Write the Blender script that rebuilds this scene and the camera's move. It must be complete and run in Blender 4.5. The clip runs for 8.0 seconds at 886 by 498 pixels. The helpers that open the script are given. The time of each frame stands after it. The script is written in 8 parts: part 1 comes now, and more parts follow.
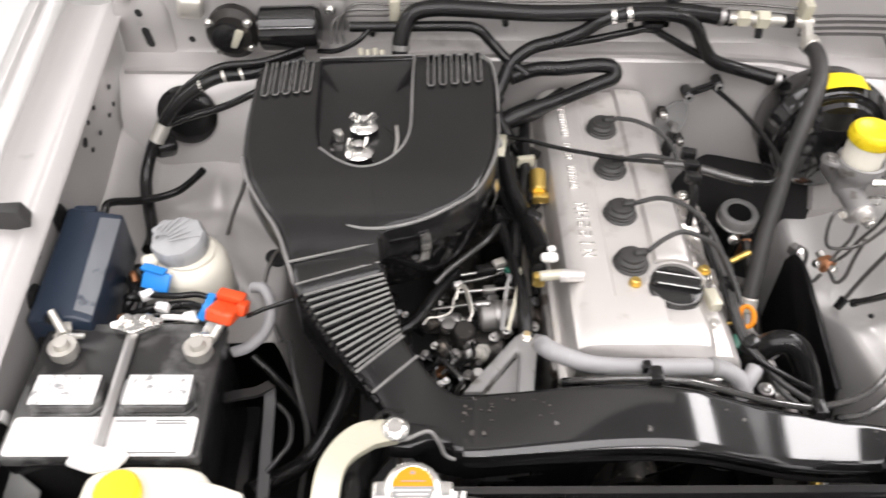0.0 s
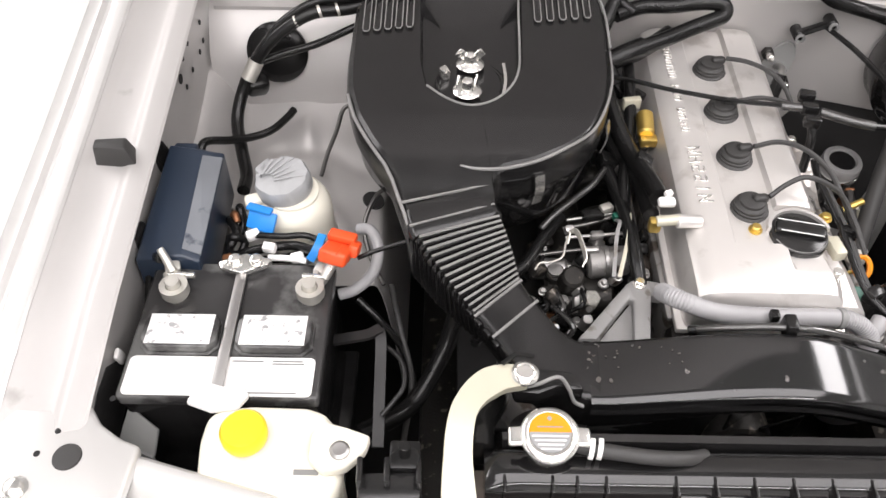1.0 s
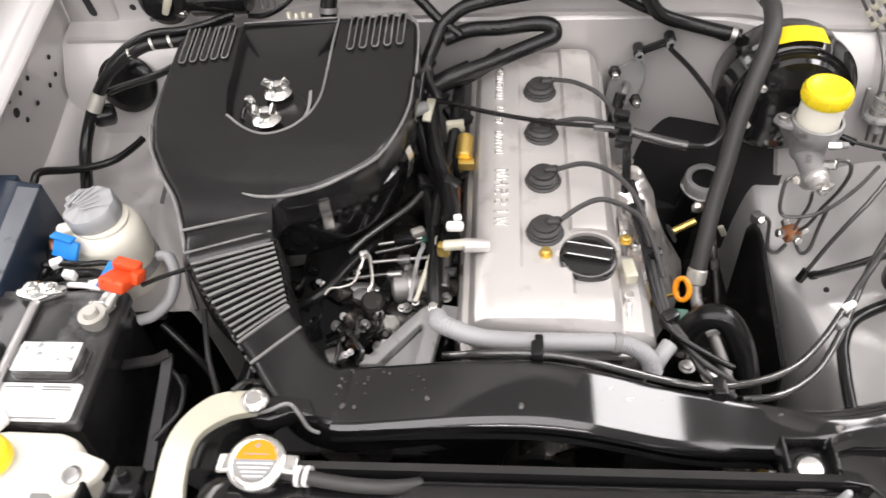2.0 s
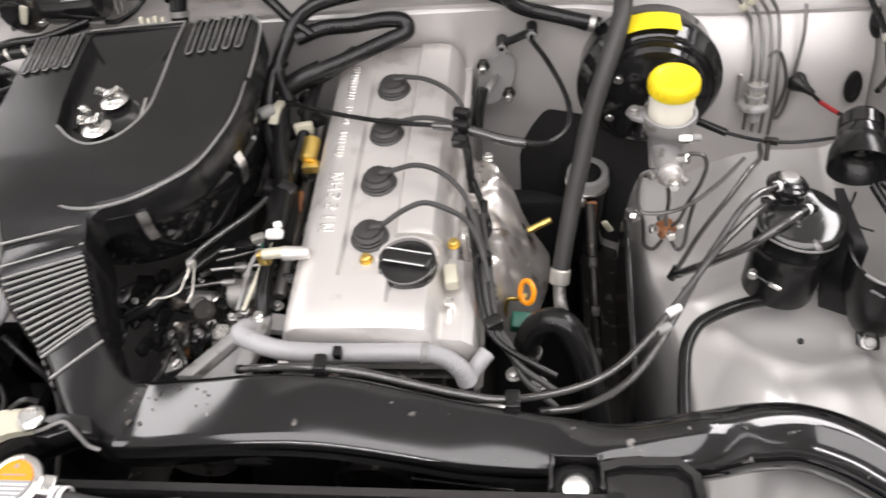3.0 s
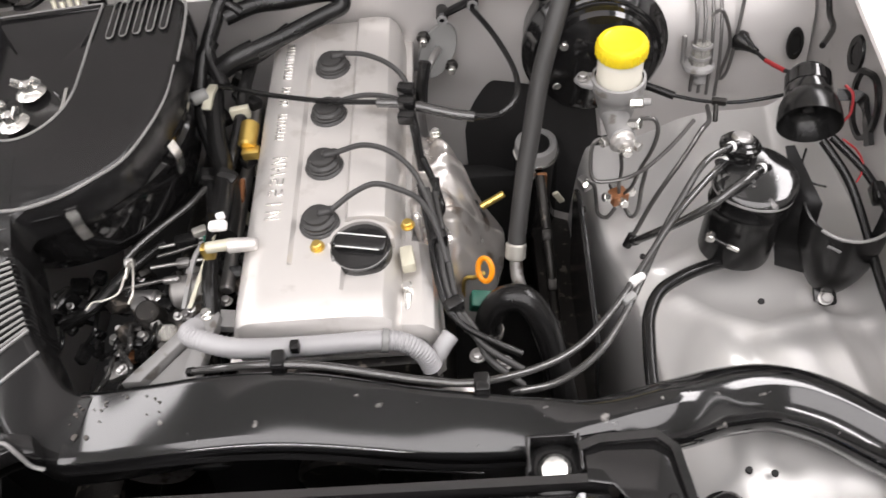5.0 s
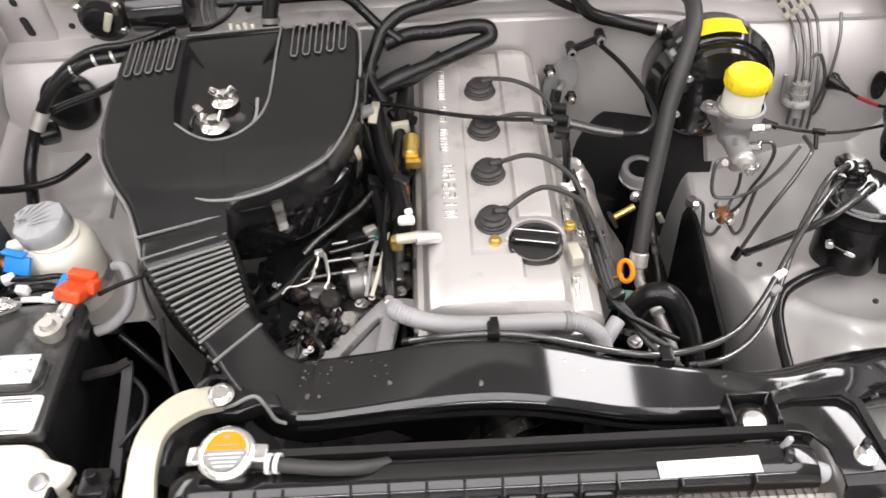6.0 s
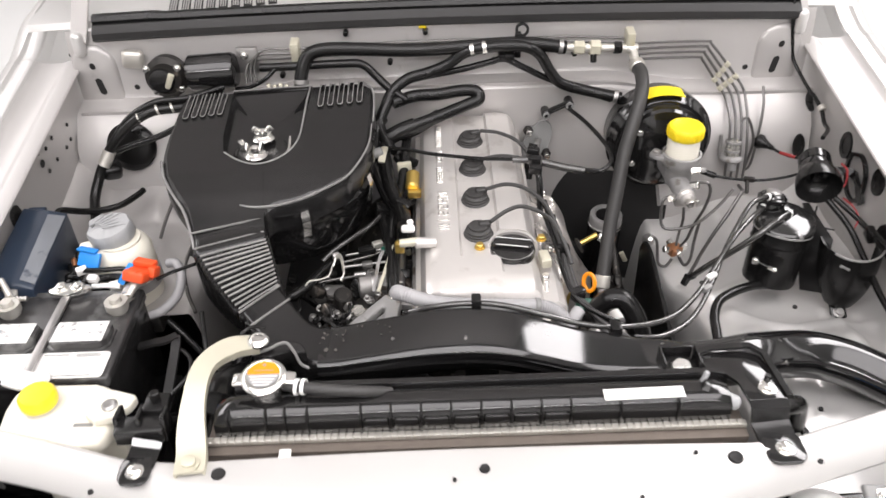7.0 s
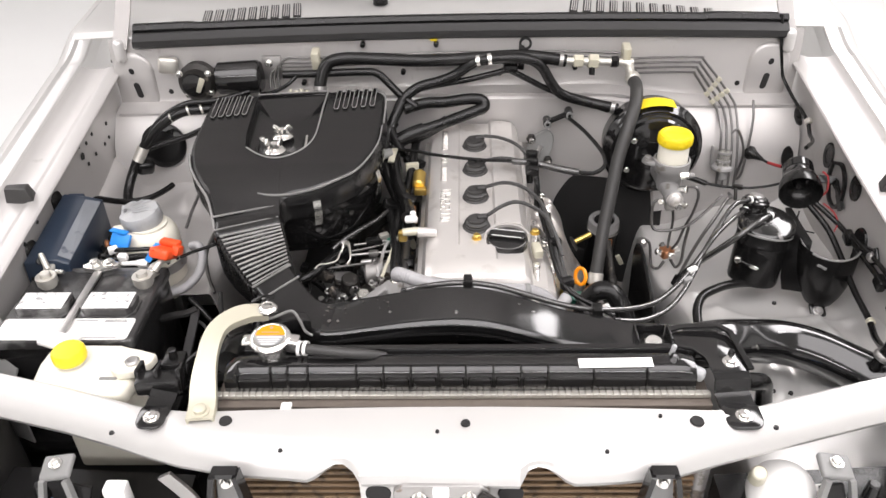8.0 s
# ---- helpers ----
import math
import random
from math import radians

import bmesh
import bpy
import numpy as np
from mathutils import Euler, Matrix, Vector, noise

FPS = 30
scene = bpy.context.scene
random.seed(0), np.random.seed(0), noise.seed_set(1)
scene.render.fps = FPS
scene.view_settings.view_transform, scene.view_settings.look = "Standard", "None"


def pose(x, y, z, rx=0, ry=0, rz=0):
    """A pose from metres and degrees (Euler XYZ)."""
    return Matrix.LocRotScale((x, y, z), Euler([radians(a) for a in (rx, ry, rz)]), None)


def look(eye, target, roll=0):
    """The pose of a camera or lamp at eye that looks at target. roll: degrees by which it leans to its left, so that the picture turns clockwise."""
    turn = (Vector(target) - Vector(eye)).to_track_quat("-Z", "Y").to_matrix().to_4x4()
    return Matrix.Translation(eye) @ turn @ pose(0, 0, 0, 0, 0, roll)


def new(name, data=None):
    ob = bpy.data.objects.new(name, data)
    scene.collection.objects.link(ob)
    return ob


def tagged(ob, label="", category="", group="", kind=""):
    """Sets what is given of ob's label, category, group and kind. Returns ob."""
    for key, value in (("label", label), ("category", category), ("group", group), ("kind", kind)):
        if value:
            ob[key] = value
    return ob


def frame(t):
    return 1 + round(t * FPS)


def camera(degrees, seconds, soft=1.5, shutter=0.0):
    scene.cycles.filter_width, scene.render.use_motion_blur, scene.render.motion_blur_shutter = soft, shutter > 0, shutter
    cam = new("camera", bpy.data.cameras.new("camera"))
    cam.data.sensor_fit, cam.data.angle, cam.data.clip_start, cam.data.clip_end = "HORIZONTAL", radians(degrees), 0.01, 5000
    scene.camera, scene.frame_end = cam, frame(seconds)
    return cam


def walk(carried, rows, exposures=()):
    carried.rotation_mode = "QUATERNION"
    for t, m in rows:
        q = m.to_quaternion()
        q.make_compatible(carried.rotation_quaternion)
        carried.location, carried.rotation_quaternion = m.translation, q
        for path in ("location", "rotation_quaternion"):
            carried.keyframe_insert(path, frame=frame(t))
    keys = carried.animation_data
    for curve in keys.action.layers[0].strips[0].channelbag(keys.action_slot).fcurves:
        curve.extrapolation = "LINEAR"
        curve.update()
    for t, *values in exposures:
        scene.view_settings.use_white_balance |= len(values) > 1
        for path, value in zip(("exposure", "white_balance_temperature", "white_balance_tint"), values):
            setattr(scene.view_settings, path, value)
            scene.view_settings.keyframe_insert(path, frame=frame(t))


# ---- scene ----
cam = camera(58.0, 8.0, soft=1.5, shutter=0.35)
PATH = [
    (0, (-0.2493, -0.0341, 1.7058), (-0.1982, 1.3670, 0.2795), 1.66),
    (0.5, (-0.3529, -0.0064, 1.6907), (-0.3562, 1.3487, 0.2197), 1.38),
    (1, (-0.3573, -0.0229, 1.6719), (-0.3664, 1.2941, 0.1667), 0.62),
    (1.5, (-0.2150, -0.0262, 1.6763), (-0.2444, 1.3174, 0.1952), -3.38),
    (1.7, (-0.1327, -0.0180, 1.6810), (-0.2099, 1.3261, 0.2020), -3.67),
    (2.8, (0.1932, 0.0271, 1.6708), (-0.0777, 1.3347, 0.1819), -8.27),
    (3, (0.2461, 0.0489, 1.6583), (-0.0226, 1.3486, 0.1621), -9.53),
    (3.5, (0.3342, 0.0826, 1.6331), (0.1035, 1.3534, 0.1061), -11.68),
    (4, (0.3636, 0.0925, 1.6170), (0.1675, 1.3578, 0.0806), -12.53),
    (4.2, (0.3434, 0.0969, 1.6177), (0.1571, 1.3527, 0.0723), -10.98),
    (5.3, (0.1548, 0.0452, 1.6431), (0.0640, 1.3159, 0.1013), -7.07),
    (5.5, (0.0975, 0.0182, 1.6484), (0.0282, 1.3239, 0.1350), -5.64),
    (6, (-0.0353, -0.0559, 1.6801), (-0.0469, 1.3233, 0.2317), -3.31),
    (6.5, (-0.1117, -0.1422, 1.7049), (-0.0294, 1.3070, 0.3290), -1.86),
    (7, (-0.0393, -0.3461, 1.7072), (-0.0280, 1.2426, 0.4923), -1.73),
    (7.5, (0.0072, -0.4687, 1.6972), (-0.0363, 1.1609, 0.5386), -0.62),
    (8, (0.0087, -0.4733, 1.7056), (-0.0508, 1.1675, 0.5635), -1.71),
]
walk(cam, [(t, look(eye, target, roll)) for t, eye, target, roll in PATH])

# ---- light and room ----
scene.view_settings.exposure = -0.72
world = bpy.data.worlds.new("room_light")
scene.world = world
world.use_nodes = True
world.node_tree.nodes["Background"].inputs[0].default_value = (0.9, 0.95, 1.0, 1)
world.node_tree.nodes["Background"].inputs[1].default_value = 0.25


def area_lamp(name, at, target, w, h, watts, colour=(1, 0.955, 0.965)):
    d = bpy.data.lights.new(name, "AREA")
    d.shape, d.size, d.size_y, d.energy, d.color = "RECTANGLE", w, h, watts, colour
    ob = new(name, d)
    ob.matrix_world = look(at, target)
    return ob


area_lamp("ceiling_panel", (0.0, -0.55, 3.15), (0.0, -0.54, 0.0), 3.6, 2.0, 162)
area_lamp("ceiling_lamp", (0.0, -2.6, 3.15), (0.0, -2.59, 0.0), 4.4, 0.3, 180)
for LAMP_X, LAMP_W in ((-3.05, 125), (2.35, 245)):
    area_lamp("ceiling_lamp", (LAMP_X, 2.2, 3.15), (LAMP_X, 2.21, 0.0), 1.05, 3.4, LAMP_W)
for LAMP_X in (-4.0, 4.0):
    area_lamp("ceiling_lamp", (LAMP_X, 0.6, 3.15), (LAMP_X, 0.61, 0.0), 0.3, 5.0, 30)

# ---- materials ----
def material(name, colour, rough=0.5, metal=0.0, vary=0.12, scale=60.0, bump=0.05, bump_scale=400.0, coat=0.0, spots=None, spot_scale=25.0, spot_at=0.62, gloss=0.5, coat_rough=0.08):
    """A surface with two scales of variation: broad tone and fine relief."""
    m = bpy.data.materials.new(name)
    m.use_nodes = True
    n, l = m.node_tree.nodes, m.node_tree.links
    b = n["Principled BSDF"]
    b.inputs["Roughness"].default_value, b.inputs["Metallic"].default_value = rough, metal
    b.inputs["Coat Weight"].default_value = coat
    b.inputs["Coat Roughness"].default_value = coat_rough
    b.inputs["Specular IOR Level"].default_value = gloss
    tc = n.new("ShaderNodeTexCoord")
    big = n.new("ShaderNodeTexNoise")
    big.inputs["Scale"].default_value, big.inputs["Detail"].default_value = scale * 0.2, 4
    l.new(tc.outputs["Object"], big.inputs["Vector"])
    fine = n.new("ShaderNodeTexNoise")
    fine.inputs["Scale"].default_value, fine.inputs["Detail"].default_value = bump_scale, 3
    l.new(tc.outputs["Object"], fine.inputs["Vector"])
    ramp = n.new("ShaderNodeMix")
    ramp.data_type = "RGBA"
    lo = [max(0.0, c * (1 - vary)) for c in colour]
    hi = [min(1.0, c * (1 + vary)) for c in colour]
    ramp.inputs[6].default_value, ramp.inputs[7].default_value = (*lo, 1), (*hi, 1)
    l.new(big.outputs["Fac"], ramp.inputs[0])
    out = ramp.outputs[2]
    if spots:
        sp = n.new("ShaderNodeTexNoise")
        sp.inputs["Scale"].default_value, sp.inputs["Detail"].default_value = spot_scale, 8
        l.new(tc.outputs["Object"], sp.inputs["Vector"])
        cut = n.new("ShaderNodeMapRange")
        cut.inputs[1].default_value, cut.inputs[2].default_value = spot_at, spot_at + 0.08
        l.new(sp.outputs["Fac"], cut.inputs[0])
        mx = n.new("ShaderNodeMix")
        mx.data_type = "RGBA"
        mx.inputs[7].default_value = (*spots, 1)
        l.new(cut.outputs[0], mx.inputs[0])
        l.new(out, mx.inputs[6])
        out = mx.outputs[2]
    l.new(out, b.inputs["Base Color"])
    rr = n.new("ShaderNodeMapRange")
    rr.inputs[3].default_value, rr.inputs[4].default_value = max(0.02, rough * 0.8), min(1.0, rough * 1.25)
    l.new(big.outputs["Fac"], rr.inputs[0])
    l.new(rr.outputs[0], b.inputs["Roughness"])
    if bump:
        bp = n.new("ShaderNodeBump")
        bp.inputs["Strength"].default_value, bp.inputs["Distance"].default_value = bump, 0.002
        l.new(fine.outputs["Fac"], bp.inputs["Height"])
        l.new(bp.outputs[0], b.inputs["Normal"])
    return m


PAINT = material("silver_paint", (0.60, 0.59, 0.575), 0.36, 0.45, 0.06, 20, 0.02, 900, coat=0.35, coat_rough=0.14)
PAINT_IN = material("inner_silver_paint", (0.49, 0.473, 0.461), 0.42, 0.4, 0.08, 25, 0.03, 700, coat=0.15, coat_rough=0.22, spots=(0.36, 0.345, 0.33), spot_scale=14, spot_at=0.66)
BLACK_GLOSS = material("glossy_black_plastic", (0.0095, 0.0092, 0.0093), 0.09, 0, 0.3, 30, 0.012, 600, gloss=0.7)
BLACK_SATIN = material("satin_black_plastic", (0.0115, 0.0112, 0.0113), 0.17, 0, 0.3, 40, 0.06, 900, spots=(0.012, 0.0118, 0.0115), spot_scale=30, spot_at=0.68)
MATTE = material("dark_black_moulding", (0.0070, 0.0068, 0.0068), 0.20, 0, 0.3, 40, 0.05, 700, gloss=0.22)
RUBBER = material("black_rubber", (0.0095, 0.0093, 0.0092), 0.20, 0, 0.3, 60, 0.06, 700, gloss=0.32)
RUBBER_GREY = material("weathered_rubber", (0.035, 0.034, 0.033), 0.5, 0, 0.25, 60, 0.08, 500)
GREY_HOSE = material("grey_hose", (0.33, 0.325, 0.33), 0.42, 0, 0.15, 60, 0.05, 400)
ALU = material("cast_aluminium", (0.68, 0.655, 0.63), 0.34, 0.6, 0.10, 40, 0.10, 1200, spots=(0.52, 0.49, 0.46), spot_scale=13, spot_at=0.57)
ALU_DARK = material("dull_cast_metal", (0.30, 0.29, 0.28), 0.5, 0.8, 0.25, 60, 0.25, 500, spots=(0.12, 0.10, 0.085), spot_scale=40, spot_at=0.55)
CHROME = material("bright_zinc", (0.78, 0.77, 0.74), 0.22, 0.95, 0.08, 80, 0.03, 600)
STEEL = material("bare_steel", (0.42, 0.41, 0.40), 0.38, 0.9, 0.2, 80, 0.08, 500, spots=(0.22, 0.15, 0.10), spot_scale=60, spot_at=0.66)
GUNK = material("oily_engine_metal", (0.028, 0.026, 0.024), 0.4, 0.6, 0.5, 90, 0.3, 250, spots=(0.16, 0.14, 0.12), spot_scale=60, spot_at=0.6)
# Near-black that paints the shade in holes, slots and the bay's depths.
DARK = material("cavity_shade", (0.010, 0.0095, 0.0095), 0.7, 0, 0.4, 30, 0.2, 120)
CREAM = material("cream_zinc", (0.55, 0.525, 0.42), 0.4, 0.25, 0.08, 40, 0.05, 400)
MILK = material("milky_plastic", (0.80, 0.765, 0.66), 0.38, 0, 0.05, 30, 0.02, 300)
WHITE = material("white_plastic", (0.82, 0.81, 0.79), 0.4, 0, 0.05, 30, 0.02, 300)
YELLOW = material("yellow_plastic", (0.85, 0.66, 0.02), 0.35, 0, 0.04, 40, 0.02, 300)
ORANGE = material("amber_plastic", (0.80, 0.27, 0.004), 0.35, 0, 0.04, 40, 0.02, 300)
RED = material("red_orange_plastic", (0.75, 0.085, 0.02), 0.4, 0, 0.1, 60, 0.03, 300)
REDWIRE = material("red_wire", (0.34, 0.022, 0.026), 0.45, 0, 0.1, 60, 0.0, 300)
BLUE = material("blue_plastic", (0.02, 0.24, 0.70), 0.4, 0, 0.1, 60, 0.03, 300)
GREEN = material("green_plastic", (0.01, 0.10, 0.065), 0.45, 0, 0.1, 60, 0.03, 300)
NAVY = material("dark_blue_black_cover", (0.016, 0.025, 0.042), 0.30, 0, 0.3, 30, 0.05, 600, spots=(0.04, 0.05, 0.065), spot_scale=18, spot_at=0.62)
BATTERY = material("battery_case", (0.035, 0.034, 0.034), 0.24, 0, 0.3, 40, 0.06, 600, spots=(0.13, 0.13, 0.127), spot_scale=12, spot_at=0.50)
GREY = material("grey_plastic", (0.22, 0.22, 0.215), 0.5, 0, 0.1, 60, 0.04, 500)
GOLD = material("yellow_zinc", (0.65, 0.46, 0.13), 0.3, 0.9, 0.15, 80, 0.05, 500)
COPPER = material("copper_brown", (0.30, 0.13, 0.06), 0.4, 0.6, 0.2, 80, 0.1, 400)
LEAD = material("lead_terminal", (0.62, 0.60, 0.55), 0.4, 0.7, 0.15, 90, 0.2, 400)
STICKER = material("white_sticker", (0.80, 0.79, 0.77), 0.45, 0, 0.04, 30, 0.0, 300)
INK = material("grey_ink", (0.28, 0.28, 0.28), 0.6, 0, 0.1, 30, 0.0, 300)
FINS = material("radiator_fins", (0.16, 0.135, 0.115), 0.55, 0.5, 0.25, 300, 0.4, 900)
FOIL = material("crumpled_shield_metal", (0.66, 0.63, 0.60), 0.27, 0.8, 0.15, 60, 0.12, 300, spots=(0.30, 0.25, 0.21), spot_scale=20, spot_at=0.60)
FUEL_HOSE = material("glossy_fuel_hose", (0.035, 0.034, 0.033), 0.09, 0, 0.25, 60, 0.02, 500, gloss=1.0)
PIPE = material("dull_brake_pipe", (0.15, 0.145, 0.14), 0.35, 0.8, 0.25, 80, 0.05, 500)
PALE = material("pale_grey_tape", (0.36, 0.365, 0.37), 0.42, 0, 0.18, 120, 0.25, 140)
SEAL = material("grey_black_seal", (0.014, 0.0135, 0.0135), 0.42, 0, 0.3, 40, 0.08, 500)
DUCT = material("dusty_black_plastic", (0.0075, 0.0074, 0.0076), 0.10, 0, 0.3, 30, 0.008, 300, gloss=0.8, spots=(0.22, 0.21, 0.20), spot_scale=62, spot_at=0.685)
# Lighter mottled blue-grey that paints the light on the relay cover's bevel.
BEVEL_SHEEN = material("pale_sheen_blue_cover", (0.15, 0.16, 0.175), 0.45, 0, 0.35, 60, 0.05, 500, spots=(0.03, 0.04, 0.06), spot_scale=28, spot_at=0.56)
DIRT = material("dried_dirt", (0.085, 0.076, 0.068), 0.8, 0, 0.4, 90, 0.2, 400, spots=(0.05, 0.042, 0.035), spot_scale=90, spot_at=0.55)
# Pale grey that paints the glossy highlights along black plastic edges.
EDGE_GLINT = material("painted_edge_glint", (0.21, 0.206, 0.20), 0.25, 0, 0.5, 90, 0.05, 500)
BROWN = material("brown_condenser_tubes", (0.22, 0.145, 0.085), 0.5, 0.4, 0.3, 90, 0.15, 400, spots=(0.10, 0.07, 0.045), spot_scale=50, spot_at=0.55)
CAP_TOP = material("dusty_glossy_cap", (0.014, 0.0138, 0.0135), 0.10, 0, 0.3, 60, 0.02, 500, spots=(0.22, 0.215, 0.21), spot_scale=55, spot_at=0.62, gloss=0.8)
WORN = material("worn_white_label", (0.78, 0.775, 0.76), 0.4, 0, 0.06, 40, 0.03, 300, spots=(0.30, 0.30, 0.30), spot_scale=110, spot_at=0.565)
DULL = material("dull_grey_casting", (0.30, 0.295, 0.29), 0.6, 0.3, 0.15, 80, 0.2, 500, spots=(0.17, 0.155, 0.14), spot_scale=40, spot_at=0.60)
FLOOR = material("pale_floor", (0.80, 0.80, 0.79), 0.4, 0, 0.08, 4, 0.03, 60)
CEILING = material("grey_ceiling", (0.42, 0.42, 0.415), 0.8, 0, 0.05, 3, 0.03, 60)
ROOM = material("white_wall", (0.80, 0.80, 0.79), 0.7, 0, 0.03, 3, 0.03, 60)


def clear_plastic(name, colour, rough):
    m = bpy.data.materials.new(name)
    m.use_nodes = True
    b = m.node_tree.nodes["Principled BSDF"]
    b.inputs["Base Color"].default_value = (*colour, 1)
    b.inputs["Roughness"].default_value = rough
    b.inputs["Transmission Weight"].default_value = 0.75
    b.inputs["IOR"].default_value = 1.4
    return m


CLEAR = clear_plastic("translucent_plastic", (0.82, 0.80, 0.74), 0.25)

# ---- building tools ----
def thing(name, at, label, category, group="", kind=""):
    ob = new(name)
    ob.location = at
    ob.empty_display_size = 0.02
    return tagged(ob, label, category, group, kind)


def part(name, bm, mat, parent, label="", smooth=38, kind=""):
    me = bpy.data.meshes.new(name)
    bmesh.ops.recalc_face_normals(bm, faces=bm.faces)
    bm.to_mesh(me)
    bm.free()
    me.materials.append(mat)
    me.shade_smooth()
    me.set_sharp_from_angle(angle=radians(smooth))
    ob = new(name, me)
    if parent is not None:
        ob.parent = parent
        up = Matrix.Identity(4)
        p = parent
        while p is not None:
            up = p.matrix_parent_inverse @ p.matrix_basis @ up if p is parent else p.matrix_parent_inverse @ p.matrix_basis @ up
            p = p.parent
        ob.matrix_parent_inverse = up.inverted()
    if label:
        ob["label"] = label
    if kind:
        ob["kind"] = kind
    return ob


def box(size, m=None, bevel=0.0, seg=2, bm=None):
    b = bmesh.new()
    bmesh.ops.create_cube(b, size=1.0)
    bmesh.ops.scale(b, vec=size, verts=b.verts)
    if bevel:
        bmesh.ops.bevel(b, geom=b.edges[:], offset=bevel, segments=seg, profile=0.5, affect="EDGES")
    if m is not None:
        bmesh.ops.transform(b, matrix=m, verts=b.verts)
    return join(bm, b)


def join(bm, b):
    if bm is None:
        return b
    tmp = bpy.data.meshes.new("tmp")
    b.to_mesh(tmp)
    b.free()
    bm.from_mesh(tmp)
    bpy.data.meshes.remove(tmp)
    return bm


def block(lo, hi, bevel=0.003, seg=2, bm=None):
    c = [(a + b) / 2 for a, b in zip(lo, hi)]
    return box([b - a for a, b in zip(lo, hi)], pose(*c), bevel, seg, bm)


def frames_along(pts):
    """Turning-free frames along a line of points."""
    pts = [Vector(p) for p in pts]
    tang = []
    for i in range(len(pts)):
        a, b = pts[max(i - 1, 0)], pts[min(i + 1, len(pts) - 1)]
        tang.append((b - a).normalized())
    up = Vector((0, 0, 1)) if abs(tang[0].z) < 0.9 else Vector((0, 1, 0))
    out = []
    for p, t in zip(pts, tang):
        side = t.cross(up).normalized()
        up = side.cross(t).normalized()
        out.append((p, t, side, up))
    return out


def spline(pts, n=8):
    """A smooth line through points (Catmull-Rom)."""
    pts = [Vector(p) for p in pts]
    if len(pts) < 3:
        return [pts[0].lerp(pts[-1], i / n) for i in range(n + 1)]
    p = [pts[0] * 2 - pts[1], *pts, pts[-1] * 2 - pts[-2]]
    out = []
    for i in range(1, len(p) - 2):
        a, b, c, d = p[i - 1:i + 3]
        for k in range(n):
            s = k / n
            out.append(0.5 * (2 * b + (c - a) * s + (2 * a - 5 * b + 4 * c - d) * s * s + (3 * b - a - 3 * c + d) * s ** 3))
    out.append(pts[-1])
    return out


def tube(pts, r, seg=10, n=8, bm=None, ribs=0, rib=0.0, straight=False):
    """A round tube through points; ribs: rings along its length."""
    bm = bm or bmesh.new()
    line = [Vector(q) for q in pts] if straight else spline(pts, n)
    if ribs:
        line = [line[0]] + [line[int(k)].lerp(line[min(int(k) + 1, len(line) - 1)], k - int(k)) for k in np.linspace(0, len(line) - 1, ribs * 2 + 1)[1:]]
    rings = []
    fr = frames_along(line)
    for i, (p, t, s, u) in enumerate(fr):
        rr = r(i / (len(fr) - 1)) if callable(r) else r
        if ribs and i % 2:
            rr -= rib
        rings.append([bm.verts.new(p + (s * math.cos(a) + u * math.sin(a)) * rr) for a in [2 * math.pi * k / seg for k in range(seg)]])
    skin(bm, rings, True)
    bm.faces.new(rings[0])
    bm.faces.new(rings[-1])
    return bm


def skin(bm, rings, closed):
    for a, b in zip(rings, rings[1:]):
        n = len(a)
        for k in range(n if closed else n - 1):
            bm.faces.new((a[k], a[(k + 1) % n], b[(k + 1) % n], b[k]))


def cyl(p0, p1, r0, r1=None, seg=20, bevel=0.0, bm=None):
    r1 = r0 if r1 is None else r1
    p0, p1 = Vector(p0), Vector(p1)
    d = (p1 - p0).normalized()
    L = (p1 - p0).length
    if bevel:
        prof = [(0, 0), (r0 - bevel, 0), (r0, bevel), (r1, L - bevel), (r1 - bevel, L), (0, L)]
    else:
        prof = [(0, 0), (r0, 0), (r1, L), (0, L)]
    return lathe(prof, p0, d, seg, bm)


def lathe(prof, at, axis=(0, 0, 1), seg=24, bm=None):
    """prof: (radius, height) along the axis."""
    bm = bm or bmesh.new()
    q = Vector((0, 0, 1)).rotation_difference(Vector(axis).normalized())
    at = Vector(at)
    rings = []
    for r, h in prof:
        if r < 1e-6:
            rings.append([bm.verts.new(at + q @ Vector((0, 0, h)))])
        else:
            rings.append([bm.verts.new(at + q @ Vector((r * math.cos(a), r * math.sin(a), h))) for a in [2 * math.pi * k / seg for k in range(seg)]])
    for a, b in zip(rings, rings[1:]):
        if len(a) == 1 and len(b) == 1:
            continue
        for k in range(seg):
            if len(a) == 1:
                bm.faces.new((a[0], b[k], b[(k + 1) % seg]))
            elif len(b) == 1:
                bm.faces.new((a[k], a[(k + 1) % seg], b[0]))
            else:
                bm.faces.new((a[k], a[(k + 1) % seg], b[(k + 1) % seg], b[k]))
    return bm


def prism(outline, z0, z1, bevel=0.0, seg=2, m=None, bm=None):
    """A plate or block with the outline (x, y) between two heights."""
    b = bmesh.new()
    f = b.faces.new([b.verts.new((x, y, z0)) for x, y in outline])
    top = bmesh.ops.extrude_face_region(b, geom=[f])
    vs = [v for v in top["geom"] if isinstance(v, bmesh.types.BMVert)]
    bmesh.ops.translate(b, vec=(0, 0, z1 - z0), verts=vs)
    if bevel:
        bmesh.ops.bevel(b, geom=b.edges[:], offset=bevel, segments=seg, profile=0.5, affect="EDGES")
    if m is not None:
        bmesh.ops.transform(b, matrix=m, verts=b.verts)
    return join(bm, b)


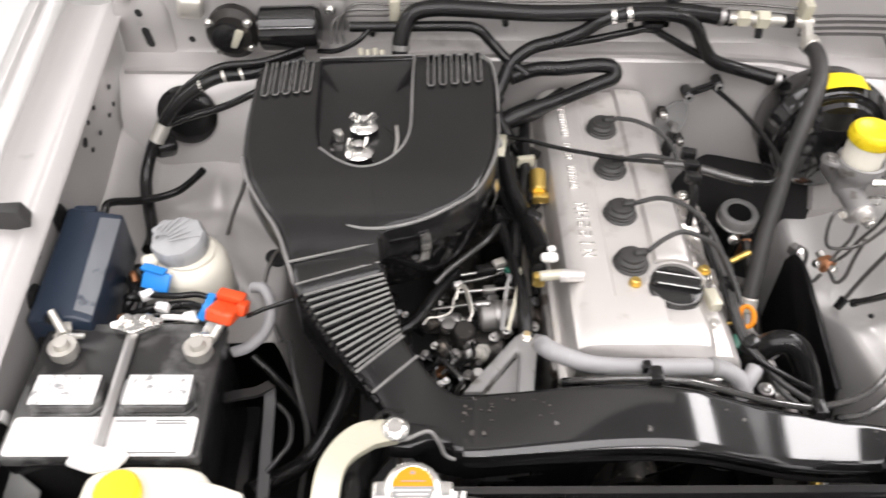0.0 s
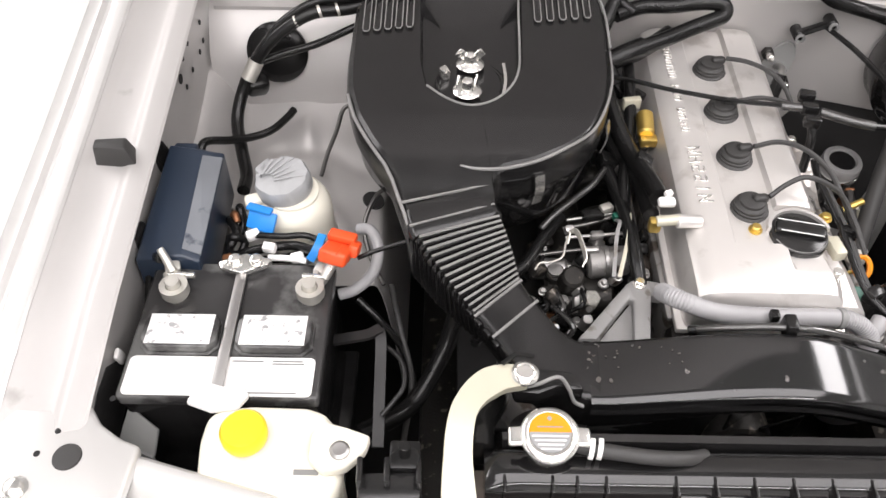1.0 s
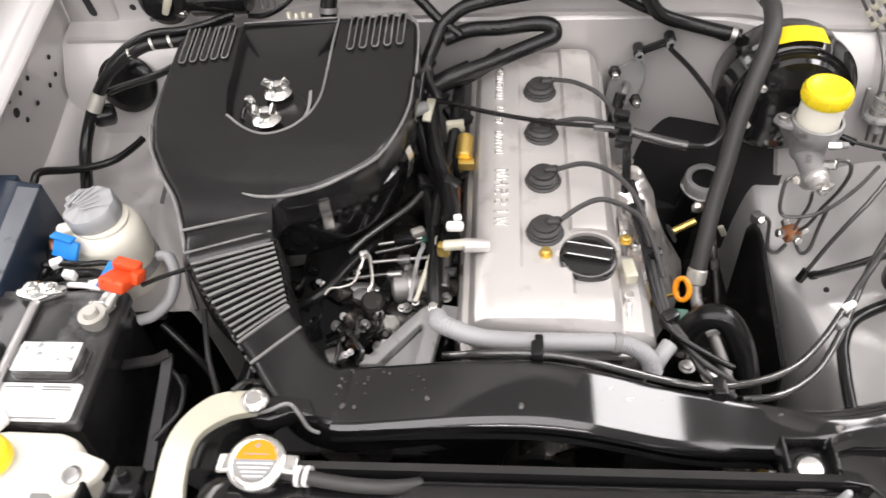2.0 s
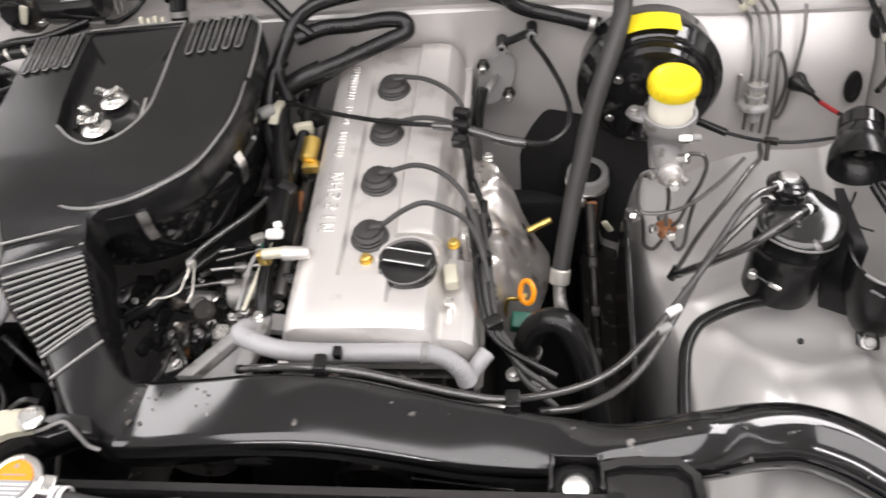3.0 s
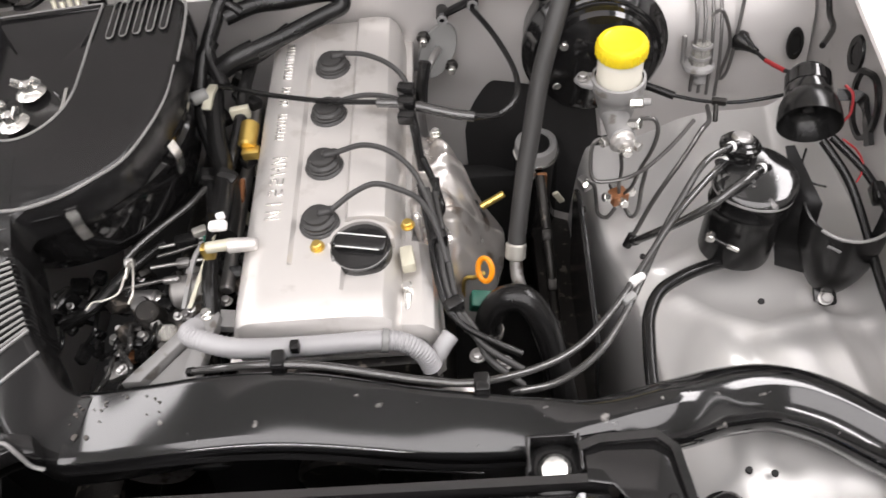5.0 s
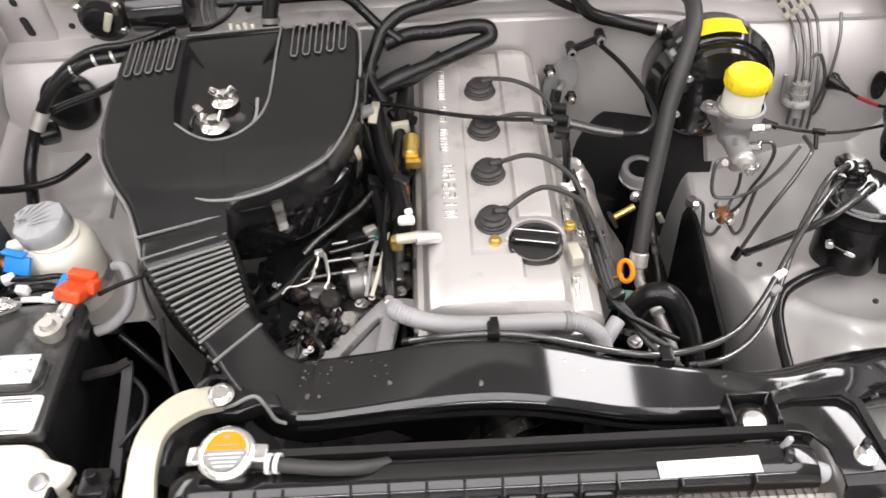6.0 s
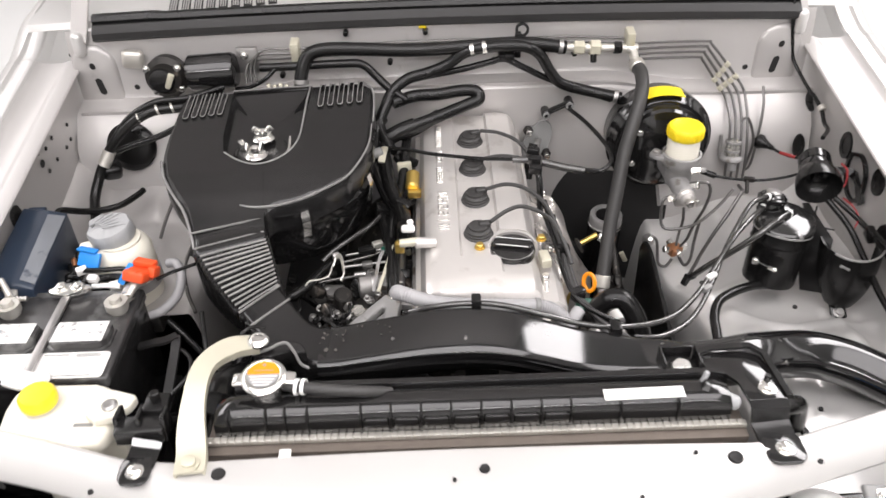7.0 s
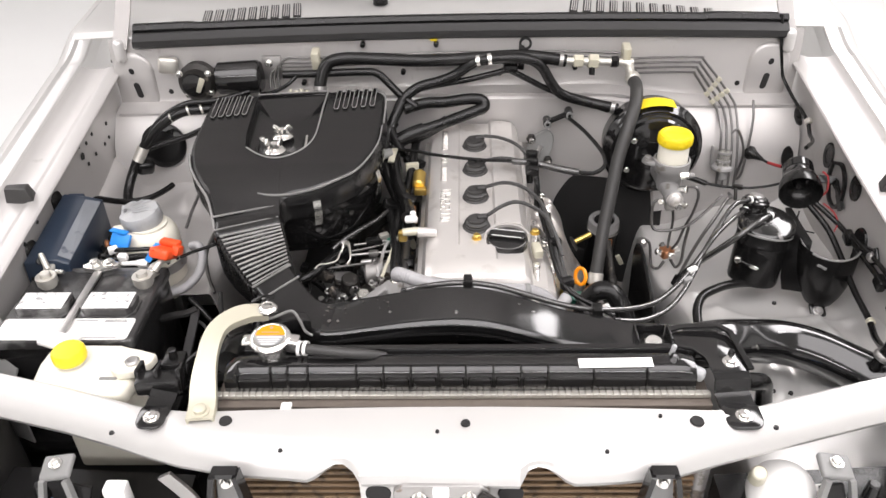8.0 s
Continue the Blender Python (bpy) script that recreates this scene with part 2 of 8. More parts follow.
def loft(sections, closed=True, caps=True, bm=None):
    bm = bm or bmesh.new()
    rings = [[bm.verts.new(p) for p in s] for s in sections]
    skin(bm, rings, closed)
    if caps and closed:
        bm.faces.new(rings[0])
        bm.faces.new(rings[-1])
    return bm


def solid(bm, t):
    """Gives a sheet its thickness."""
    bmesh.ops.recalc_face_normals(bm, faces=bm.faces)
    bmesh.ops.solidify(bm, geom=bm.faces[:], thickness=t)
    return bm


def lerp_table(table, x):
    xs, ys = [a for a, _ in table], [b for _, b in table]
    return float(np.interp(x, xs, ys))


def strap(pts, width, thick, side=None, bm=None, n=6, straight=False):
    """A flat strip bent along points; side: the direction of its width."""
    bm = bm or bmesh.new()
    line = [Vector(q) for q in pts] if straight else spline(pts, n)
    rings = []
    for p, t, s, u in frames_along(line):
        if side is not None:
            s = Vector(side).normalized()
            s = (s - t * s.dot(t)).normalized()
            u = s.cross(t).normalized()
        w, h = s * width / 2, u * thick / 2
        rings.append([bm.verts.new(p + a) for a in (-w - h, w - h, w + h, -w + h)])
    skin(bm, rings, True)
    bm.faces.new(rings[0])
    bm.faces.new(rings[-1])
    return bm


def hexbolt(at, r=0.008, axis=(0, 0, 1), bm=None):
    b = lathe([(0, 0), (r * 1.45, 0), (r * 1.45, 0.0015), (r, 0.0018), (r, 0.007), (r * 0.8, 0.008), (0, 0.008)], at, axis, 12, bm)
    return b


def bolt(parent, at, r=0.008, axis=(0, 0, 1), mat=None, name="bolt"):
    return part(name, hexbolt(at, r, axis), mat or CHROME, parent)


def hose(name, pts, r, mat, label, category="hose", seg=10, n=8, group=""):
    t = thing(name, pts[0], label, category, group)
    part("tube", tube(pts, r, seg, n), mat, t)
    return t


def ring_clamp(parent, at, axis, r, mat=None, w=0.008, name="clamp"):
    b = lathe([(r, -w / 2), (r + 0.0015, -w / 2), (r + 0.0015, w / 2), (r, w / 2), (r, -w / 2)], at, axis, 18)
    return part(name, b, mat or CHROME, parent)

# ---- room ----
def room():
    part_floor = part("floor", block((-5, -5, -0.1), (5, 6, 0.0), 0), FLOOR, None)
    tagged(part_floor, "pale grey showroom floor", "floor", kind="structure")
    for nm, lo, hi in (("wall_north", (-5, 6, 0), (5, 6.1, 3.3)), ("wall_south", (-5, -5.1, 0), (5, -5, 3.3)),
                       ("wall_east", (5, -5, 0), (5.1, 6, 3.3)), ("wall_west", (-5.1, -5, 0), (-5, 6, 3.3))):
        tagged(part(nm, block(lo, hi, 0), ROOM, None), "plain white painted room wall", "wall", kind="structure")
    tagged(part("ceiling", block((-5, -5, 3.3), (5, 6, 3.4), 0), CEILING, None), "plain grey ceiling over the vehicle", "ceiling", kind="structure")


room()

# ---- vehicle body ----
RAIL = [(0.20, 0.935), (0.36, 0.9445), (0.42, 0.957), (0.50, 0.974), (0.77, 1.012), (1.13, 1.07)]
body = thing("pickup_body", (-0.02, 0.6, 0.0), "silver pickup front body with open engine bay", "vehicle body")


def rail_and_apron(sgn, xin):
    ys = np.linspace(0.36, 1.13, 26)
    inner, fender = [], []
    for y in ys:
        h = lerp_table(RAIL, y)
        e = xin
        prof = [(0.016, -0.50), (0.014, -0.03), (0.012, -0.012), (0.002, -0.008), (0.0, -0.002), (0.003, 0.0), (0.024, 0.001),
                (0.030, 0.0), (0.035, -0.0025), (0.041, -0.004), (0.076, -0.004), (0.084, -0.002), (0.0902, 0.0015)]
        inner.append([Vector((e + sgn * u, y, h + z)) for u, z in prof])
        prof2 = [(0.091, -0.02), (0.091, 0.001), (0.094, 0.004), (0.112, 0.005), (0.118, 0.003), (0.121, -0.0015), (0.125, -0.0015),
                 (0.132, 0.003), (0.145, 0.0), (0.160, -0.012), (0.172, -0.035), (0.182, -0.08), (0.190, -0.16), (0.195, -0.45)]
        fender.append([Vector((e + sgn * u, y, h + z)) for u, z in prof2])
    bm = loft(inner, closed=False)
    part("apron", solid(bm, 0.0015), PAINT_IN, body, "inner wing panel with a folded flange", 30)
    bm = loft(fender, closed=False)
    part("fender", solid(bm, 0.0015), PAINT, body, "outer silver wing", 30)
    # the wing rises beside the cowl towards the windscreen
    rear = []
    for y in np.linspace(1.131, 1.62, 24):
        u = min(1.0, (y - 1.131) / 0.16)
        h = 1.0702 + 0.045 * u * u * (3 - 2 * u) + 0.10 * max(0.0, y - 1.29)
        rear.append([Vector((xin + sgn * (a + (0.0 if a > 0.12 else 0.004 * u)), y, h + z)) for a, z in [(0.089, -0.03)] + prof2])
    part("fender_rear", solid(loft(rear, closed=False), 0.0015), PAINT, body, "outer silver wing beside the cowl", 30)


rail_and_apron(-1, -0.718)
rail_and_apron(1, 0.682)


def cross_member():
    secs = []
    front = [(-0.86, 0.33), (-0.70, 0.300), (-0.531, 0.254), (-0.446, 0.226), (-0.364, 0.195), (-0.289, 0.177), (-0.219, 0.169), (-0.13, 0.158), (0.08, 0.154), (0.192, 0.163), (0.261, 0.173), (0.334, 0.200), (0.41, 0.225), (0.536, 0.262), (0.70, 0.305), (0.83, 0.33)]
    cuts = [(-0.188, 0), (-0.172, 0.45), (-0.160, 0.9), (-0.148, 1.0), (-0.136, 0.8), (-0.126, 0), (0.071, 0), (0.081, 0.8), (0.095, 1.0), (0.109, 0.8), (0.123, 0.3), (0.136, 0)]
    for x in np.linspace(-0.86, 0.83, 150):
        u = abs(x + 0.012)
        yf = lerp_table(front, x)
        yr = max(0.260 + max(0, u - 0.33) ** 1.35 * 0.36, yf + 0.053)
        z = 0.938 + 0.012 * max(0, 1 - (u / 0.40) ** 2)
        notch = 0.017 * lerp_table(cuts, x)
        secs.append([Vector((x, yr, z - 0.035)), Vector((x, yr, z - 0.004)), Vector((x, yr - 0.004, z)), Vector((x, yf + 0.045, z + 0.001)), Vector((x, yf + 0.030, z - 0.003)),
                     Vector((x, yf + 0.012 + notch * 0.6, z - 0.013 + notch * 0.2)), Vector((x, yf + 0.004 + notch, z - 0.022 + notch * 0.4)), Vector((x, yf + notch * 1.1, z - 0.030 + notch * 0.8)), Vector((x, yf + 0.004 + notch * 1.2, z - 0.040 + notch))])
    bm = loft(secs, closed=False)
    part("cross_member", solid(bm, 0.0018), PAINT, body, "white-silver radiator support panel", 30)


cross_member()


def firewall():
    secs = []
    for x in np.linspace(-0.728, 0.692, 60):
        u = abs(x + 0.02)
        s = min(1, max(0, (u - 0.22) / 0.2))
        s = s * s * (3 - 2 * s)
        up = 0.026 * (1 - min(1, max(0, (abs(x) - 0.30) / 0.16)))
        prof = [(1.115, 1.135), (1.108, 1.10), (1.108, 1.01 + up), (1.103, 1.0 + up), (1.075 - 0.01 * s, 0.992 + up), (1.068 - 0.016 * s, 0.985 + up),
                (1.070 - 0.055 * s, 0.94), (1.068 - 0.075 * s, 0.86), (1.05 - 0.08 * s, 0.55)]
        secs.append([Vector((x, y, z)) for y, z in prof])
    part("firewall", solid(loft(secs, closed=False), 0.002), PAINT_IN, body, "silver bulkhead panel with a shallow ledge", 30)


firewall()


def ease(lo, hi, v):
    s = min(1.0, max(0.0, (v - lo) / (hi - lo)))
    return s * s * (3 - 2 * s)


def ridge(p, line, width):
    """Nearness to a pressed line: 1 on it, falling off smoothly."""
    p = Vector(p)
    best = 9.0
    for a, b in zip(line, line[1:]):
        a, b = Vector(a), Vector(b)
        u = min(1.0, max(0.0, (p - a).dot(b - a) / (b - a).length_squared))
        best = min(best, (p - a - (b - a) * u).length)
    return math.exp(-(best / width) ** 2)


def wheelhouse(sgn):
    nx, ny = 70, 100
    secs = []
    for i in range(nx):
        a = i / (nx - 1)
        row = []
        for j in range(ny):
            y = (0.30 if sgn > 0 else 0.64) + (0.78 if sgn > 0 else 0.44) * j / (ny - 1)
            edge = 0.352 + 0.035 * ease(0.56, 0.86, 1.42 - y) if sgn > 0 else 0.40
            x = edge + (0.715 - edge) * a
            z = 0.772 if sgn > 0 else 0.835
            if sgn > 0:
                z += 0.042 * ease(0.30, 0.43, y) * (1 - ease(0.54, 0.66, y)) * ease(0.05, 0.32, a) * (1 - 0.6 * ease(0.66, 1.0, a))
                z += 0.0095 * ridge((x, y), ((0.46, 0.665), (0.505, 0.625), (0.545, 0.60), (0.60, 0.615), (0.66, 0.605)), 0.014)
                z -= 0.006 * ridge((x, y), ((0.52, 0.58), (0.53, 0.50), (0.52, 0.43)), 0.016)
                z += 0.008 * ridge((x, y), ((0.62, 0.66), (0.615, 0.56), (0.63, 0.44)), 0.012)
                z += 0.007 * ridge((x, y), ((0.43, 0.72), (0.52, 0.76), (0.62, 0.76)), 0.012)
                z -= 0.040 * ease(0.70, 0.80, y) * (1 - ease(0.20, 0.60, a))
            else:
                z += 0.005 * ridge((x, y), ((0.43, 0.66), (0.52, 0.80), (0.56, 0.95)), 0.014)
                z += 0.006 * ridge((x, y), ((0.60, 0.82), (0.57, 0.87), (0.56, 0.93)), 0.022)
                z -= 0.004 * ridge((x, y), ((0.46, 0.86), (0.52, 0.90), (0.60, 0.90)), 0.014)
            z += 0.05 * max(0, (y - 0.86) / 0.2) ** 1.5
            z += 0.05 * ease(0.80, 1.0, a)
            z += 0.006 * noise.noise(Vector((a * 3.0, y * 6, sgn))) + 0.0025 * noise.noise(Vector((a * 8, y * 17, sgn)))
            if a < 0.10:
                z -= 0.26 * ((0.10 - a) / 0.10) ** 2
            row.append(Vector((sgn * x - (0.02 if sgn < 0 else 0.0), y, z)))
        secs.append(row)
    # Right panel takes the paler silver; its brighter light is partly put in colour.
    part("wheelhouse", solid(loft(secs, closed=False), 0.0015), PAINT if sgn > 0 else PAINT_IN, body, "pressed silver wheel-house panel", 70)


wheelhouse(1)
wheelhouse(-1)


def cowl():
    secs = []
    for x in np.linspace(-0.80, 0.77, 30):
        b = 0.012 * (1 - ((x + 0.02) / 0.78) ** 2)
        secs.append([Vector((x, y + b, z + b)) for y, z in ((1.118, 1.135), (1.125, 1.146), (1.14, 1.150), (1.20, 1.152), (1.30, 1.162), (1.55, 1.21))])
    part("cowl_panel", solid(loft(secs, closed=False), 0.002), PAINT, body, "silver cowl top below the windscreen", 30)
    secs, lips = [], []
    for x in np.linspace(-0.67, 0.655, 110):
        b = 0.012 * (1 - ((x + 0.0) / 0.78) ** 2)
        step = 0.003 * (min(1, max(0, (x - 0.485) / 0.02)) + min(1, max(0, (-0.535 - x) / 0.02)))
        secs.append([Vector((x, 1.094 + b + y, 1.116 + b + z)) for y, z in ((0.0, 0), (-0.008, 0.006), (-0.007, 0.018), (0.0, 0.024), (0.006, 0.030), (0.020, 0.031), (0.026, 0.02), (0.024, 0.0))])
        lips.append([Vector((x, 1.102 + b + y + step, 1.146 + b + z * (1 + step * 40))) for y, z in ((0.0, 0), (-0.002, 0.006), (0.004, 0.013), (0.014, 0.014), (0.02, 0.008), (0.018, 0.0))])
    part("weather_strip", loft(secs), SEAL, body, "dark grey rubber bonnet seal", 30)
    part("seal_lip", loft(lips), RUBBER, body, "black rubber lip of the bonnet seal", 30)
    for x0, x1, n in ((-0.530, -0.345, 9), (0.237, 0.505, 11)):
        for i in range(n):
            x = x0 + (x1 - x0) * i / (n - 1)
            b = 0.012 * (1 - ((x + 0.02) / 0.78) ** 2)
            turn = 9 if x < 0 else -9
            k = i / (n - 1)
            long = 0.080 if x < 0 else 0.076 - 0.034 * k ** 1.5
            y = (1.120 + 0.026 * k if x < 0 else 1.143 - 0.024 * k) + long / 2 + b
            part("vent_slot", box((0.0165, long, 0.004), pose(x, y, 1.1522 + b, 1.5, 0, turn), 0.0015), DARK, body)
            for d in (-0.0040, 0.0005, 0.0050):
                part("vent_louvre", box((0.0024, long * 0.86, 0.003), pose(x + d, y, 1.1542 + b, 1.5, 14, turn), 0.0008), PAINT_IN, body)
    # floor of the bay and chassis legs; near-black sheets stand in for shade
    part("under_tray", block((-0.74, 0.15, 0.30), (0.72, 1.1, 0.34), 0.005), DARK, body, "near-black plate painted as the shade under the bay")
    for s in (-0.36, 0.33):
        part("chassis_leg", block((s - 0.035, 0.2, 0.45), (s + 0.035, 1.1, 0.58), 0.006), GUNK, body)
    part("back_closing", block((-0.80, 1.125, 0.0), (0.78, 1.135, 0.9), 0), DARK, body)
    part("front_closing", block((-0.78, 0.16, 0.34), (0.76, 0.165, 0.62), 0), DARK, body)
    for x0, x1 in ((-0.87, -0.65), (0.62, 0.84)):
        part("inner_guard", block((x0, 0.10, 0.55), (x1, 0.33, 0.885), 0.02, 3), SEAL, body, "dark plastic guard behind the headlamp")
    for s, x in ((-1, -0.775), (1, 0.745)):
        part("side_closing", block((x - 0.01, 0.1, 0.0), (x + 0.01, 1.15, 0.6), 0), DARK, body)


cowl()

# ---- radiator ----
def radiator():
    t = thing("radiator", (0, 0.33, 0.45), "black radiator with ribbed top tank and pressed-metal cap", "radiator")
    secs = []
    for x in np.linspace(-0.318, 0.310, 40):
        e = 0.006 * max(0, (abs(x) - 0.302) / 0.011)
        secs.append([Vector((x, y, z)) for y, z in ((0.296, 0.938), (0.2965, 0.950), (0.298, 0.960), (0.301, 0.967 - e), (0.307, 0.9715 - e), (0.316, 0.973 - e), (0.330, 0.972 - e), (0.340, 0.966 - e), (0.345, 0.955), (0.348, 0.92))])
    tank = part("top_tank", loft(secs), BLACK_GLOSS, t)
    for i in range(7):
        x = -0.140 + 0.0365 * i
        part("tank_panel", block((x + 0.003, 0.2940, 0.942), (x + 0.0335, 0.302, 0.962), 0.003), BLACK_GLOSS, tank)
        part("tank_rib", block((x - 0.0015, 0.2925, 0.940), (x + 0.0015, 0.312, 0.9735), 0.001), BLACK_SATIN, tank)
    for x in (-0.30, -0.255, -0.232, -0.205, 0.115, 0.175, 0.245):
        part("tank_rib", block((x - 0.0015, 0.2935, 0.940), (x + 0.0015, 0.311, 0.9733), 0.001), BLACK_SATIN, tank)
    strip = part("crimp_strip", block((-0.330, 0.2885, 0.931), (0.330, 0.297, 0.9375), 0.001), LEAD, t, "crimped pale metal edge")
    for i in range(73):
        x = -0.326 + 0.009 * i
        part("crimp_tab", block((x - 0.0039, 0.2875, 0.9322), (x + 0.0039, 0.2965, 0.9392), 0.0008, 1), LEAD, strip)
    part("core", block((-0.330, 0.276, 0.45), (0.330, 0.335, 0.930), 0.001), FINS, t, "brown-grey finned core")
    neck = part("filler_neck", lathe([(0.018, 0.965), (0.018, 0.983), (0.024, 0.985), (0.024, 0.990), (0, 0.990)], (-0.258, 0.340, 0)), CHROME, t)
    b = lathe([(0, 0.0), (0.0265, 0.0), (0.028, 0.002), (0.028, 0.007), (0.025, 0.010), (0.022, 0.0105), (0.0205, 0.0095), (0, 0.0095)], (-0.258, 0.340, 0.990), (0, -0.1, 1), 32)
    for s in (-1, 1):
        box((0.016, 0.020, 0.006), pose(-0.258 + s * 0.031, 0.340, 0.992, 0, s * 8, 0), 0.0028, 3, b)
    cap = part("radiator_cap", b, CHROME, t, "pressed silver cap with a yellow warning label")
    m = Matrix.Translation((-0.258, 0.3405, 0.9998)) @ pose(0, 0, 0, 5.7, 0, 0)
    half = [(0.0198 * math.cos(a), 0.0198 * math.sin(a)) for a in np.linspace(0.0, math.pi, 16)]
    part("warning_label", prism(half, 0, 0.0006, m=m), ORANGE, cap, "amber half-round label")
    lower = [(0.0198 * math.cos(a), 0.0198 * math.sin(a)) for a in np.linspace(math.pi, 2 * math.pi, 16)]
    part("warning_label", prism(lower, 0, 0.0004, m=m), INK, cap)
    for k in range(4):
        w = 0.017 - 0.0025 * k
        part("print_bar", box((w * 2, 0.0016, 0.0004), m @ pose(0, -0.004 - 0.0042 * k, 0.0008)), STICKER, cap)
    part("print_bar", box((0.024, 0.0012, 0.0004), m @ pose(0, 0.005, 0.0009)), INK, cap)
    part("print_bar", box((0.004, 0.004, 0.0004), m @ pose(0, 0.0135, 0.0009, 0, 0, 45)), INK, cap)
    # outlet at the far end
    part("side_outlet", cyl((0.284, 0.321, 0.964), (0.322, 0.309, 0.951), 0.0100, 0.0095, bevel=0.002), PALE, t, "short pale pipe stub")
    part("pipe_collar", cyl((0.276, 0.324, 0.966), (0.285, 0.321, 0.963), 0.014, bevel=0.002), BLACK_SATIN, t)
    part("outlet_peg", box((0.006, 0.006, 0.022), pose(0.282, 0.330, 0.977, 0, 12, 0), 0.002), PALE, t)
    h = thing("overflow_hose", (-0.21, 0.325, 0.98), "thin black overflow hose at the radiator neck", "hose")
    part("tube", tube([(-0.236, 0.338, 0.982), (-0.205, 0.331, 0.983), (-0.165, 0.326, 0.982), (-0.130, 0.328, 0.976), (-0.105, 0.338, 0.962)], 0.0072), RUBBER_GREY, h)
    for d in (-0.003, 0.003):
        ring_clamp(h, (-0.214 + d * 1.3, 0.333, 0.983), (1, -0.2, 0), 0.0088, WHITE, 0.0045, "spring_clip")
    s = thing("fan_shroud", (0, 0.40, 0.6), "glossy black plastic fan shroud behind the radiator", "fan shroud")
    secs = []
    for x in np.linspace(-0.30, 0.32, 30):
        d = 0.03 * math.exp(-((x - 0.02) / 0.2) ** 4)
        secs.append([Vector((x, y, z)) for y, z in ((0.346, 0.960), (0.350, 0.966), (0.358, 0.966), (0.368, 0.945 - d * 0.3), (0.392, 0.90 - d), (0.40, 0.60), (0.35, 0.60))])
    part("shroud_shell", loft(secs), BLACK_GLOSS, s)
    part("label_strip", box((0.098, 0.017, 0.001), pose(0.204, 0.3115, 0.9738, 3, 0, 1), 0.0003), STICKER, s, "blank white paper label")
    return t


radiator()

# ---- intake duct, bellows and air cleaner ----
def rounded(w, h, r, n=5):
    """A rounded rectangle's outline, centred."""
    out = []
    for cx, cy, a0 in ((w / 2 - r, h / 2 - r, 0), (-w / 2 + r, h / 2 - r, 90), (-w / 2 + r, -h / 2 + r, 180), (w / 2 - r, -h / 2 + r, 270)):
        for k in range(n):
            a = radians(a0 + 90 * k / (n - 1))
            out.append((cx + r * math.cos(a), cy + r * math.sin(a)))
    return out


def duct_section(dep, hei, rad, flat):
    """The duct's outline: a flat top with a broad front shoulder, or a round tube."""
    def corner(cx, cy, r, a0, a1, n):
        return [(cx + r * math.cos(radians(a)), cy + r * math.sin(radians(a))) for a in np.linspace(a0, a1, n)]
    w, h = dep / 2, hei / 2
    big, small = 0.020, 0.005
    s = -w + 0.0130
    tight = (s + (big - small) * math.cos(radians(122)), h - big + (big - small) * math.sin(radians(122)))
    shaped = corner(w - 0.010, h - 0.010, 0.010, 0, 90, 5) + corner(s, h - big, big, 90, 122, 9) + corner(*tight, small, 128, 180, 4)
    shaped += corner(-w + 0.01, -h + 0.01, 0.01, 180, 270, 4) + corner(w - 0.01, -h + 0.01, 0.01, 270, 360, 4)
    r = min(rad, w - 0.001, h - 0.001)
    tubed = corner(w - r, h - r, r, 0, 90, 5) + corner(-w + r, h - r, r, 90, 180, 13) + corner(-w + r, -h + r, r, 180, 270, 4) + corner(w - r, -h + r, r, 270, 360, 4)
    # the round part is flattened a little towards the front
    first, last = tubed[5], tubed[14]
    for k in range(6, 14):
        u = (k - 5) / 9
        chord = (first[0] + (last[0] - first[0]) * u, first[1] + (last[1] - first[1]) * u)
        tubed[k] = (tubed[k][0] * 0.55 + chord[0] * 0.45, tubed[k][1] * 0.55 + chord[1] * 0.45)
    return [(a * flat + c * (1 - flat), b * flat + d * (1 - flat)) for (a, b), (c, d) in zip(shaped, tubed)]


def box_section(left, right, height, radius, grow=0.0):
    """A rounded box outline hung below the line between two top corners."""
    left, right = Vector(left), Vector(right)
    across = (right - left).normalized()
    up = (Vector((0, 0, 1)) - across * across.z).normalized()
    mid = (left + right) / 2 - up * height / 2
    return [mid + across * a + up * b for a, b in rounded((right - left).length + grow, height + grow, radius, 5)]


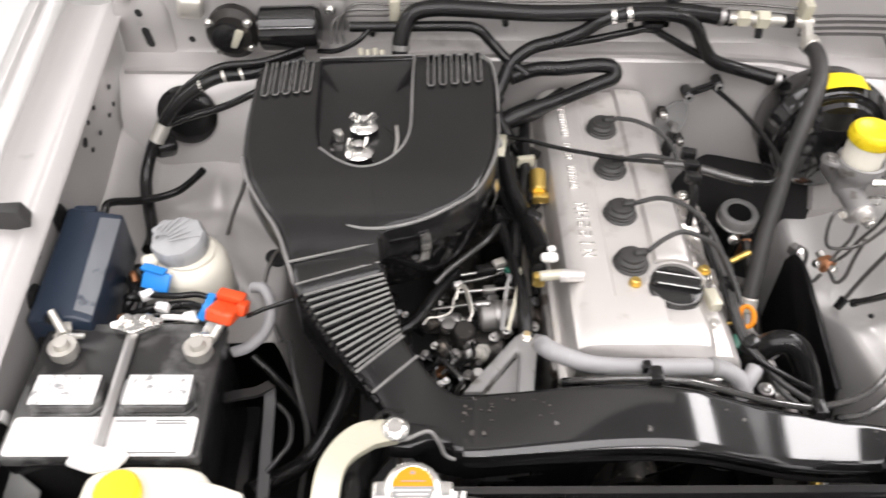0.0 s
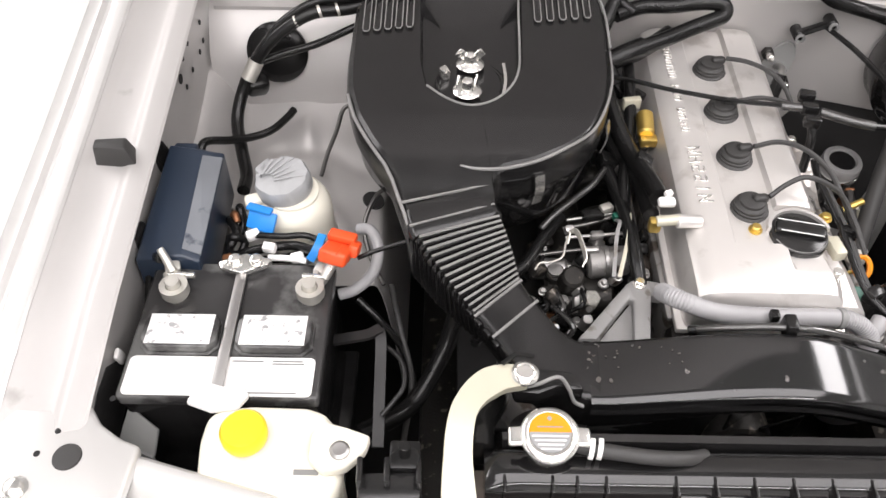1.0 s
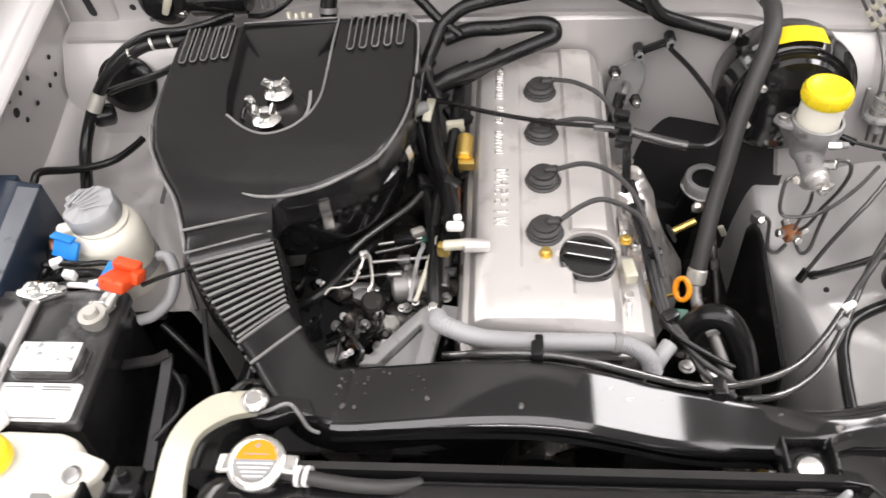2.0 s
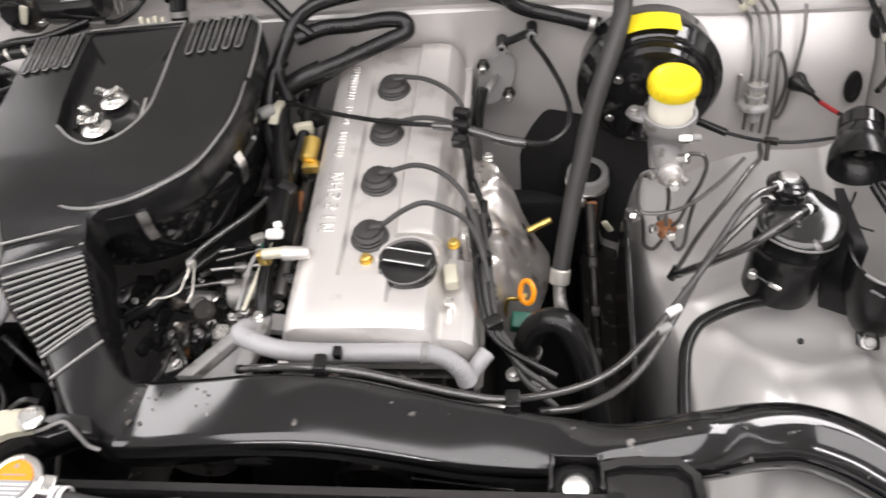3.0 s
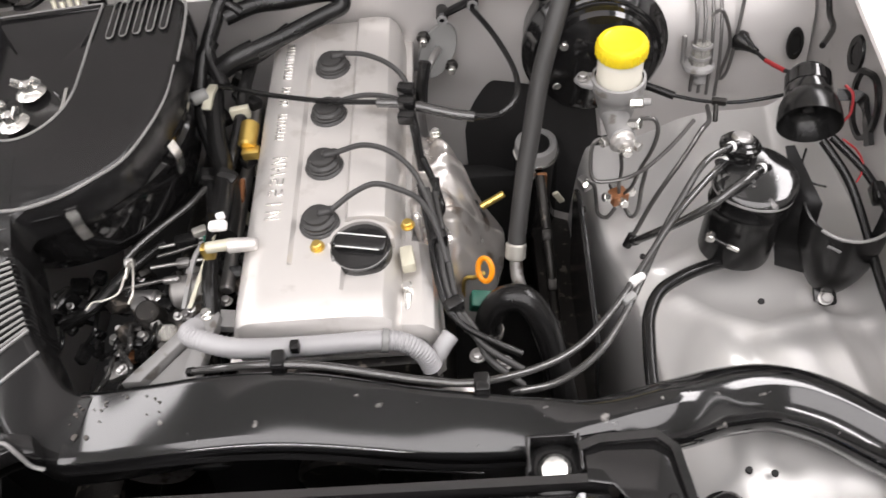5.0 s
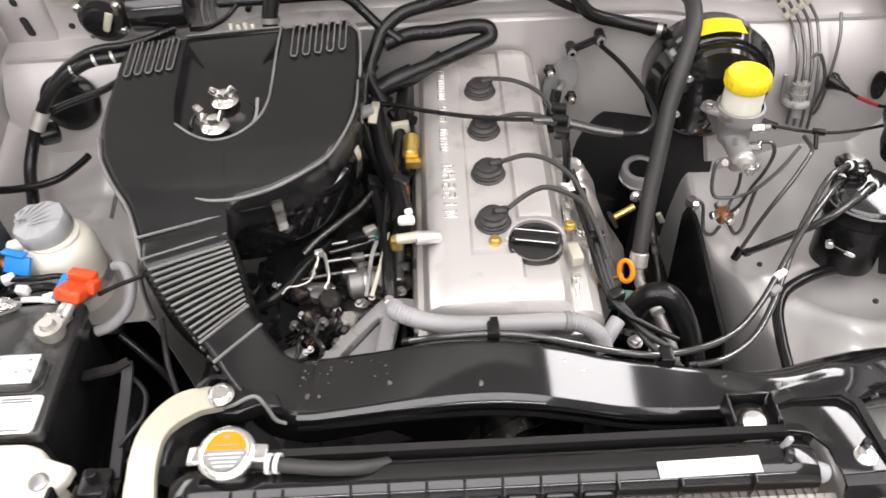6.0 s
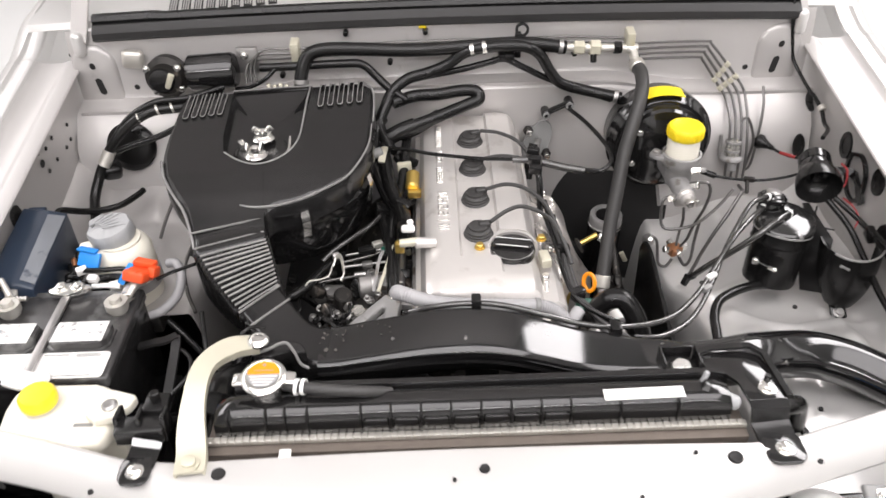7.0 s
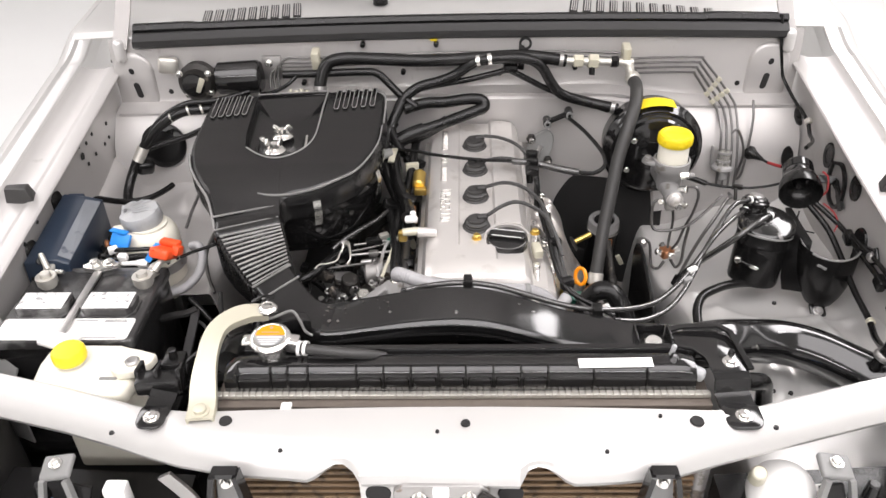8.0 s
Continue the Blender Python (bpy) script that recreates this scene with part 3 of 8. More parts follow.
def duct():
    t = thing("intake_duct", (0.0, 0.43, 0.93), "glossy black plastic air intake duct, dusty at one end", "air duct")
    # flat part: x, front edge y and z, rear edge y and z
    flat = [(-0.205, 0.4065, 0.950, 0.483, 0.944), (-0.18, 0.406, 0.951, 0.481, 0.947), (-0.12, 0.405, 0.960, 0.476, 0.962), (-0.06, 0.404, 0.967, 0.471, 0.977), (0.0, 0.403, 0.969, 0.467, 0.983), (0.05, 0.402, 0.963, 0.465, 0.977),
            (0.10, 0.402, 0.947, 0.463, 0.961), (0.15, 0.402, 0.930, 0.461, 0.944), (0.20, 0.403, 0.920, 0.458, 0.934), (0.25, 0.405, 0.916, 0.454, 0.926)]
    rows = []
    for x, yf, zf, yr, zr in flat:
        tilt = math.atan2(zr - zf, yr - yf)
        h = 0.050
        mid = Vector((x, (yf + yr) / 2, (zf + zr) / 2)) + Vector((0, math.sin(tilt), -math.cos(tilt))) * h / 2
        rows.append((mid, (math.hypot(yr - yf, zr - zf) + 0.010, h, 1.0), (tilt, 0.016, 0)))
    # round part: x, centre y and z, width
    for x, y, z, w, f in ((0.30, 0.4295, 0.8965, 0.060, 0.35), (0.35, 0.437, 0.891, 0.067, 0.0), (0.40, 0.449, 0.887, 0.070, 0.0), (0.45, 0.466, 0.873, 0.070, 0.0), (0.50, 0.473, 0.863, 0.070, 0.0), (0.55, 0.460, 0.855, 0.070, 0.0), (0.60, 0.431, 0.846, 0.068, 0.0), (0.640, 0.401, 0.843, 0.066, 0.0), (0.665, 0.383, 0.846, 0.065, 0.0), (0.692, 0.366, 0.849, 0.064, 0.0)):
        rows.append((Vector((x, y, z)), (w, w, f), (0.0, w / 2 - 0.001, 0)))
    mids, sizes, tilts = [spline([r[k] for r in rows], 6) for k in range(3)]
    secs = []
    for i, (p, (dep, hei, f), (tilt, rad, _)) in enumerate(zip(mids, sizes, tilts)):
        tg = (mids[min(i + 1, len(mids) - 1)] - mids[max(i - 1, 0)]).normalized()
        back = Vector((-tg.y, tg.x, 0)).normalized() if p.x > 0.3 else Vector((0, 1, 0))
        across = back * math.cos(tilt) + Vector((0, 0, math.sin(tilt)))
        up = Vector((0, 0, math.cos(tilt))) - back * math.sin(tilt)
        secs.append([p + across * a + up * b for a, b in duct_section(dep, hei, rad, min(1.0, max(0.0, f)))])
    part("duct_body", loft(secs), DUCT, t)
    rng = random.Random(14)
    for k in range(20):
        x = -0.205 + 0.10 * rng.random() ** 1.6
        v = 0.12 + 0.76 * rng.random()
        row = [lerp_table([(f[0], f[m]) for f in flat], x) for m in (1, 2, 3, 4)]
        at = (x, row[0] + (row[2] - row[0]) * v, row[1] + (row[3] - row[1]) * v + 0.0004)
        r = 0.0009 + 0.0036 * rng.random() ** 3 * (1 if x < -0.16 else 0.45)
        turn = 360 * rng.random()
        out = [(r * (1 + 0.5 * rng.random()) * math.cos(a), r * (0.5 + 0.6 * rng.random()) * math.sin(a)) for a in np.linspace(0, 2 * math.pi, 10)[:-1]]
        slope = math.degrees(math.atan2(lerp_table([(f[0], f[2]) for f in flat], x + 0.01) - row[1], 0.01))
        part("dirt_fleck", prism(out, 0.0, 0.0008, m=pose(*at, 0, -slope, 0) @ pose(0, 0, 0, 0, 0, turn)), DIRT, t)
    # seam lip along the front edge
    lip = [Vector((x, yf - 0.006, zf - 0.017)) for x, yf, zf, yr, zr in flat]
    part("seam_lip", strap(spline(lip, 5), 0.005, 0.003, side=(0, 1, -0.4), straight=True), BLACK_GLOSS, t)
    # elbow up into the bellows
    ends = [((-0.330, 0.512, 0.955), (-0.276, 0.557, 0.966)), ((-0.310, 0.487, 0.951), (-0.258, 0.530, 0.962)), ((-0.291, 0.460, 0.949), (-0.243, 0.511, 0.956)), ((-0.264, 0.430, 0.949), (-0.226, 0.494, 0.949)), ((-0.232, 0.412, 0.949), (-0.207, 0.485, 0.945)), ((-0.195, 0.4035, 0.950), (-0.190, 0.483, 0.946))]
    lefts, rights = spline([a for a, _ in ends], 4), spline([b for _, b in ends], 4)
    part("elbow", loft([box_section(a, b, 0.056, 0.010) for a, b in zip(lefts, rights)]), BLACK_SATIN, t)
    for k in (1, 5):
        a, b = lefts[k], rights[k]
        part("elbow_rib", strap([a + Vector((0, 0, 0.0008)), (a + b) / 2 + Vector((0, 0, 0.0012)), b + Vector((0, 0, 0.0008))], 0.0030, 0.0022, side=(0.5, -0.7, 0)), EDGE_GLINT, t)
    for k in range(0, 7, 2):
        a = lefts[k]
        part("side_tooth", box((0.011, 0.005, 0.012), pose(a.x - 0.001, a.y + 0.002, a.z - 0.007, 0, 0, -52), 0.002), BLACK_GLOSS, t)
    part("front_tab", prism([(-0.290, 0.420), (-0.286, 0.400), (-0.262, 0.398), (-0.240, 0.408), (-0.228, 0.404), (-0.215, 0.404), (-0.225, 0.425), (-0.26, 0.43)], 0.948, 0.972, 0.004), BLACK_SATIN, t)
    part("tab_edge", tube([(-0.286, 0.404, 0.972), (-0.265, 0.404, 0.980), (-0.243, 0.410, 0.985), (-0.232, 0.404, 0.974), (-0.225, 0.399, 0.957), (-0.215, 0.398, 0.949)], 0.0022, 8), EDGE_GLINT, t)
    bt = thing("intake_bellows", (-0.31, 0.53, 0.93), "black ribbed rubber bellows between duct and air cleaner", "air hose")
    lefts = spline([(-0.396, 0.588, 0.997), (-0.374, 0.556, 0.985), (-0.350, 0.530, 0.968), (-0.326, 0.507, 0.953)], 36)
    rights = spline([(-0.295, 0.622, 1.000), (-0.286, 0.598, 0.990), (-0.278, 0.573, 0.977), (-0.272, 0.551, 0.964)], 36)
    n, ribs = len(lefts), 13
    secs = []
    for i, (a, b) in enumerate(zip(lefts, rights)):
        f = i / (n - 1)
        wave = abs(math.sin(math.pi * f * ribs)) ** 0.8
        secs.append(box_section(a, b, 0.088 - 0.026 * f, 0.012, -0.010 + 0.0125 * wave if 0.01 < f < 0.99 else -0.008))
    part("bellows", loft(secs), BLACK_GLOSS, bt)
    # Rib crests traced in pale grey as painted highlights.
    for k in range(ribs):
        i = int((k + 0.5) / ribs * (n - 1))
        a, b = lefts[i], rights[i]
        part("rib_edge", tube([a.lerp(b, 0.05) + Vector((0, 0, 0.0006)), a.lerp(b, 0.5) + Vector((0, 0, 0.0012)), a.lerp(b, 0.97) + Vector((0, 0, 0.0006))], 0.0016, 6, 3), EDGE_GLINT, bt)
    return t


duct()


def air_cleaner():
    t = thing("air_cleaner", (-0.32, 0.83, 0.9), "large black plastic air cleaner with ribbed lid and two wing nuts", "air cleaner")
    pts = [(-0.482, 0.975), (-0.395, 0.990), (-0.265, 1.000), (-0.178, 1.006), (-0.160, 1.004), (-0.147, 0.985), (-0.142, 0.914), (-0.145, 0.835), (-0.153, 0.785), (-0.178, 0.728), (-0.212, 0.702), (-0.25, 0.684), (-0.296, 0.674),
           (-0.306, 0.660), (-0.298, 0.624), (-0.345, 0.607), (-0.396, 0.588), (-0.404, 0.612), (-0.414, 0.640), (-0.428, 0.676), (-0.450, 0.704), (-0.475, 0.748), (-0.489, 0.80), (-0.492, 0.85), (-0.490, 0.93), (-0.489, 0.965)]
    closed = [Vector((x, y, 0)) for x, y in pts]
    # resample evenly
    seg = []
    for a, b in zip(closed, closed[1:] + closed[:1]):
        k = max(2, int((b - a).length / 0.006))
        seg += [a.lerp(b, i / k) for i in range(k)]
    for _ in range(3):
        seg = [(seg[i - 1] + seg[i] * 2 + seg[(i + 1) % len(seg)]) / 4 for i in range(len(seg))]
    c = Vector((-0.325, 0.825, 0))

    def top(x, y):
        return lerp_table([(0.58, 0.990), (0.60, 0.995), (0.64, 1.003), (0.67, 1.016), (0.70, 1.028), (0.75, 1.038), (0.85, 1.048), (0.95, 1.060), (1.03, 1.067)], y)

    rings = []
    for d, dz in ((0.0, -0.045), (0.0, -0.014), (0.003, -0.004), (0.009, 0.0)):
        ring = []
        for p in seg:
            q = p + (c - p).normalized() * d
            ring.append(Vector((q.x, q.y, top(q.x, q.y) + dz)))
        rings.append(ring)
    # centre panel sunk between the ribbed shoulders, rounded at its front
    mid = Vector((-0.330, 0.880, 0))
    well = [(-0.400, 0.990), (-0.258, 0.998), (-0.262, 0.845), (-0.272, 0.812), (-0.292, 0.784), (-0.315, 0.771), (-0.338, 0.770), (-0.362, 0.782), (-0.388, 0.805), (-0.396, 0.85)]
    well = [Vector((x, y, 0)) for x, y in well]

    def meet(p):
        d = p - mid
        best = None
        for a, b in zip(well, well[1:] + well[:1]):
            e = b - a
            den = d.x * e.y - d.y * e.x
            if abs(den) < 1e-12:
                continue
            w = a - mid
            s, u = (w.x * e.y - w.y * e.x) / den, (w.x * d.y - w.y * d.x) / den
            if s > 0 and -1e-6 <= u <= 1 + 1e-6 and (best is None or s < best):
                best = s
        return mid + d * best
    shore = [meet(Vector((p.x, p.y, 0))) for p in seg]
    last = rings[-1]
    for k in range(1, 15):
        f = k / 14
        ring = []
        for p, q in zip(last, shore):
            v = Vector((p.x, p.y, 0)).lerp(q, f)
            ring.append(Vector((v.x, v.y, top(v.x, v.y))))
        rings.append(ring)
    for f, dz in ((0.985, -0.0015), (0.972, -0.005), (0.955, -0.0145), (0.940, -0.017), (0.6, -0.0175), (0.3, -0.018), (0.05, -0.018)):
        ring = [(mid.x + (q.x - mid.x) * f, mid.y + (q.y - mid.y) * f) for q in shore]
        rings.append([Vector((x, y, top(x, y) + dz * (0.25 if y > 0.97 else 1.0))) for x, y in ring])
    bm = bmesh.new()
    rr = [[bm.verts.new(v) for v in r] for r in rings]
    skin(bm, rr, True)
    bm.faces.new(rr[-1])
    lid = part("lid", bm, BLACK_SATIN, t, "satin black lid", 25)
    lip = [(-0.262, 0.996), (-0.264, 0.94), (-0.265, 0.875), (-0.267, 0.838), (-0.276, 0.808), (-0.294, 0.784), (-0.316, 0.771), (-0.338, 0.770), (-0.362, 0.782), (-0.386, 0.803)]
    # Pale beads and outlines paint the highlights on the lid's edges.
    part("well_rim", tube([(x, y, top(x, y) + 0.0005) for x, y in lip], 0.0017, 8, 5), EDGE_GLINT, lid)
    part("rear_lip", tube([(x, y, top(x, y) + 0.0005) for x, y in ((-0.40, 0.987), (-0.33, 0.993), (-0.262, 0.997))], 0.0014, 8, 4), EDGE_GLINT, lid)
    # inner bowl round the nuts
    for a0, a1 in ((118, 200), (-20, 62)):
        bow = [(-0.330 + 0.043 * math.cos(radians(a)), 0.826 + 0.046 * math.sin(radians(a)), top(0, 0.826) - 0.0165) for a in np.linspace(a0, a1, 12)]
        part("bowl_rim", tube(bow, 0.003, 8, 2), BLACK_GLOSS, lid)
    part("bowl_edge", strap([(-0.288, 0.80, 1.030), (-0.284, 0.83, 1.033), (-0.286, 0.862, 1.036)], 0.004, 0.003, side=(1, 0, 0)), CHROME, lid)
    part("spare_clip", lathe([(0, 0), (0.006, 0), (0.008, 0.008), (0.005, 0.016), (0, 0.017)], (-0.362, 0.838, 1.030), (-0.2, 0, 1), 14), CHROME, lid)
    side = [p for p in seg if (p.x < -0.40 and p.y < 0.80)]
    side.sort(key=lambda p: p.y)
    part("rim_bead", tube([Vector((p.x, p.y, top(p.x, p.y) - 0.0025)) for p in side[::3]], 0.0024, 10, straight=True), EDGE_GLINT, lid)
    part("rim_bead", tube([(x, y, top(x, y) - 0.0015) for x, y in ((-0.166, 1.004), (-0.150, 0.985), (-0.1445, 0.94), (-0.144, 0.88))], 0.0019, 10, 5), EDGE_GLINT, lid)
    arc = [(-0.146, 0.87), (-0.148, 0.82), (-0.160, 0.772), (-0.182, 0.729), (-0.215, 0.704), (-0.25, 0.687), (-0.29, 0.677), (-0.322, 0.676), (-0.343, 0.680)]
    part("rim_bead", tube([(x, y, top(x, y) + 0.0008) for x, y in arc], lambda u: 0.0012 + 0.0022 * u - 0.0022 * u ** 6, 8), EDGE_GLINT, lid)
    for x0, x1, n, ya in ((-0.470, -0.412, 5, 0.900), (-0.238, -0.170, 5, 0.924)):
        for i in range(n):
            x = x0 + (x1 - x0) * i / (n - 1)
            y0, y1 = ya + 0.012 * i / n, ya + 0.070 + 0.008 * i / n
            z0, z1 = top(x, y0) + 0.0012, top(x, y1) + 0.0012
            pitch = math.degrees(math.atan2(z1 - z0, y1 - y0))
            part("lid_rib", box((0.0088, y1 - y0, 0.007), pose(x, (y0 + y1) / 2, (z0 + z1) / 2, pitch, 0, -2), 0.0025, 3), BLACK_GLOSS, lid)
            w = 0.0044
            part("rib_outline", tube([(x - w, y1, z1 + 0.0030), (x - w, y0 + 0.004, z0 + 0.0030), (x - w * 0.5, y0, z0 + 0.0025), (x + w * 0.5, y0, z0 + 0.0025), (x + w, y0 + 0.004, z0 + 0.0030), (x + w, y1, z1 + 0.0030)], 0.0009, 6, straight=True), EDGE_GLINT, lid)
    # drum below the lid, with its rim and clips
    prof = [(0.150, 0.90), (0.165, 0.93), (0.167, 0.975), (0.172, 0.980), (0.172, 0.988), (0.167, 0.992), (0.167, 1.0), (0.174, 1.004), (0.174, 1.010), (0.160, 1.012), (0, 1.012)]
    prof = [(r, z - 0.010) for r, z in prof]
    part("drum", lathe(prof, (-0.318, 0.845, 0), seg=64), BLACK_GLOSS, t)
    part("neck", loft([box_section(a, b, 0.082, 0.010, g) for a, b, g in (((-0.397, 0.586, 0.996), (-0.295, 0.621, 1.000), 0.0), ((-0.397, 0.590, 0.996), (-0.296, 0.624, 1.000), 0.006), ((-0.406, 0.616, 0.998), (-0.304, 0.646, 1.003), 0.004), ((-0.415, 0.650, 1.004), (-0.310, 0.672, 1.010), -0.006))]), BLACK_SATIN, t)
    for a, b in (((-0.400, 0.600, 0.9995), (-0.302, 0.634, 1.0025)), ((-0.410, 0.632, 1.0050), (-0.309, 0.659, 1.0095))):
        part("neck_rib", strap([a, [(p + q) / 2 for p, q in zip(a, b)], b], 0.0028, 0.0022, side=(0.3, -0.9, 0)), EDGE_GLINT, t)
    for a in (-66, -20, 38):
        ca, sa = math.cos(radians(a)), math.sin(radians(a))
        part("clip", strap([(-0.318 + 0.177 * ca, 0.845 + 0.177 * sa, 1.003), (-0.318 + 0.181 * ca, 0.845 + 0.181 * sa, 0.982), (-0.318 + 0.176 * ca, 0.845 + 0.176 * sa, 0.955)], 0.013, 0.002, side=(-sa, ca, 0)), GREY if a == 38 else CHROME, t, "sprung metal clip")
    # wing nuts on their plate
    for x, y in ((-0.330, 0.858), (-0.334, 0.802)):
        b = lathe([(0, 0), (0.017, 0), (0.019, 0.003), (0.015, 0.006), (0.008, 0.008), (0.0075, 0.018), (0.004, 0.02), (0, 0.02)], (x, y, 1.035), seg=24)
        for s in (-1, 1):
            box((0.015, 0.003, 0.012), pose(x + s * 0.011, y, 1.053, 0, s * -38, 12 if y > 0.83 else 70), 0.0013, 2, b)
        part("wing_nut", b, CHROME, t, "bright zinc wing nut")
    return t


air_cleaner()

# ---- engine ----
def lift(y):
    """The engine leans: its top rises towards the bulkhead."""
    return 0.012 + 0.055 * (y - 0.65)


def raised(bm):
    for v in bm.verts:
        v.co.z += lift(v.co.y)
    return bm


def engine():
    t = thing("engine", (0.03, 0.82, 0.4), "four-cylinder engine with silver cast valve cover", "engine")
    part("cylinder_head", block((-0.085, 0.565, 0.70), (0.135, 1.05, 0.876), 0.008), ALU_DARK, t)
    part("engine_block", block((-0.10, 0.58, 0.42), (0.15, 1.03, 0.70), 0.01), GUNK, t)

    def sect(y, k=0.0, low=0.0):
        ch = 0.007 if 0.628 < y else 0.0
        ch *= min(1, max(0, (y - 0.628) / 0.004))
        p = [(-0.070, 0.872), (-0.069, 0.882), (-0.066, 0.912), (-0.060, 0.926), (-0.048, 0.9345), (-0.030, 0.937), (-0.006, 0.937), (-0.002, 0.937 - ch), (0.056, 0.937 - ch), (0.060, 0.937), (0.085, 0.937),
             (0.103, 0.933), (0.113, 0.922), (0.118, 0.905), (0.120, 0.882), (0.121, 0.872)]
        sink = 0.0095 * min(1, max(0, (0.692 - y) / 0.003)) * min(1, max(0, (y - 0.588) / 0.012))
        p = [(x, z - sink) if 0.058 < x < 0.115 else (x, z) for x, z in p]
        w = 0.025
        return [Vector((w + (x - w) * (1 - k), y, 0.872 + (z - 0.872) * (1 - low))) for x, z in p]
    ys = [(0.546, 0.10, 0.62), (0.547, 0.06, 0.45), (0.551, 0.03, 0.25), (0.559, 0.012, 0.09), (0.572, 0.003, 0.02), (0.590, 0, 0)]
    ys += [(y, 0, 0) for y in (0.62, 0.6279, 0.629, 0.6325, 0.65, 0.689, 0.6915, 0.70, 0.75, 0.80, 0.85, 0.90, 0.95, 1.0, 1.030, 1.0345, 1.0355)]
    ys += [(1.05, 0.005, 0.02), (1.060, 0.02, 0.10), (1.066, 0.05, 0.35), (1.067, 0.06, 0.9)]
    cover = part("valve_cover", raised(loft([sect(*a) for a in ys])), ALU, t, "silver cast cover with raised lettering", 28)
    flange = [(-0.078, 0.545), (0.128, 0.545), (0.130, 1.07), (-0.078, 1.07)]
    part("gasket_flange", raised(prism(flange, 0.866, 0.876, 0.003)), ALU, t)
    # front corner casting
    part("cam_end_housing", loft([[Vector((x, y, z)) for x, z in ((0.118, 0.80), (0.160 - e, 0.80), (0.159 - e, 0.878 - f), (0.154 - e, 0.892 - f), (0.142 - e, 0.902 - f), (0.118, 0.905 - f))] for y, e, f in ((0.560, 0.01, 0.01), (0.568, 0.0, 0.002), (0.62, 0.0, 0.0), (0.69, 0.005, 0.004), (0.70, 0.015, 0.02))]), ALU, t, "", 30)
    # oil filler cap
    c = (0.077, 0.647)
    wall = [(c[0] + 0.0385 * math.cos(radians(a)), c[1] + 0.0385 * math.sin(radians(a))) for a in np.linspace(8, 172, 24)]
    part("filler_seat", solid(loft([[Vector((x, y, z)) for x, y in wall] for z in (0.934, 0.9515)], closed=False), 0.004), ALU, t, "bright rim of the filler pocket")
    b = lathe([(0.0350, 0.934), (0.0355, 0.943), (0.0345, 0.9465), (0.031, 0.9485), (0, 0.9492)], (*c, 0), seg=36)
    cap = part("oil_cap", b, BLACK_SATIN, t, "black plastic oil filler cap with a grip bar")
    part("grip_bar", box((0.062, 0.018, 0.011), pose(*c, 0.9515, 0, 0, -12), 0.004, 3), BLACK_SATIN, cap)
    for d in (0.0095, -0.0095):
        part("print_line", box((0.056 if d > 0 else 0.050, 0.0014, 0.0006), pose(c[0] + d * 0.2, c[1] + d, 0.9574 if d < 0 else 0.9568, 0, 0, -12)), STICKER, cap)
    part("print_line", tube([(c[0] + 0.033 * math.cos(radians(a)), c[1] + 0.033 * math.sin(radians(a)), 0.9475) for a in np.linspace(-160, -20, 14)], 0.0007, 6, 2), EDGE_GLINT, cap)
    # plug boots
    for y in (0.690, 0.780, 0.870, 0.960):
        b = lathe([(0.0245, 0.928), (0.0245, 0.932), (0.0215, 0.934), (0.0220, 0.937), (0.0200, 0.938), (0.0205, 0.9415), (0.0190, 0.9435), (0.0160, 0.9445), (0.0155, 0.948), (0.011, 0.9495), (0.006, 0.949), (0, 0.949)], (0.026, y, lift(y) - 0.002), seg=24)
        boot = part("plug_boot", b, RUBBER_GREY, t, "dark rubber spark plug boot")
        part("boot_ear", box((0.020, 0.012, 0.010), pose(0.036, y + 0.002, 0.947 + lift(y), 0, 0, 8), 0.004, 3), RUBBER_GREY, boot)
    part("brass_bolt", hexbolt((0.026, 0.655, 0.930 + lift(0.655)), 0.006), GOLD, t)
    return t


engine_ob = engine()

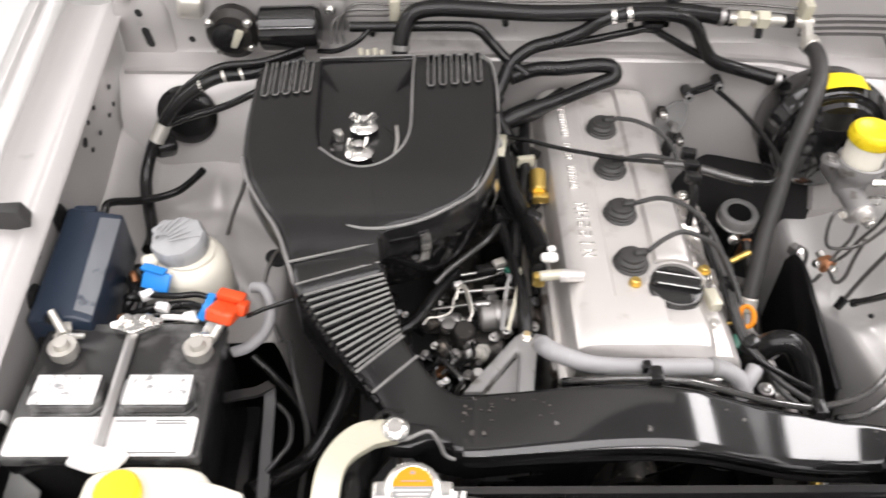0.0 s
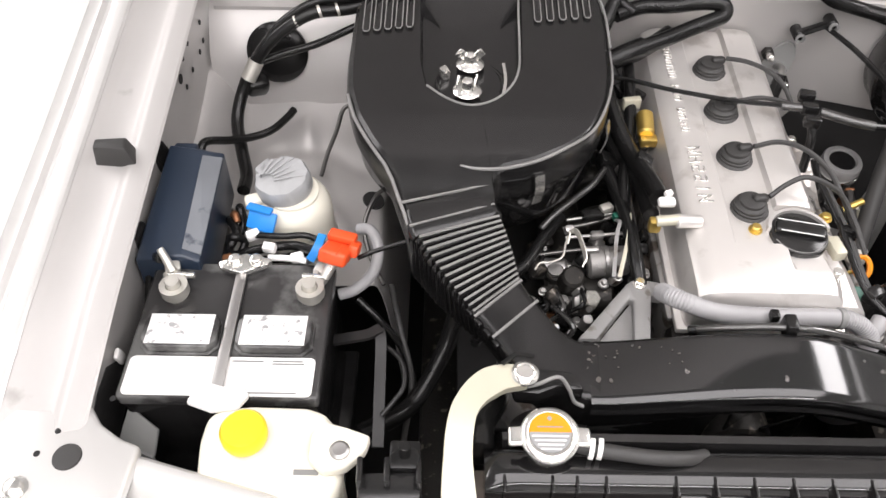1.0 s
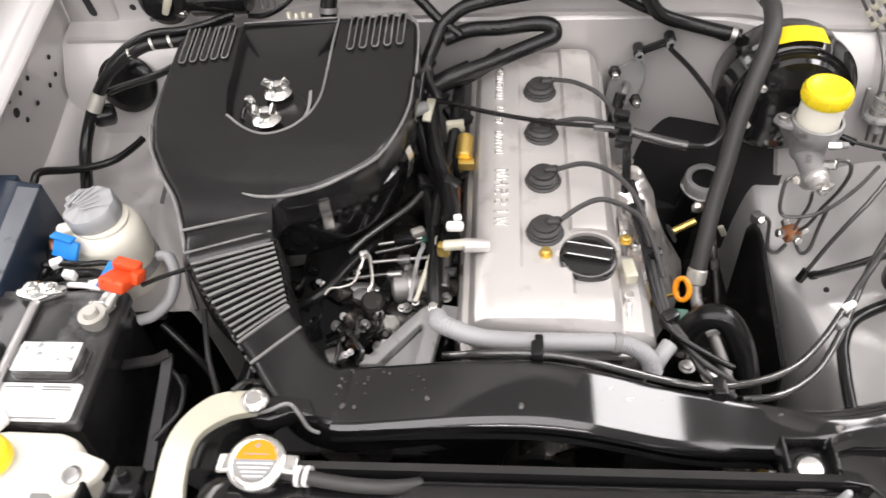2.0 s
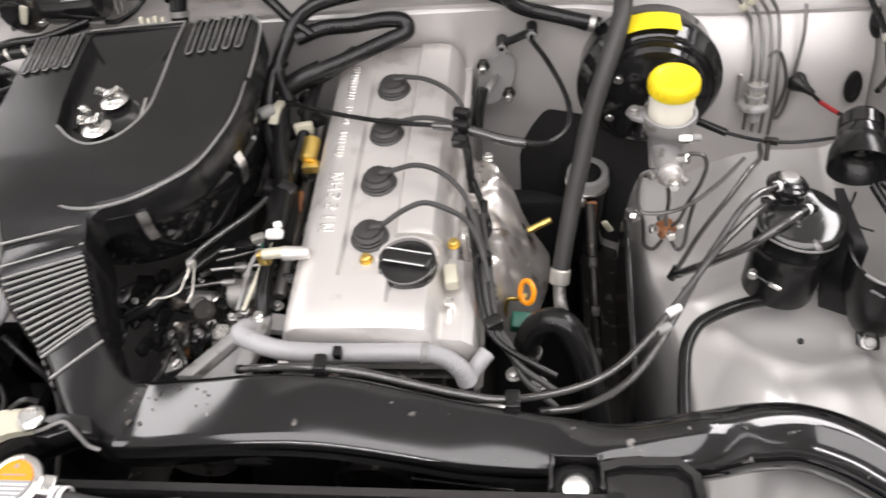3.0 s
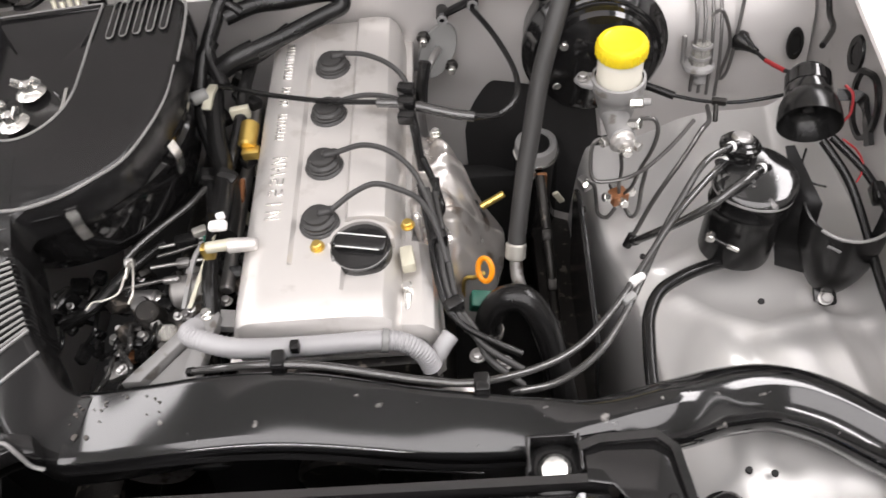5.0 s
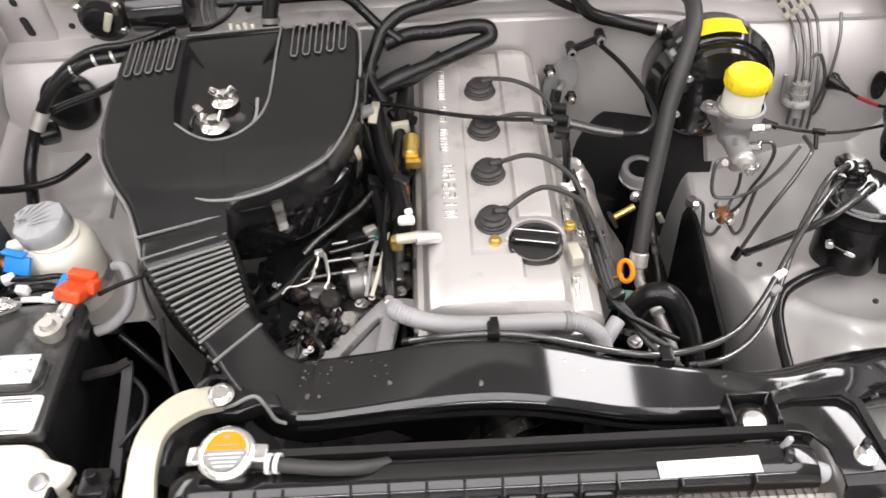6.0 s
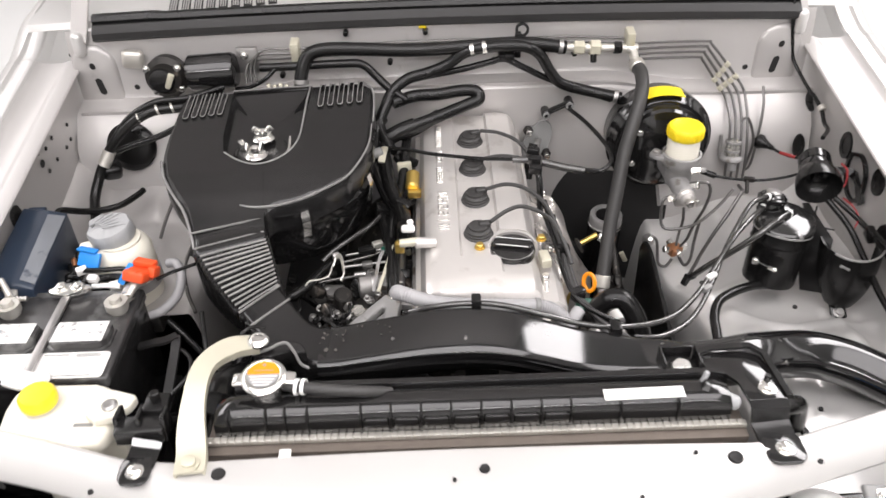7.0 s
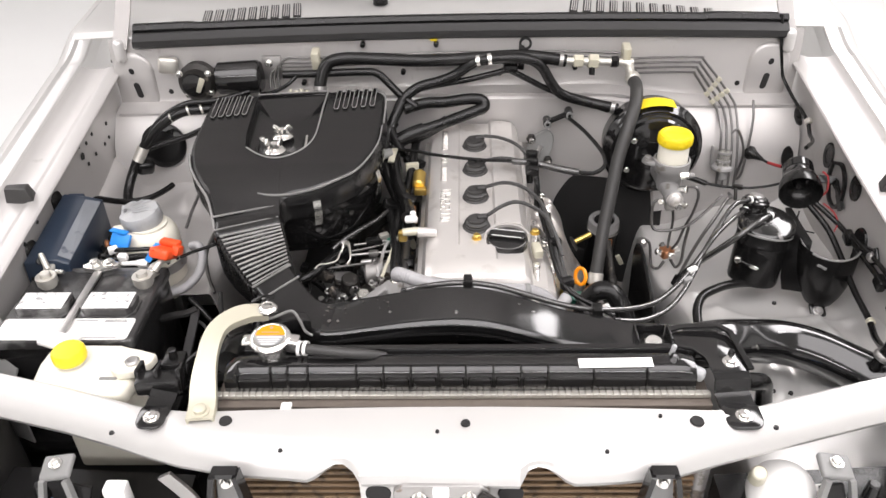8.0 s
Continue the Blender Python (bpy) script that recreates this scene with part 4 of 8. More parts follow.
# ---- battery ----
def battery():
    t = thing("battery", (-0.60, 0.50, 0.73), "dark car battery with white label and corroded terminals", "battery")
    part("case", block((-0.706, 0.416, 0.73), (-0.494, 0.598, 0.914), 0.006), BLACK_SATIN, t)
    part("lid", block((-0.709, 0.413, 0.908), (-0.491, 0.601, 0.928), 0.005, 3), BATTERY, t, "dusty dark grey lid")
    for x0, x1 in ((-0.694, -0.610), (-0.590, -0.506)):
        c = 0.010
        out = [(x0 + c, 0.467), (x1 - c, 0.467), (x1, 0.467 + c), (x1, 0.515 - c), (x1 - c, 0.515), (x0 + c, 0.515), (x0, 0.515 - c), (x0, 0.467 + c)]
        v = part("vent_cap", prism(out, 0.9255, 0.943, 0.003, 2), BATTERY, t, "black vent cap with a worn white label")
        part("cap_skirt", prism([(px * 1.0 + (0.002 if px > (x0 + x1) / 2 else -0.002), py + (0.002 if py > 0.49 else -0.002)) for px, py in out], 0.9255, 0.932, 0.001), BATTERY, v)
        part("cap_label", block((x0 + 0.006, 0.471, 0.943), (x1 - 0.006, 0.511, 0.9437), 0.0003), WORN, v)
    part("label", prism([(-0.703 + 0.5 * 0.204 + a, 0.4395 + b) for a, b in rounded(0.204, 0.049, 0.006, 4)], 0.9282, 0.9292), STICKER, t, "plain white paper label")
    for a, b, y, mat in ((-0.590, -0.556, 0.4585, GREY), (-0.546, -0.513, 0.4590, GREY), (-0.546, -0.511, 0.4555, GREY), (-0.582, -0.515, 0.4190, GREY)):
        part("label_bar", block((a, y - 0.0009, 0.9292), (b, y + 0.0009, 0.9296), 0), mat, t)
    for x in (-0.673, -0.515):
        part("post", lathe([(0.013, 0.925), (0.0135, 0.932), (0.009, 0.936), (0.0085, 0.952), (0.0075, 0.954), (0, 0.954)], (x, 0.550, 0), seg=20), LEAD, t)
        b = lathe([(0.0095, 0.934), (0.0165, 0.934), (0.0165, 0.947), (0.0095, 0.947), (0.0095, 0.934)], (x, 0.550, 0), seg=20)
        part("terminal_clamp", b, LEAD, t, "pale oxidised cable clamp")
    # cable ends
    for x, s in ((-0.673, -1), (-0.515, 1)):
        part("clamp_ear", box((0.008, 0.022, 0.011), pose(x + s * 0.002, 0.569, 0.938, 4, 0, s * -14), 0.003), LEAD, t)
        part("clamp_ear", box((0.007, 0.018, 0.010), pose(x + s * 0.013, 0.566, 0.937, -3, 5, s * -28), 0.003), LEAD, t)
        part("clamp_bolt", cyl((x - 0.012, 0.571, 0.940), (x + 0.020, 0.569, 0.941), 0.0042, bevel=0.001), CHROME, t)
        if s < 0:
            part("cable_lug", cyl((x - 0.006, 0.572, 0.943), (x - 0.022, 0.592, 0.962), 0.0055, 0.0045, 12, 0.001), LEAD, t)
        part("terminal_lug", box((0.018, 0.016, 0.007), pose(x + s * 0.010, 0.583, 0.940, 6, 6, s * -20), 0.003), LEAD, t)
    hb = thing("battery_hold_down", (-0.60, 0.50, 0.93), "bare metal battery hold-down bar with hook bolts", "bracket")
    part("bar", box((0.013, 0.200, 0.005), pose(-0.600, 0.506, 0.9335, 0, 0, 0.5), 0.0015), STEEL, hb)
    part("clamp_plate", prism([(-0.632, 0.592), (-0.600, 0.606), (-0.566, 0.598), (-0.570, 0.588), (-0.600, 0.574), (-0.626, 0.582)], 0.932, 0.941, 0.003), CHROME, hb)
    for x in (-0.61, -0.585):
        part("hook_nut", hexbolt((x, 0.592, 0.941), 0.007), CHROME, hb)
    part("front_clamp", prism([(-0.628, 0.402), (-0.622, 0.420), (-0.608, 0.428), (-0.590, 0.422), (-0.574, 0.428), (-0.562, 0.412), (-0.572, 0.396), (-0.600, 0.392)], 0.929, 0.938, 0.004), WHITE, hb)
    tr = thing("battery_tray", (-0.6, 0.5, 0.70), "black battery tray on the wing panel", "tray")
    part("tray_plate", block((-0.72, 0.395, 0.70), (-0.478, 0.61, 0.73), 0.004), BLACK_SATIN, tr)
    part("tray_leg", block((-0.70, 0.41, 0.45), (-0.52, 0.58, 0.70), 0.01), DARK, tr)
    part("tray_bracket", strap([(-0.437, 0.535, 0.885), (-0.434, 0.524, 0.884), (-0.433, 0.500, 0.876), (-0.432, 0.450, 0.862), (-0.431, 0.400, 0.848)], 0.013, 0.006, side=(1, 0, 0)), SEAL, tr)
    part("tray_arm", strap([(-0.490, 0.522, 0.880), (-0.467, 0.523, 0.886), (-0.450, 0.526, 0.887), (-0.434, 0.535, 0.888)], 0.013, 0.005, side=(0, 1, 0)), SEAL, tr)
    part("tray_lead", tube([(-0.434, 0.522, 0.876), (-0.418, 0.508, 0.878), (-0.406, 0.490, 0.878), (-0.404, 0.463, 0.876), (-0.415, 0.445, 0.872), (-0.428, 0.430, 0.866)], 0.0030), SEAL, tr)


battery()

# ---- body details ----
def body_details():
    corner = [(-0.86, 0.25), (-0.86, 0.47), (-0.735, 0.47), (-0.733, 0.43), (-0.725, 0.398), (-0.705, 0.372), (-0.68, 0.356), (-0.658, 0.348), (-0.665, 0.25)]
    part("corner_panel", prism(corner, 0.930, 0.9455, 0.0055, 3), PAINT, body, "silver corner panel by the wing")
    part("corner_panel", prism([(-x - 0.03, y) for x, y in corner], 0.930, 0.9455, 0.0055, 3), PAINT, body, "silver corner panel by the wing")
    part("panel_plug", lathe([(0, 0), (0.0145, 0), (0.0135, 0.002), (0, 0.003)], (-0.726, 0.334, 0.9455)), RUBBER_GREY, body, "grey round blanking plug")
    for x, y in ((-0.757, 0.337), (-0.700, 0.40), (-0.744, 0.362)):
        part("panel_hole", lathe([(0, 0), (0.0035, 0), (0.003, 0.0006), (0, 0.0006)], (x, y, 0.9456), seg=10), DARK, body)
    bolt(body, (-0.765, 0.300, 0.946), 0.009)
    for x, y, r in ((-0.303, 0.237, 0.0075), (0.005, 0.226, 0.0055), (0.297, 0.235, 0.0080), (0.252, 0.242, 0.0022), (-0.030, 0.212, 0.0022), (-0.447, 0.222, 0.0030), (-0.222, 0.185, 0.0026), (0.176, 0.182, 0.0026), (0.394, 0.228, 0.0030)):
        u = abs(x + 0.012)
        zz = 0.938 + 0.012 * max(0, 1 - (u / 0.40) ** 2)
        part("panel_hole", lathe([(0, -0.001), (r * 1.15, -0.001), (r, 0.0016), (r * 0.9, 0.0012), (0, 0.001)], (x, y, zz + 0.0022), seg=16), DARK, body)
    part("clip_tab", block((-0.236, 0.256, 0.942), (-0.222, 0.268, 0.9475), 0.001), WHITE, body)
    # holes in the wing panel
    for y, z in ((1.011, 0.995), (0.941, 1.006), (0.879, 1.010), (0.91, 1.002), (1.007, 0.966), (0.982, 0.963), (0.935, 0.965), (0.896, 0.964), (0.67, 0.974), (0.616, 0.965)):
        part("panel_hole", lathe([(0, 0), (0.0042, 0), (0.0038, 0.0012), (0, 0.0012)], (-0.7315, y, z), (1, 0, 0), 10), DARK, body)
    part("panel_hole", lathe([(0, 0), (0.0075, 0), (0.007, 0.0012), (0, 0.0012)], (-0.7315, 0.882, 0.988), (1, 0, 0), 12), DARK, body)
    # The opening is a flat near-black plate; its shade is painted, not cut.
    opening = [(0.37, 0.62), (0.37, 0.885), (0.385, 0.905), (0.42, 0.918), (0.455, 0.918), (0.48, 0.895), (0.492, 0.86), (0.505, 0.62)]
    part("wing_opening", prism(opening, 0, 0.0015, m=Matrix(((0, 0, 1, -0.7325), (1, 0, 0, 0), (0, 1, 0, 0), (0, 0, 0, 1)))), DARK, body, "opening in the wing panel, its dark painted on a plate")
    part("clip_chip", box((0.006, 0.014, 0.024), pose(-0.727, 0.478, 0.905, 15, 0, 0), 0.003), WHITE, body, "white plastic clip")
    part("panel_hole", lathe([(0, 0), (0.016, 0), (0.015, 0.002), (0, 0.002)], (-0.462, 0.775, 0.862), (0.3, -0.1, 1), 18), DARK, body)
    for y, z in ((0.519, 0.858), (0.486, 0.858), (0.56, 0.86)):
        part("panel_hole", lathe([(0, 0), (0.004, 0), (0.0038, 0.0012), (0, 0.0012)], (0.6965, y, z), (-1, 0, 0), 10), DARK, body)
    # oval blanking plugs
    for y, z, w, h in ((0.882, 0.970, 0.020, 0.026), (0.757, 0.972, 0.019, 0.026), (0.692, 0.902, 0.023, 0.026)):
        b = lathe([(0, 0), (1, 0), (0.94, 0.004), (0.6, 0.004), (0.55, 0.0025), (0, 0.0025)], (0, 0, 0), (0, 0, 1), 24)
        bmesh.ops.transform(b, matrix=Matrix.Translation((0.6965, y, z)) @ pose(0, 0, 0, 0, -90, 0) @ Matrix.Diagonal((h, w, 1, 1)), verts=b.verts)
        part("oval_plug", b, RUBBER, body, "black oval rubber plug")
    for at, up, w, h in (((0.693, 1.042, 0.976), 50, 0.011, 0.021), ((0.668, 0.995, 0.905), 74, 0.012, 0.024)):
        b = lathe([(0, 0), (1, 0), (0.94, 0.004), (0.6, 0.004), (0.55, 0.0025), (0, 0.0025)], (0, 0, 0), (0, 0, 1), 24)
        bmesh.ops.transform(b, matrix=Matrix.Translation(at) @ pose(0, 0, 0, up, 0, 0) @ Matrix.Diagonal((w, h, 1, 1)), verts=b.verts)
        part("oval_plug", b, RUBBER, body, "black oval rubber plug")
    # rubber stops on the rails
    for s, x, y in ((-1, -0.765, 0.705), (1, 0.728, 0.705)):
        h = lerp_table(RAIL, y)
        b = loft([[Vector((x + s * u, y + v, h + z)) for u, v in ((-0.030, -0.014), (0.026, -0.010), (0.028, 0.012), (-0.024, 0.016))] if k == 0 else
                  [Vector((x + s * u, y + v, h + z)) for u, v in ((-0.018, -0.010), (0.022, -0.008), (0.024, 0.008), (-0.014, 0.012))] for k, z in ((0, -0.010), (1, 0.022))])
        bmesh.ops.bevel(b, geom=b.edges[:], offset=0.003, segments=2, profile=0.5, affect="EDGES")
        part("bonnet_stop", b, RUBBER_GREY, body, "worn dark rubber bonnet stop")
    # slotted bosses of the bonnet hinges on the bulkhead
    for s, x in ((-1, -0.687), (1, 0.632)):
        b = bmesh.new()
        prof = [Vector((a, 0, c)) for a, c in rounded(0.085, 0.150, 0.040, 8)]
        loft([[Vector((x + p.x * k, 1.107 - d, 1.035 + p.z * k)) for p in prof] for k, d in ((1.0, 0.0), (0.96, 0.005), (0.88, 0.0075))], bm=b)
        part("hinge_boss", b, PAINT_IN, body)
        for dx, dz, w, hh in ((0.0, -0.006, 0.0125, 0.034), (0.0055, 0.036, 0.0105, 0.0125)):
            prof2 = [Vector((a, 0, c)) for a, c in rounded(w, hh, w * 0.48, 6)]
            bb = loft([[Vector((x + p.x + s * (dx - 0.003 + 0.15 * p.z), 1.0992 - d, 1.035 + dz + p.z)) for p in prof2] for d in (0.0, 0.0012)])
            part("boss_slot", bb, DARK, body)
        x = -0.690 if s < 0 else 0.648
        part("panel_hole", lathe([(0, 0), (0.006, 0), (0.0055, 0.0012), (0, 0.0012)], (x - s * 0.072, 1.107, 1.022), (0, -1, 0), 12), DARK, body)
        hb = part("bonnet_hinge", block((x + s * 0.012 - 0.011, 1.085, 1.092), (x + s * 0.012 + 0.011, 1.11, 1.140), 0.010, 4), PAINT, body, "painted bonnet hinge")
        part("hinge_arm", strap([(x + s * 0.012, 1.10, 1.12), (x - s * 0.002, 1.13, 1.19), (x - s * 0.015, 1.16, 1.27)], 0.03, 0.006, side=(1, 0, 0)), PAINT_IN, hb)
        part("seam_gap", strap([(x + s * 0.022, 1.118, 1.083), (x + s * 0.045, 1.126, 1.086)], 0.012, 0.006, side=(0, 1, 0)), DARK, body)
    # creases and pads of the bulkhead
    part("ledge_crease", strap([(-0.72, 1.060, 0.9925), (-0.46, 1.062, 0.9925), (-0.38, 1.065, 1.0055), (-0.30, 1.068, 1.0185), (-0.1, 1.075, 1.0195), (0.1, 1.075, 1.0195), (0.30, 1.068, 1.0185), (0.38, 1.065, 1.0055), (0.46, 1.062, 0.9925), (0.70, 1.058, 0.9925)], 0.010, 0.006, side=(0, 1, 0)), PAINT_IN, body)
    part("pressed_rib", strap([(0.402, 0.972, 0.885), (0.408, 0.962, 0.855), (0.412, 0.94, 0.815)], 0.04, 0.01, side=(1, 0.4, 0)), PAINT_IN, body)
    part("hook_eye", lathe([(0.008, -0.002), (0.013, -0.002), (0.013, 0.002), (0.008, 0.002), (0.008, -0.002)], (0.129, 1.066, 1.130), (0, -1, 0.2), 18), RUBBER, body)
    for x, y, z in ((-0.12, 1.104, 1.06), (0.08, 1.104, 1.055), (0.165, 1.104, 1.07), (0.36, 1.104, 1.05), (-0.33, 1.104, 1.04), (0.235, 1.104, 1.065), (-0.05, 1.104, 1.118), (-0.20, 1.104, 1.12)):
        part("panel_stud", cyl((x, 1.108, z), (x, 1.094, z), 0.006, 0.005, 10, 0.001), RUBBER, body)
    part("yellow_dab", box((0.014, 0.006, 0.004), pose(-0.055, 1.105, 1.126), 0.001), YELLOW, body, "dab of yellow paint mark")
    for x, y, z in ((0.54, 0.62, 0.822), (0.475, 0.415, 0.815), (0.50, 0.41, 0.815), (0.62, 0.80, 0.80), (0.42, 0.72, 0.796), (0.445, 0.33, 0.80)):
        part("panel_hole", lathe([(0, 0), (0.004, 0), (0.0036, 0.003), (0, 0.003)], (x, y, z + 0.001), seg=10), DARK, body)
    # unseen open bonnet above; shades the bay, dark liner added for its reflections
    m = pose(0, 1.22, 1.235, 112, 0, 0)
    b = bmesh.new()
    secs = []
    for x in np.linspace(-0.74, 0.70, 16):
        secs.append([m @ Vector((x, v, -0.02 + 0.03 * (1 - ((x + 0.02) / 0.72) ** 2) * 1)) for v in (0.02, 0.25, 0.5, 0.75, 1.02)])
    loft(secs, closed=False, bm=b)
    part("bonnet", solid(b, 0.02), PAINT_IN, body, "raised bonnet", 30)
    part("bonnet_liner", box((1.2, 0.86, 0.012), m @ pose(-0.02, 0.52, -0.035), 0.004), RUBBER, body, "unseen black pad under the bonnet, added for dark reflections")
    # latch panel, condenser and grille brackets below the cross member
    part("latch_panel", prism([(-0.126, 0.930), (0.072, 0.930), (0.070, 0.84), (0.05, 0.78), (-0.10, 0.78), (-0.124, 0.84)], -0.0015, 0.0015, 0.001, m=pose(0, 0.163, 0, 90, 0, 0)), PAINT, body, "silver latch panel below the radiator support")
    for x in (-0.103, 0.060):
        b = lathe([(0, 0), (0.016, 0), (0.0155, 0.002), (0.012, 0.0015), (0, 0.001)], (x, 0.1615, 0.898), (0, -1, 0), 20)
        part("latch_hole", b, DARK, body)
    lt = part("bonnet_latch", prism([(-0.072, 0.922), (0.022, 0.922), (0.034, 0.912), (0.042, 0.86), (0.02, 0.83), (-0.07, 0.83), (-0.088, 0.86), (-0.083, 0.912)], -0.004, 0.004, 0.002, m=pose(0, 0.156, 0, 90, 0, 0)), STEEL, body, "greasy steel bonnet latch")
    part("latch_lip", block((-0.035, 0.140, 0.914), (-0.015, 0.152, 0.922), 0.002), WHITE, lt)
    for x in (-0.052, 0.009):
        bolt(lt, (x, 0.152, 0.904), 0.006, (0, -1, 0))
        part("latch_slot", block((x - 0.011, 0.1505, 0.888), (x + 0.011, 0.1525, 0.902), 0.0005), DARK, lt)
    part("latch_claw", strap([(0.022, 0.150, 0.910), (0.040, 0.147, 0.898), (0.052, 0.147, 0.880)], 0.014, 0.004, side=(0, 0, 1)), GUNK, lt)
    for x in (-0.285, 0.240):
        gb = part("grille_bracket", strap([(x - 0.015, 0.156, 0.943), (x + 0.015, 0.156, 0.943)], 0.014, 0.008, side=(0, 1, 0)), BLACK_SATIN, body, "black plastic grille bracket")
        for s in (-1, 1):
            part("bracket_leg", strap([(x + s * 0.014, 0.154, 0.944), (x + s * 0.021, 0.150, 0.905), (x + s * 0.034, 0.146, 0.82)], 0.006, 0.02, side=(1, 0, 0)), BLACK_SATIN, gb)
        part("bracket_web", prism([(x - 0.011, 0.938), (x + 0.011, 0.938), (x + 0.027, 0.82), (x - 0.027, 0.82)], 0, 0.003, m=pose(0, 0.160, 0, 90, 0, 0)), GREY, gb)
        bolt(gb, (x, 0.155, 0.928), 0.006, (0, -1, 0.2))


body_details()


def condenser():
    t = thing("condenser", (0, 0.24, 0.5), "brownish air-conditioning condenser with flat tubes", "condenser")
    part("fin_block", block((-0.31, 0.238, 0.45), (0.31, 0.258, 0.885), 0.001), FINS, t)
    for k in range(16):
        part("flat_tube", block((-0.31, 0.233, 0.87 - 0.0125 * k), (0.31, 0.240, 0.876 - 0.0125 * k), 0.0015), BROWN, t)
    for x in (-0.32, 0.32):
        part("end_tank", cyl((x, 0.245, 0.45), (x, 0.245, 0.895), 0.012, bevel=0.002), ALU_DARK, t)


condenser()


def front_clutter():
    for s, x in ((-1, -0.50), (1, 0.47)):
        t = thing("headlamp_housing", (x, 0.22, 0.75), "dark plastic headlamp back housing behind the grille", "headlamp", "headlamps")
        part("shell", loft([[Vector((x + s * a, 0.17 + b, z)) for a, b in ((-0.12, 0.0), (0.20, 0.04), (0.22, 0.12), (-0.12, 0.10))] for z in (0.66, 0.80)]), BLACK_SATIN, t)
        part("bulb_cap", cyl((x - s * 0.03, 0.20, 0.80), (x - s * 0.03, 0.20, 0.83), 0.026, 0.022, bevel=0.003), RUBBER, t)
        mx = x - 0.028 if s < 0 else x + 0.003
        part("mount_plate", box((0.042, 0.034, 0.010), pose(mx, 0.210, 0.888, 15, s * 10, 0), 0.004, 3), GREY, t)
        for d in (-0.014, 0.016):
            part("mount_leg", strap([(mx + d, 0.193, 0.884), (mx + d * 1.5, 0.182, 0.84), (mx + d * 2.0, 0.174, 0.78)], 0.007, 0.010, side=(1, 0, 0)), GREY, t)
        part("mount_leg", strap([(x + s * 0.0, 0.20, 0.865), (x + s * 0.005, 0.185, 0.83), (x - s * 0.01, 0.17, 0.78)], 0.03, 0.006, side=(1, 0, 0)), BLACK_SATIN, t)
        part("mount_screw", hexbolt((mx, 0.210, 0.895), 0.006), CHROME, t)
        part("adjuster", cyl((x + s * 0.055, 0.20, 0.84), (x + s * 0.055, 0.20, 0.868), 0.010, 0.008, bevel=0.002), RUBBER, t)
    t = thing("horn", (0.425, 0.215, 0.80), "pale domed horn behind the grille", "horn")
    part("dome", lathe([(0, 0.045), (0.02, 0.042), (0.036, 0.030), (0.044, 0.012), (0.046, 0), (0.040, -0.02), (0, -0.025)], (0.425, 0.225, 0.815), (0, -0.3, 1), 28), WHITE, t)
    part("dome_ear", box((0.02, 0.014, 0.012), pose(0.472, 0.222, 0.828), 0.004), WHITE, t)
    part("boss", cyl((0.385, 0.222, 0.85), (0.382, 0.212, 0.875), 0.011, 0.010, bevel=0.002), CREAM, t)
    for x, y, z in ((-0.555, 0.20, 0.825), (0.49, 0.20, 0.80)):
        t = thing("wire_plug", (x, y, z), "small bright blue wire plug", "connector", "blue plugs")
        part("plug_body", cyl((x, y, z), (x, y - 0.01, z + 0.018), 0.010, 0.009, bevel=0.002), BLUE, t)
    t = thing("support_stay", (-0.40, 0.2, 0.8), "grey steel stay beside the condenser", "bracket")
    part("stay", strap([(-0.385, 0.20, 0.885), (-0.36, 0.20, 0.84), (-0.345, 0.20, 0.78)], 0.02, 0.005, side=(1, 0, 0)), STEEL, t)
    part("stay_tab", box((0.03, 0.02, 0.05), pose(-0.455, 0.20, 0.84, 0, 0, 0), 0.003), WHITE, t)


front_clutter()


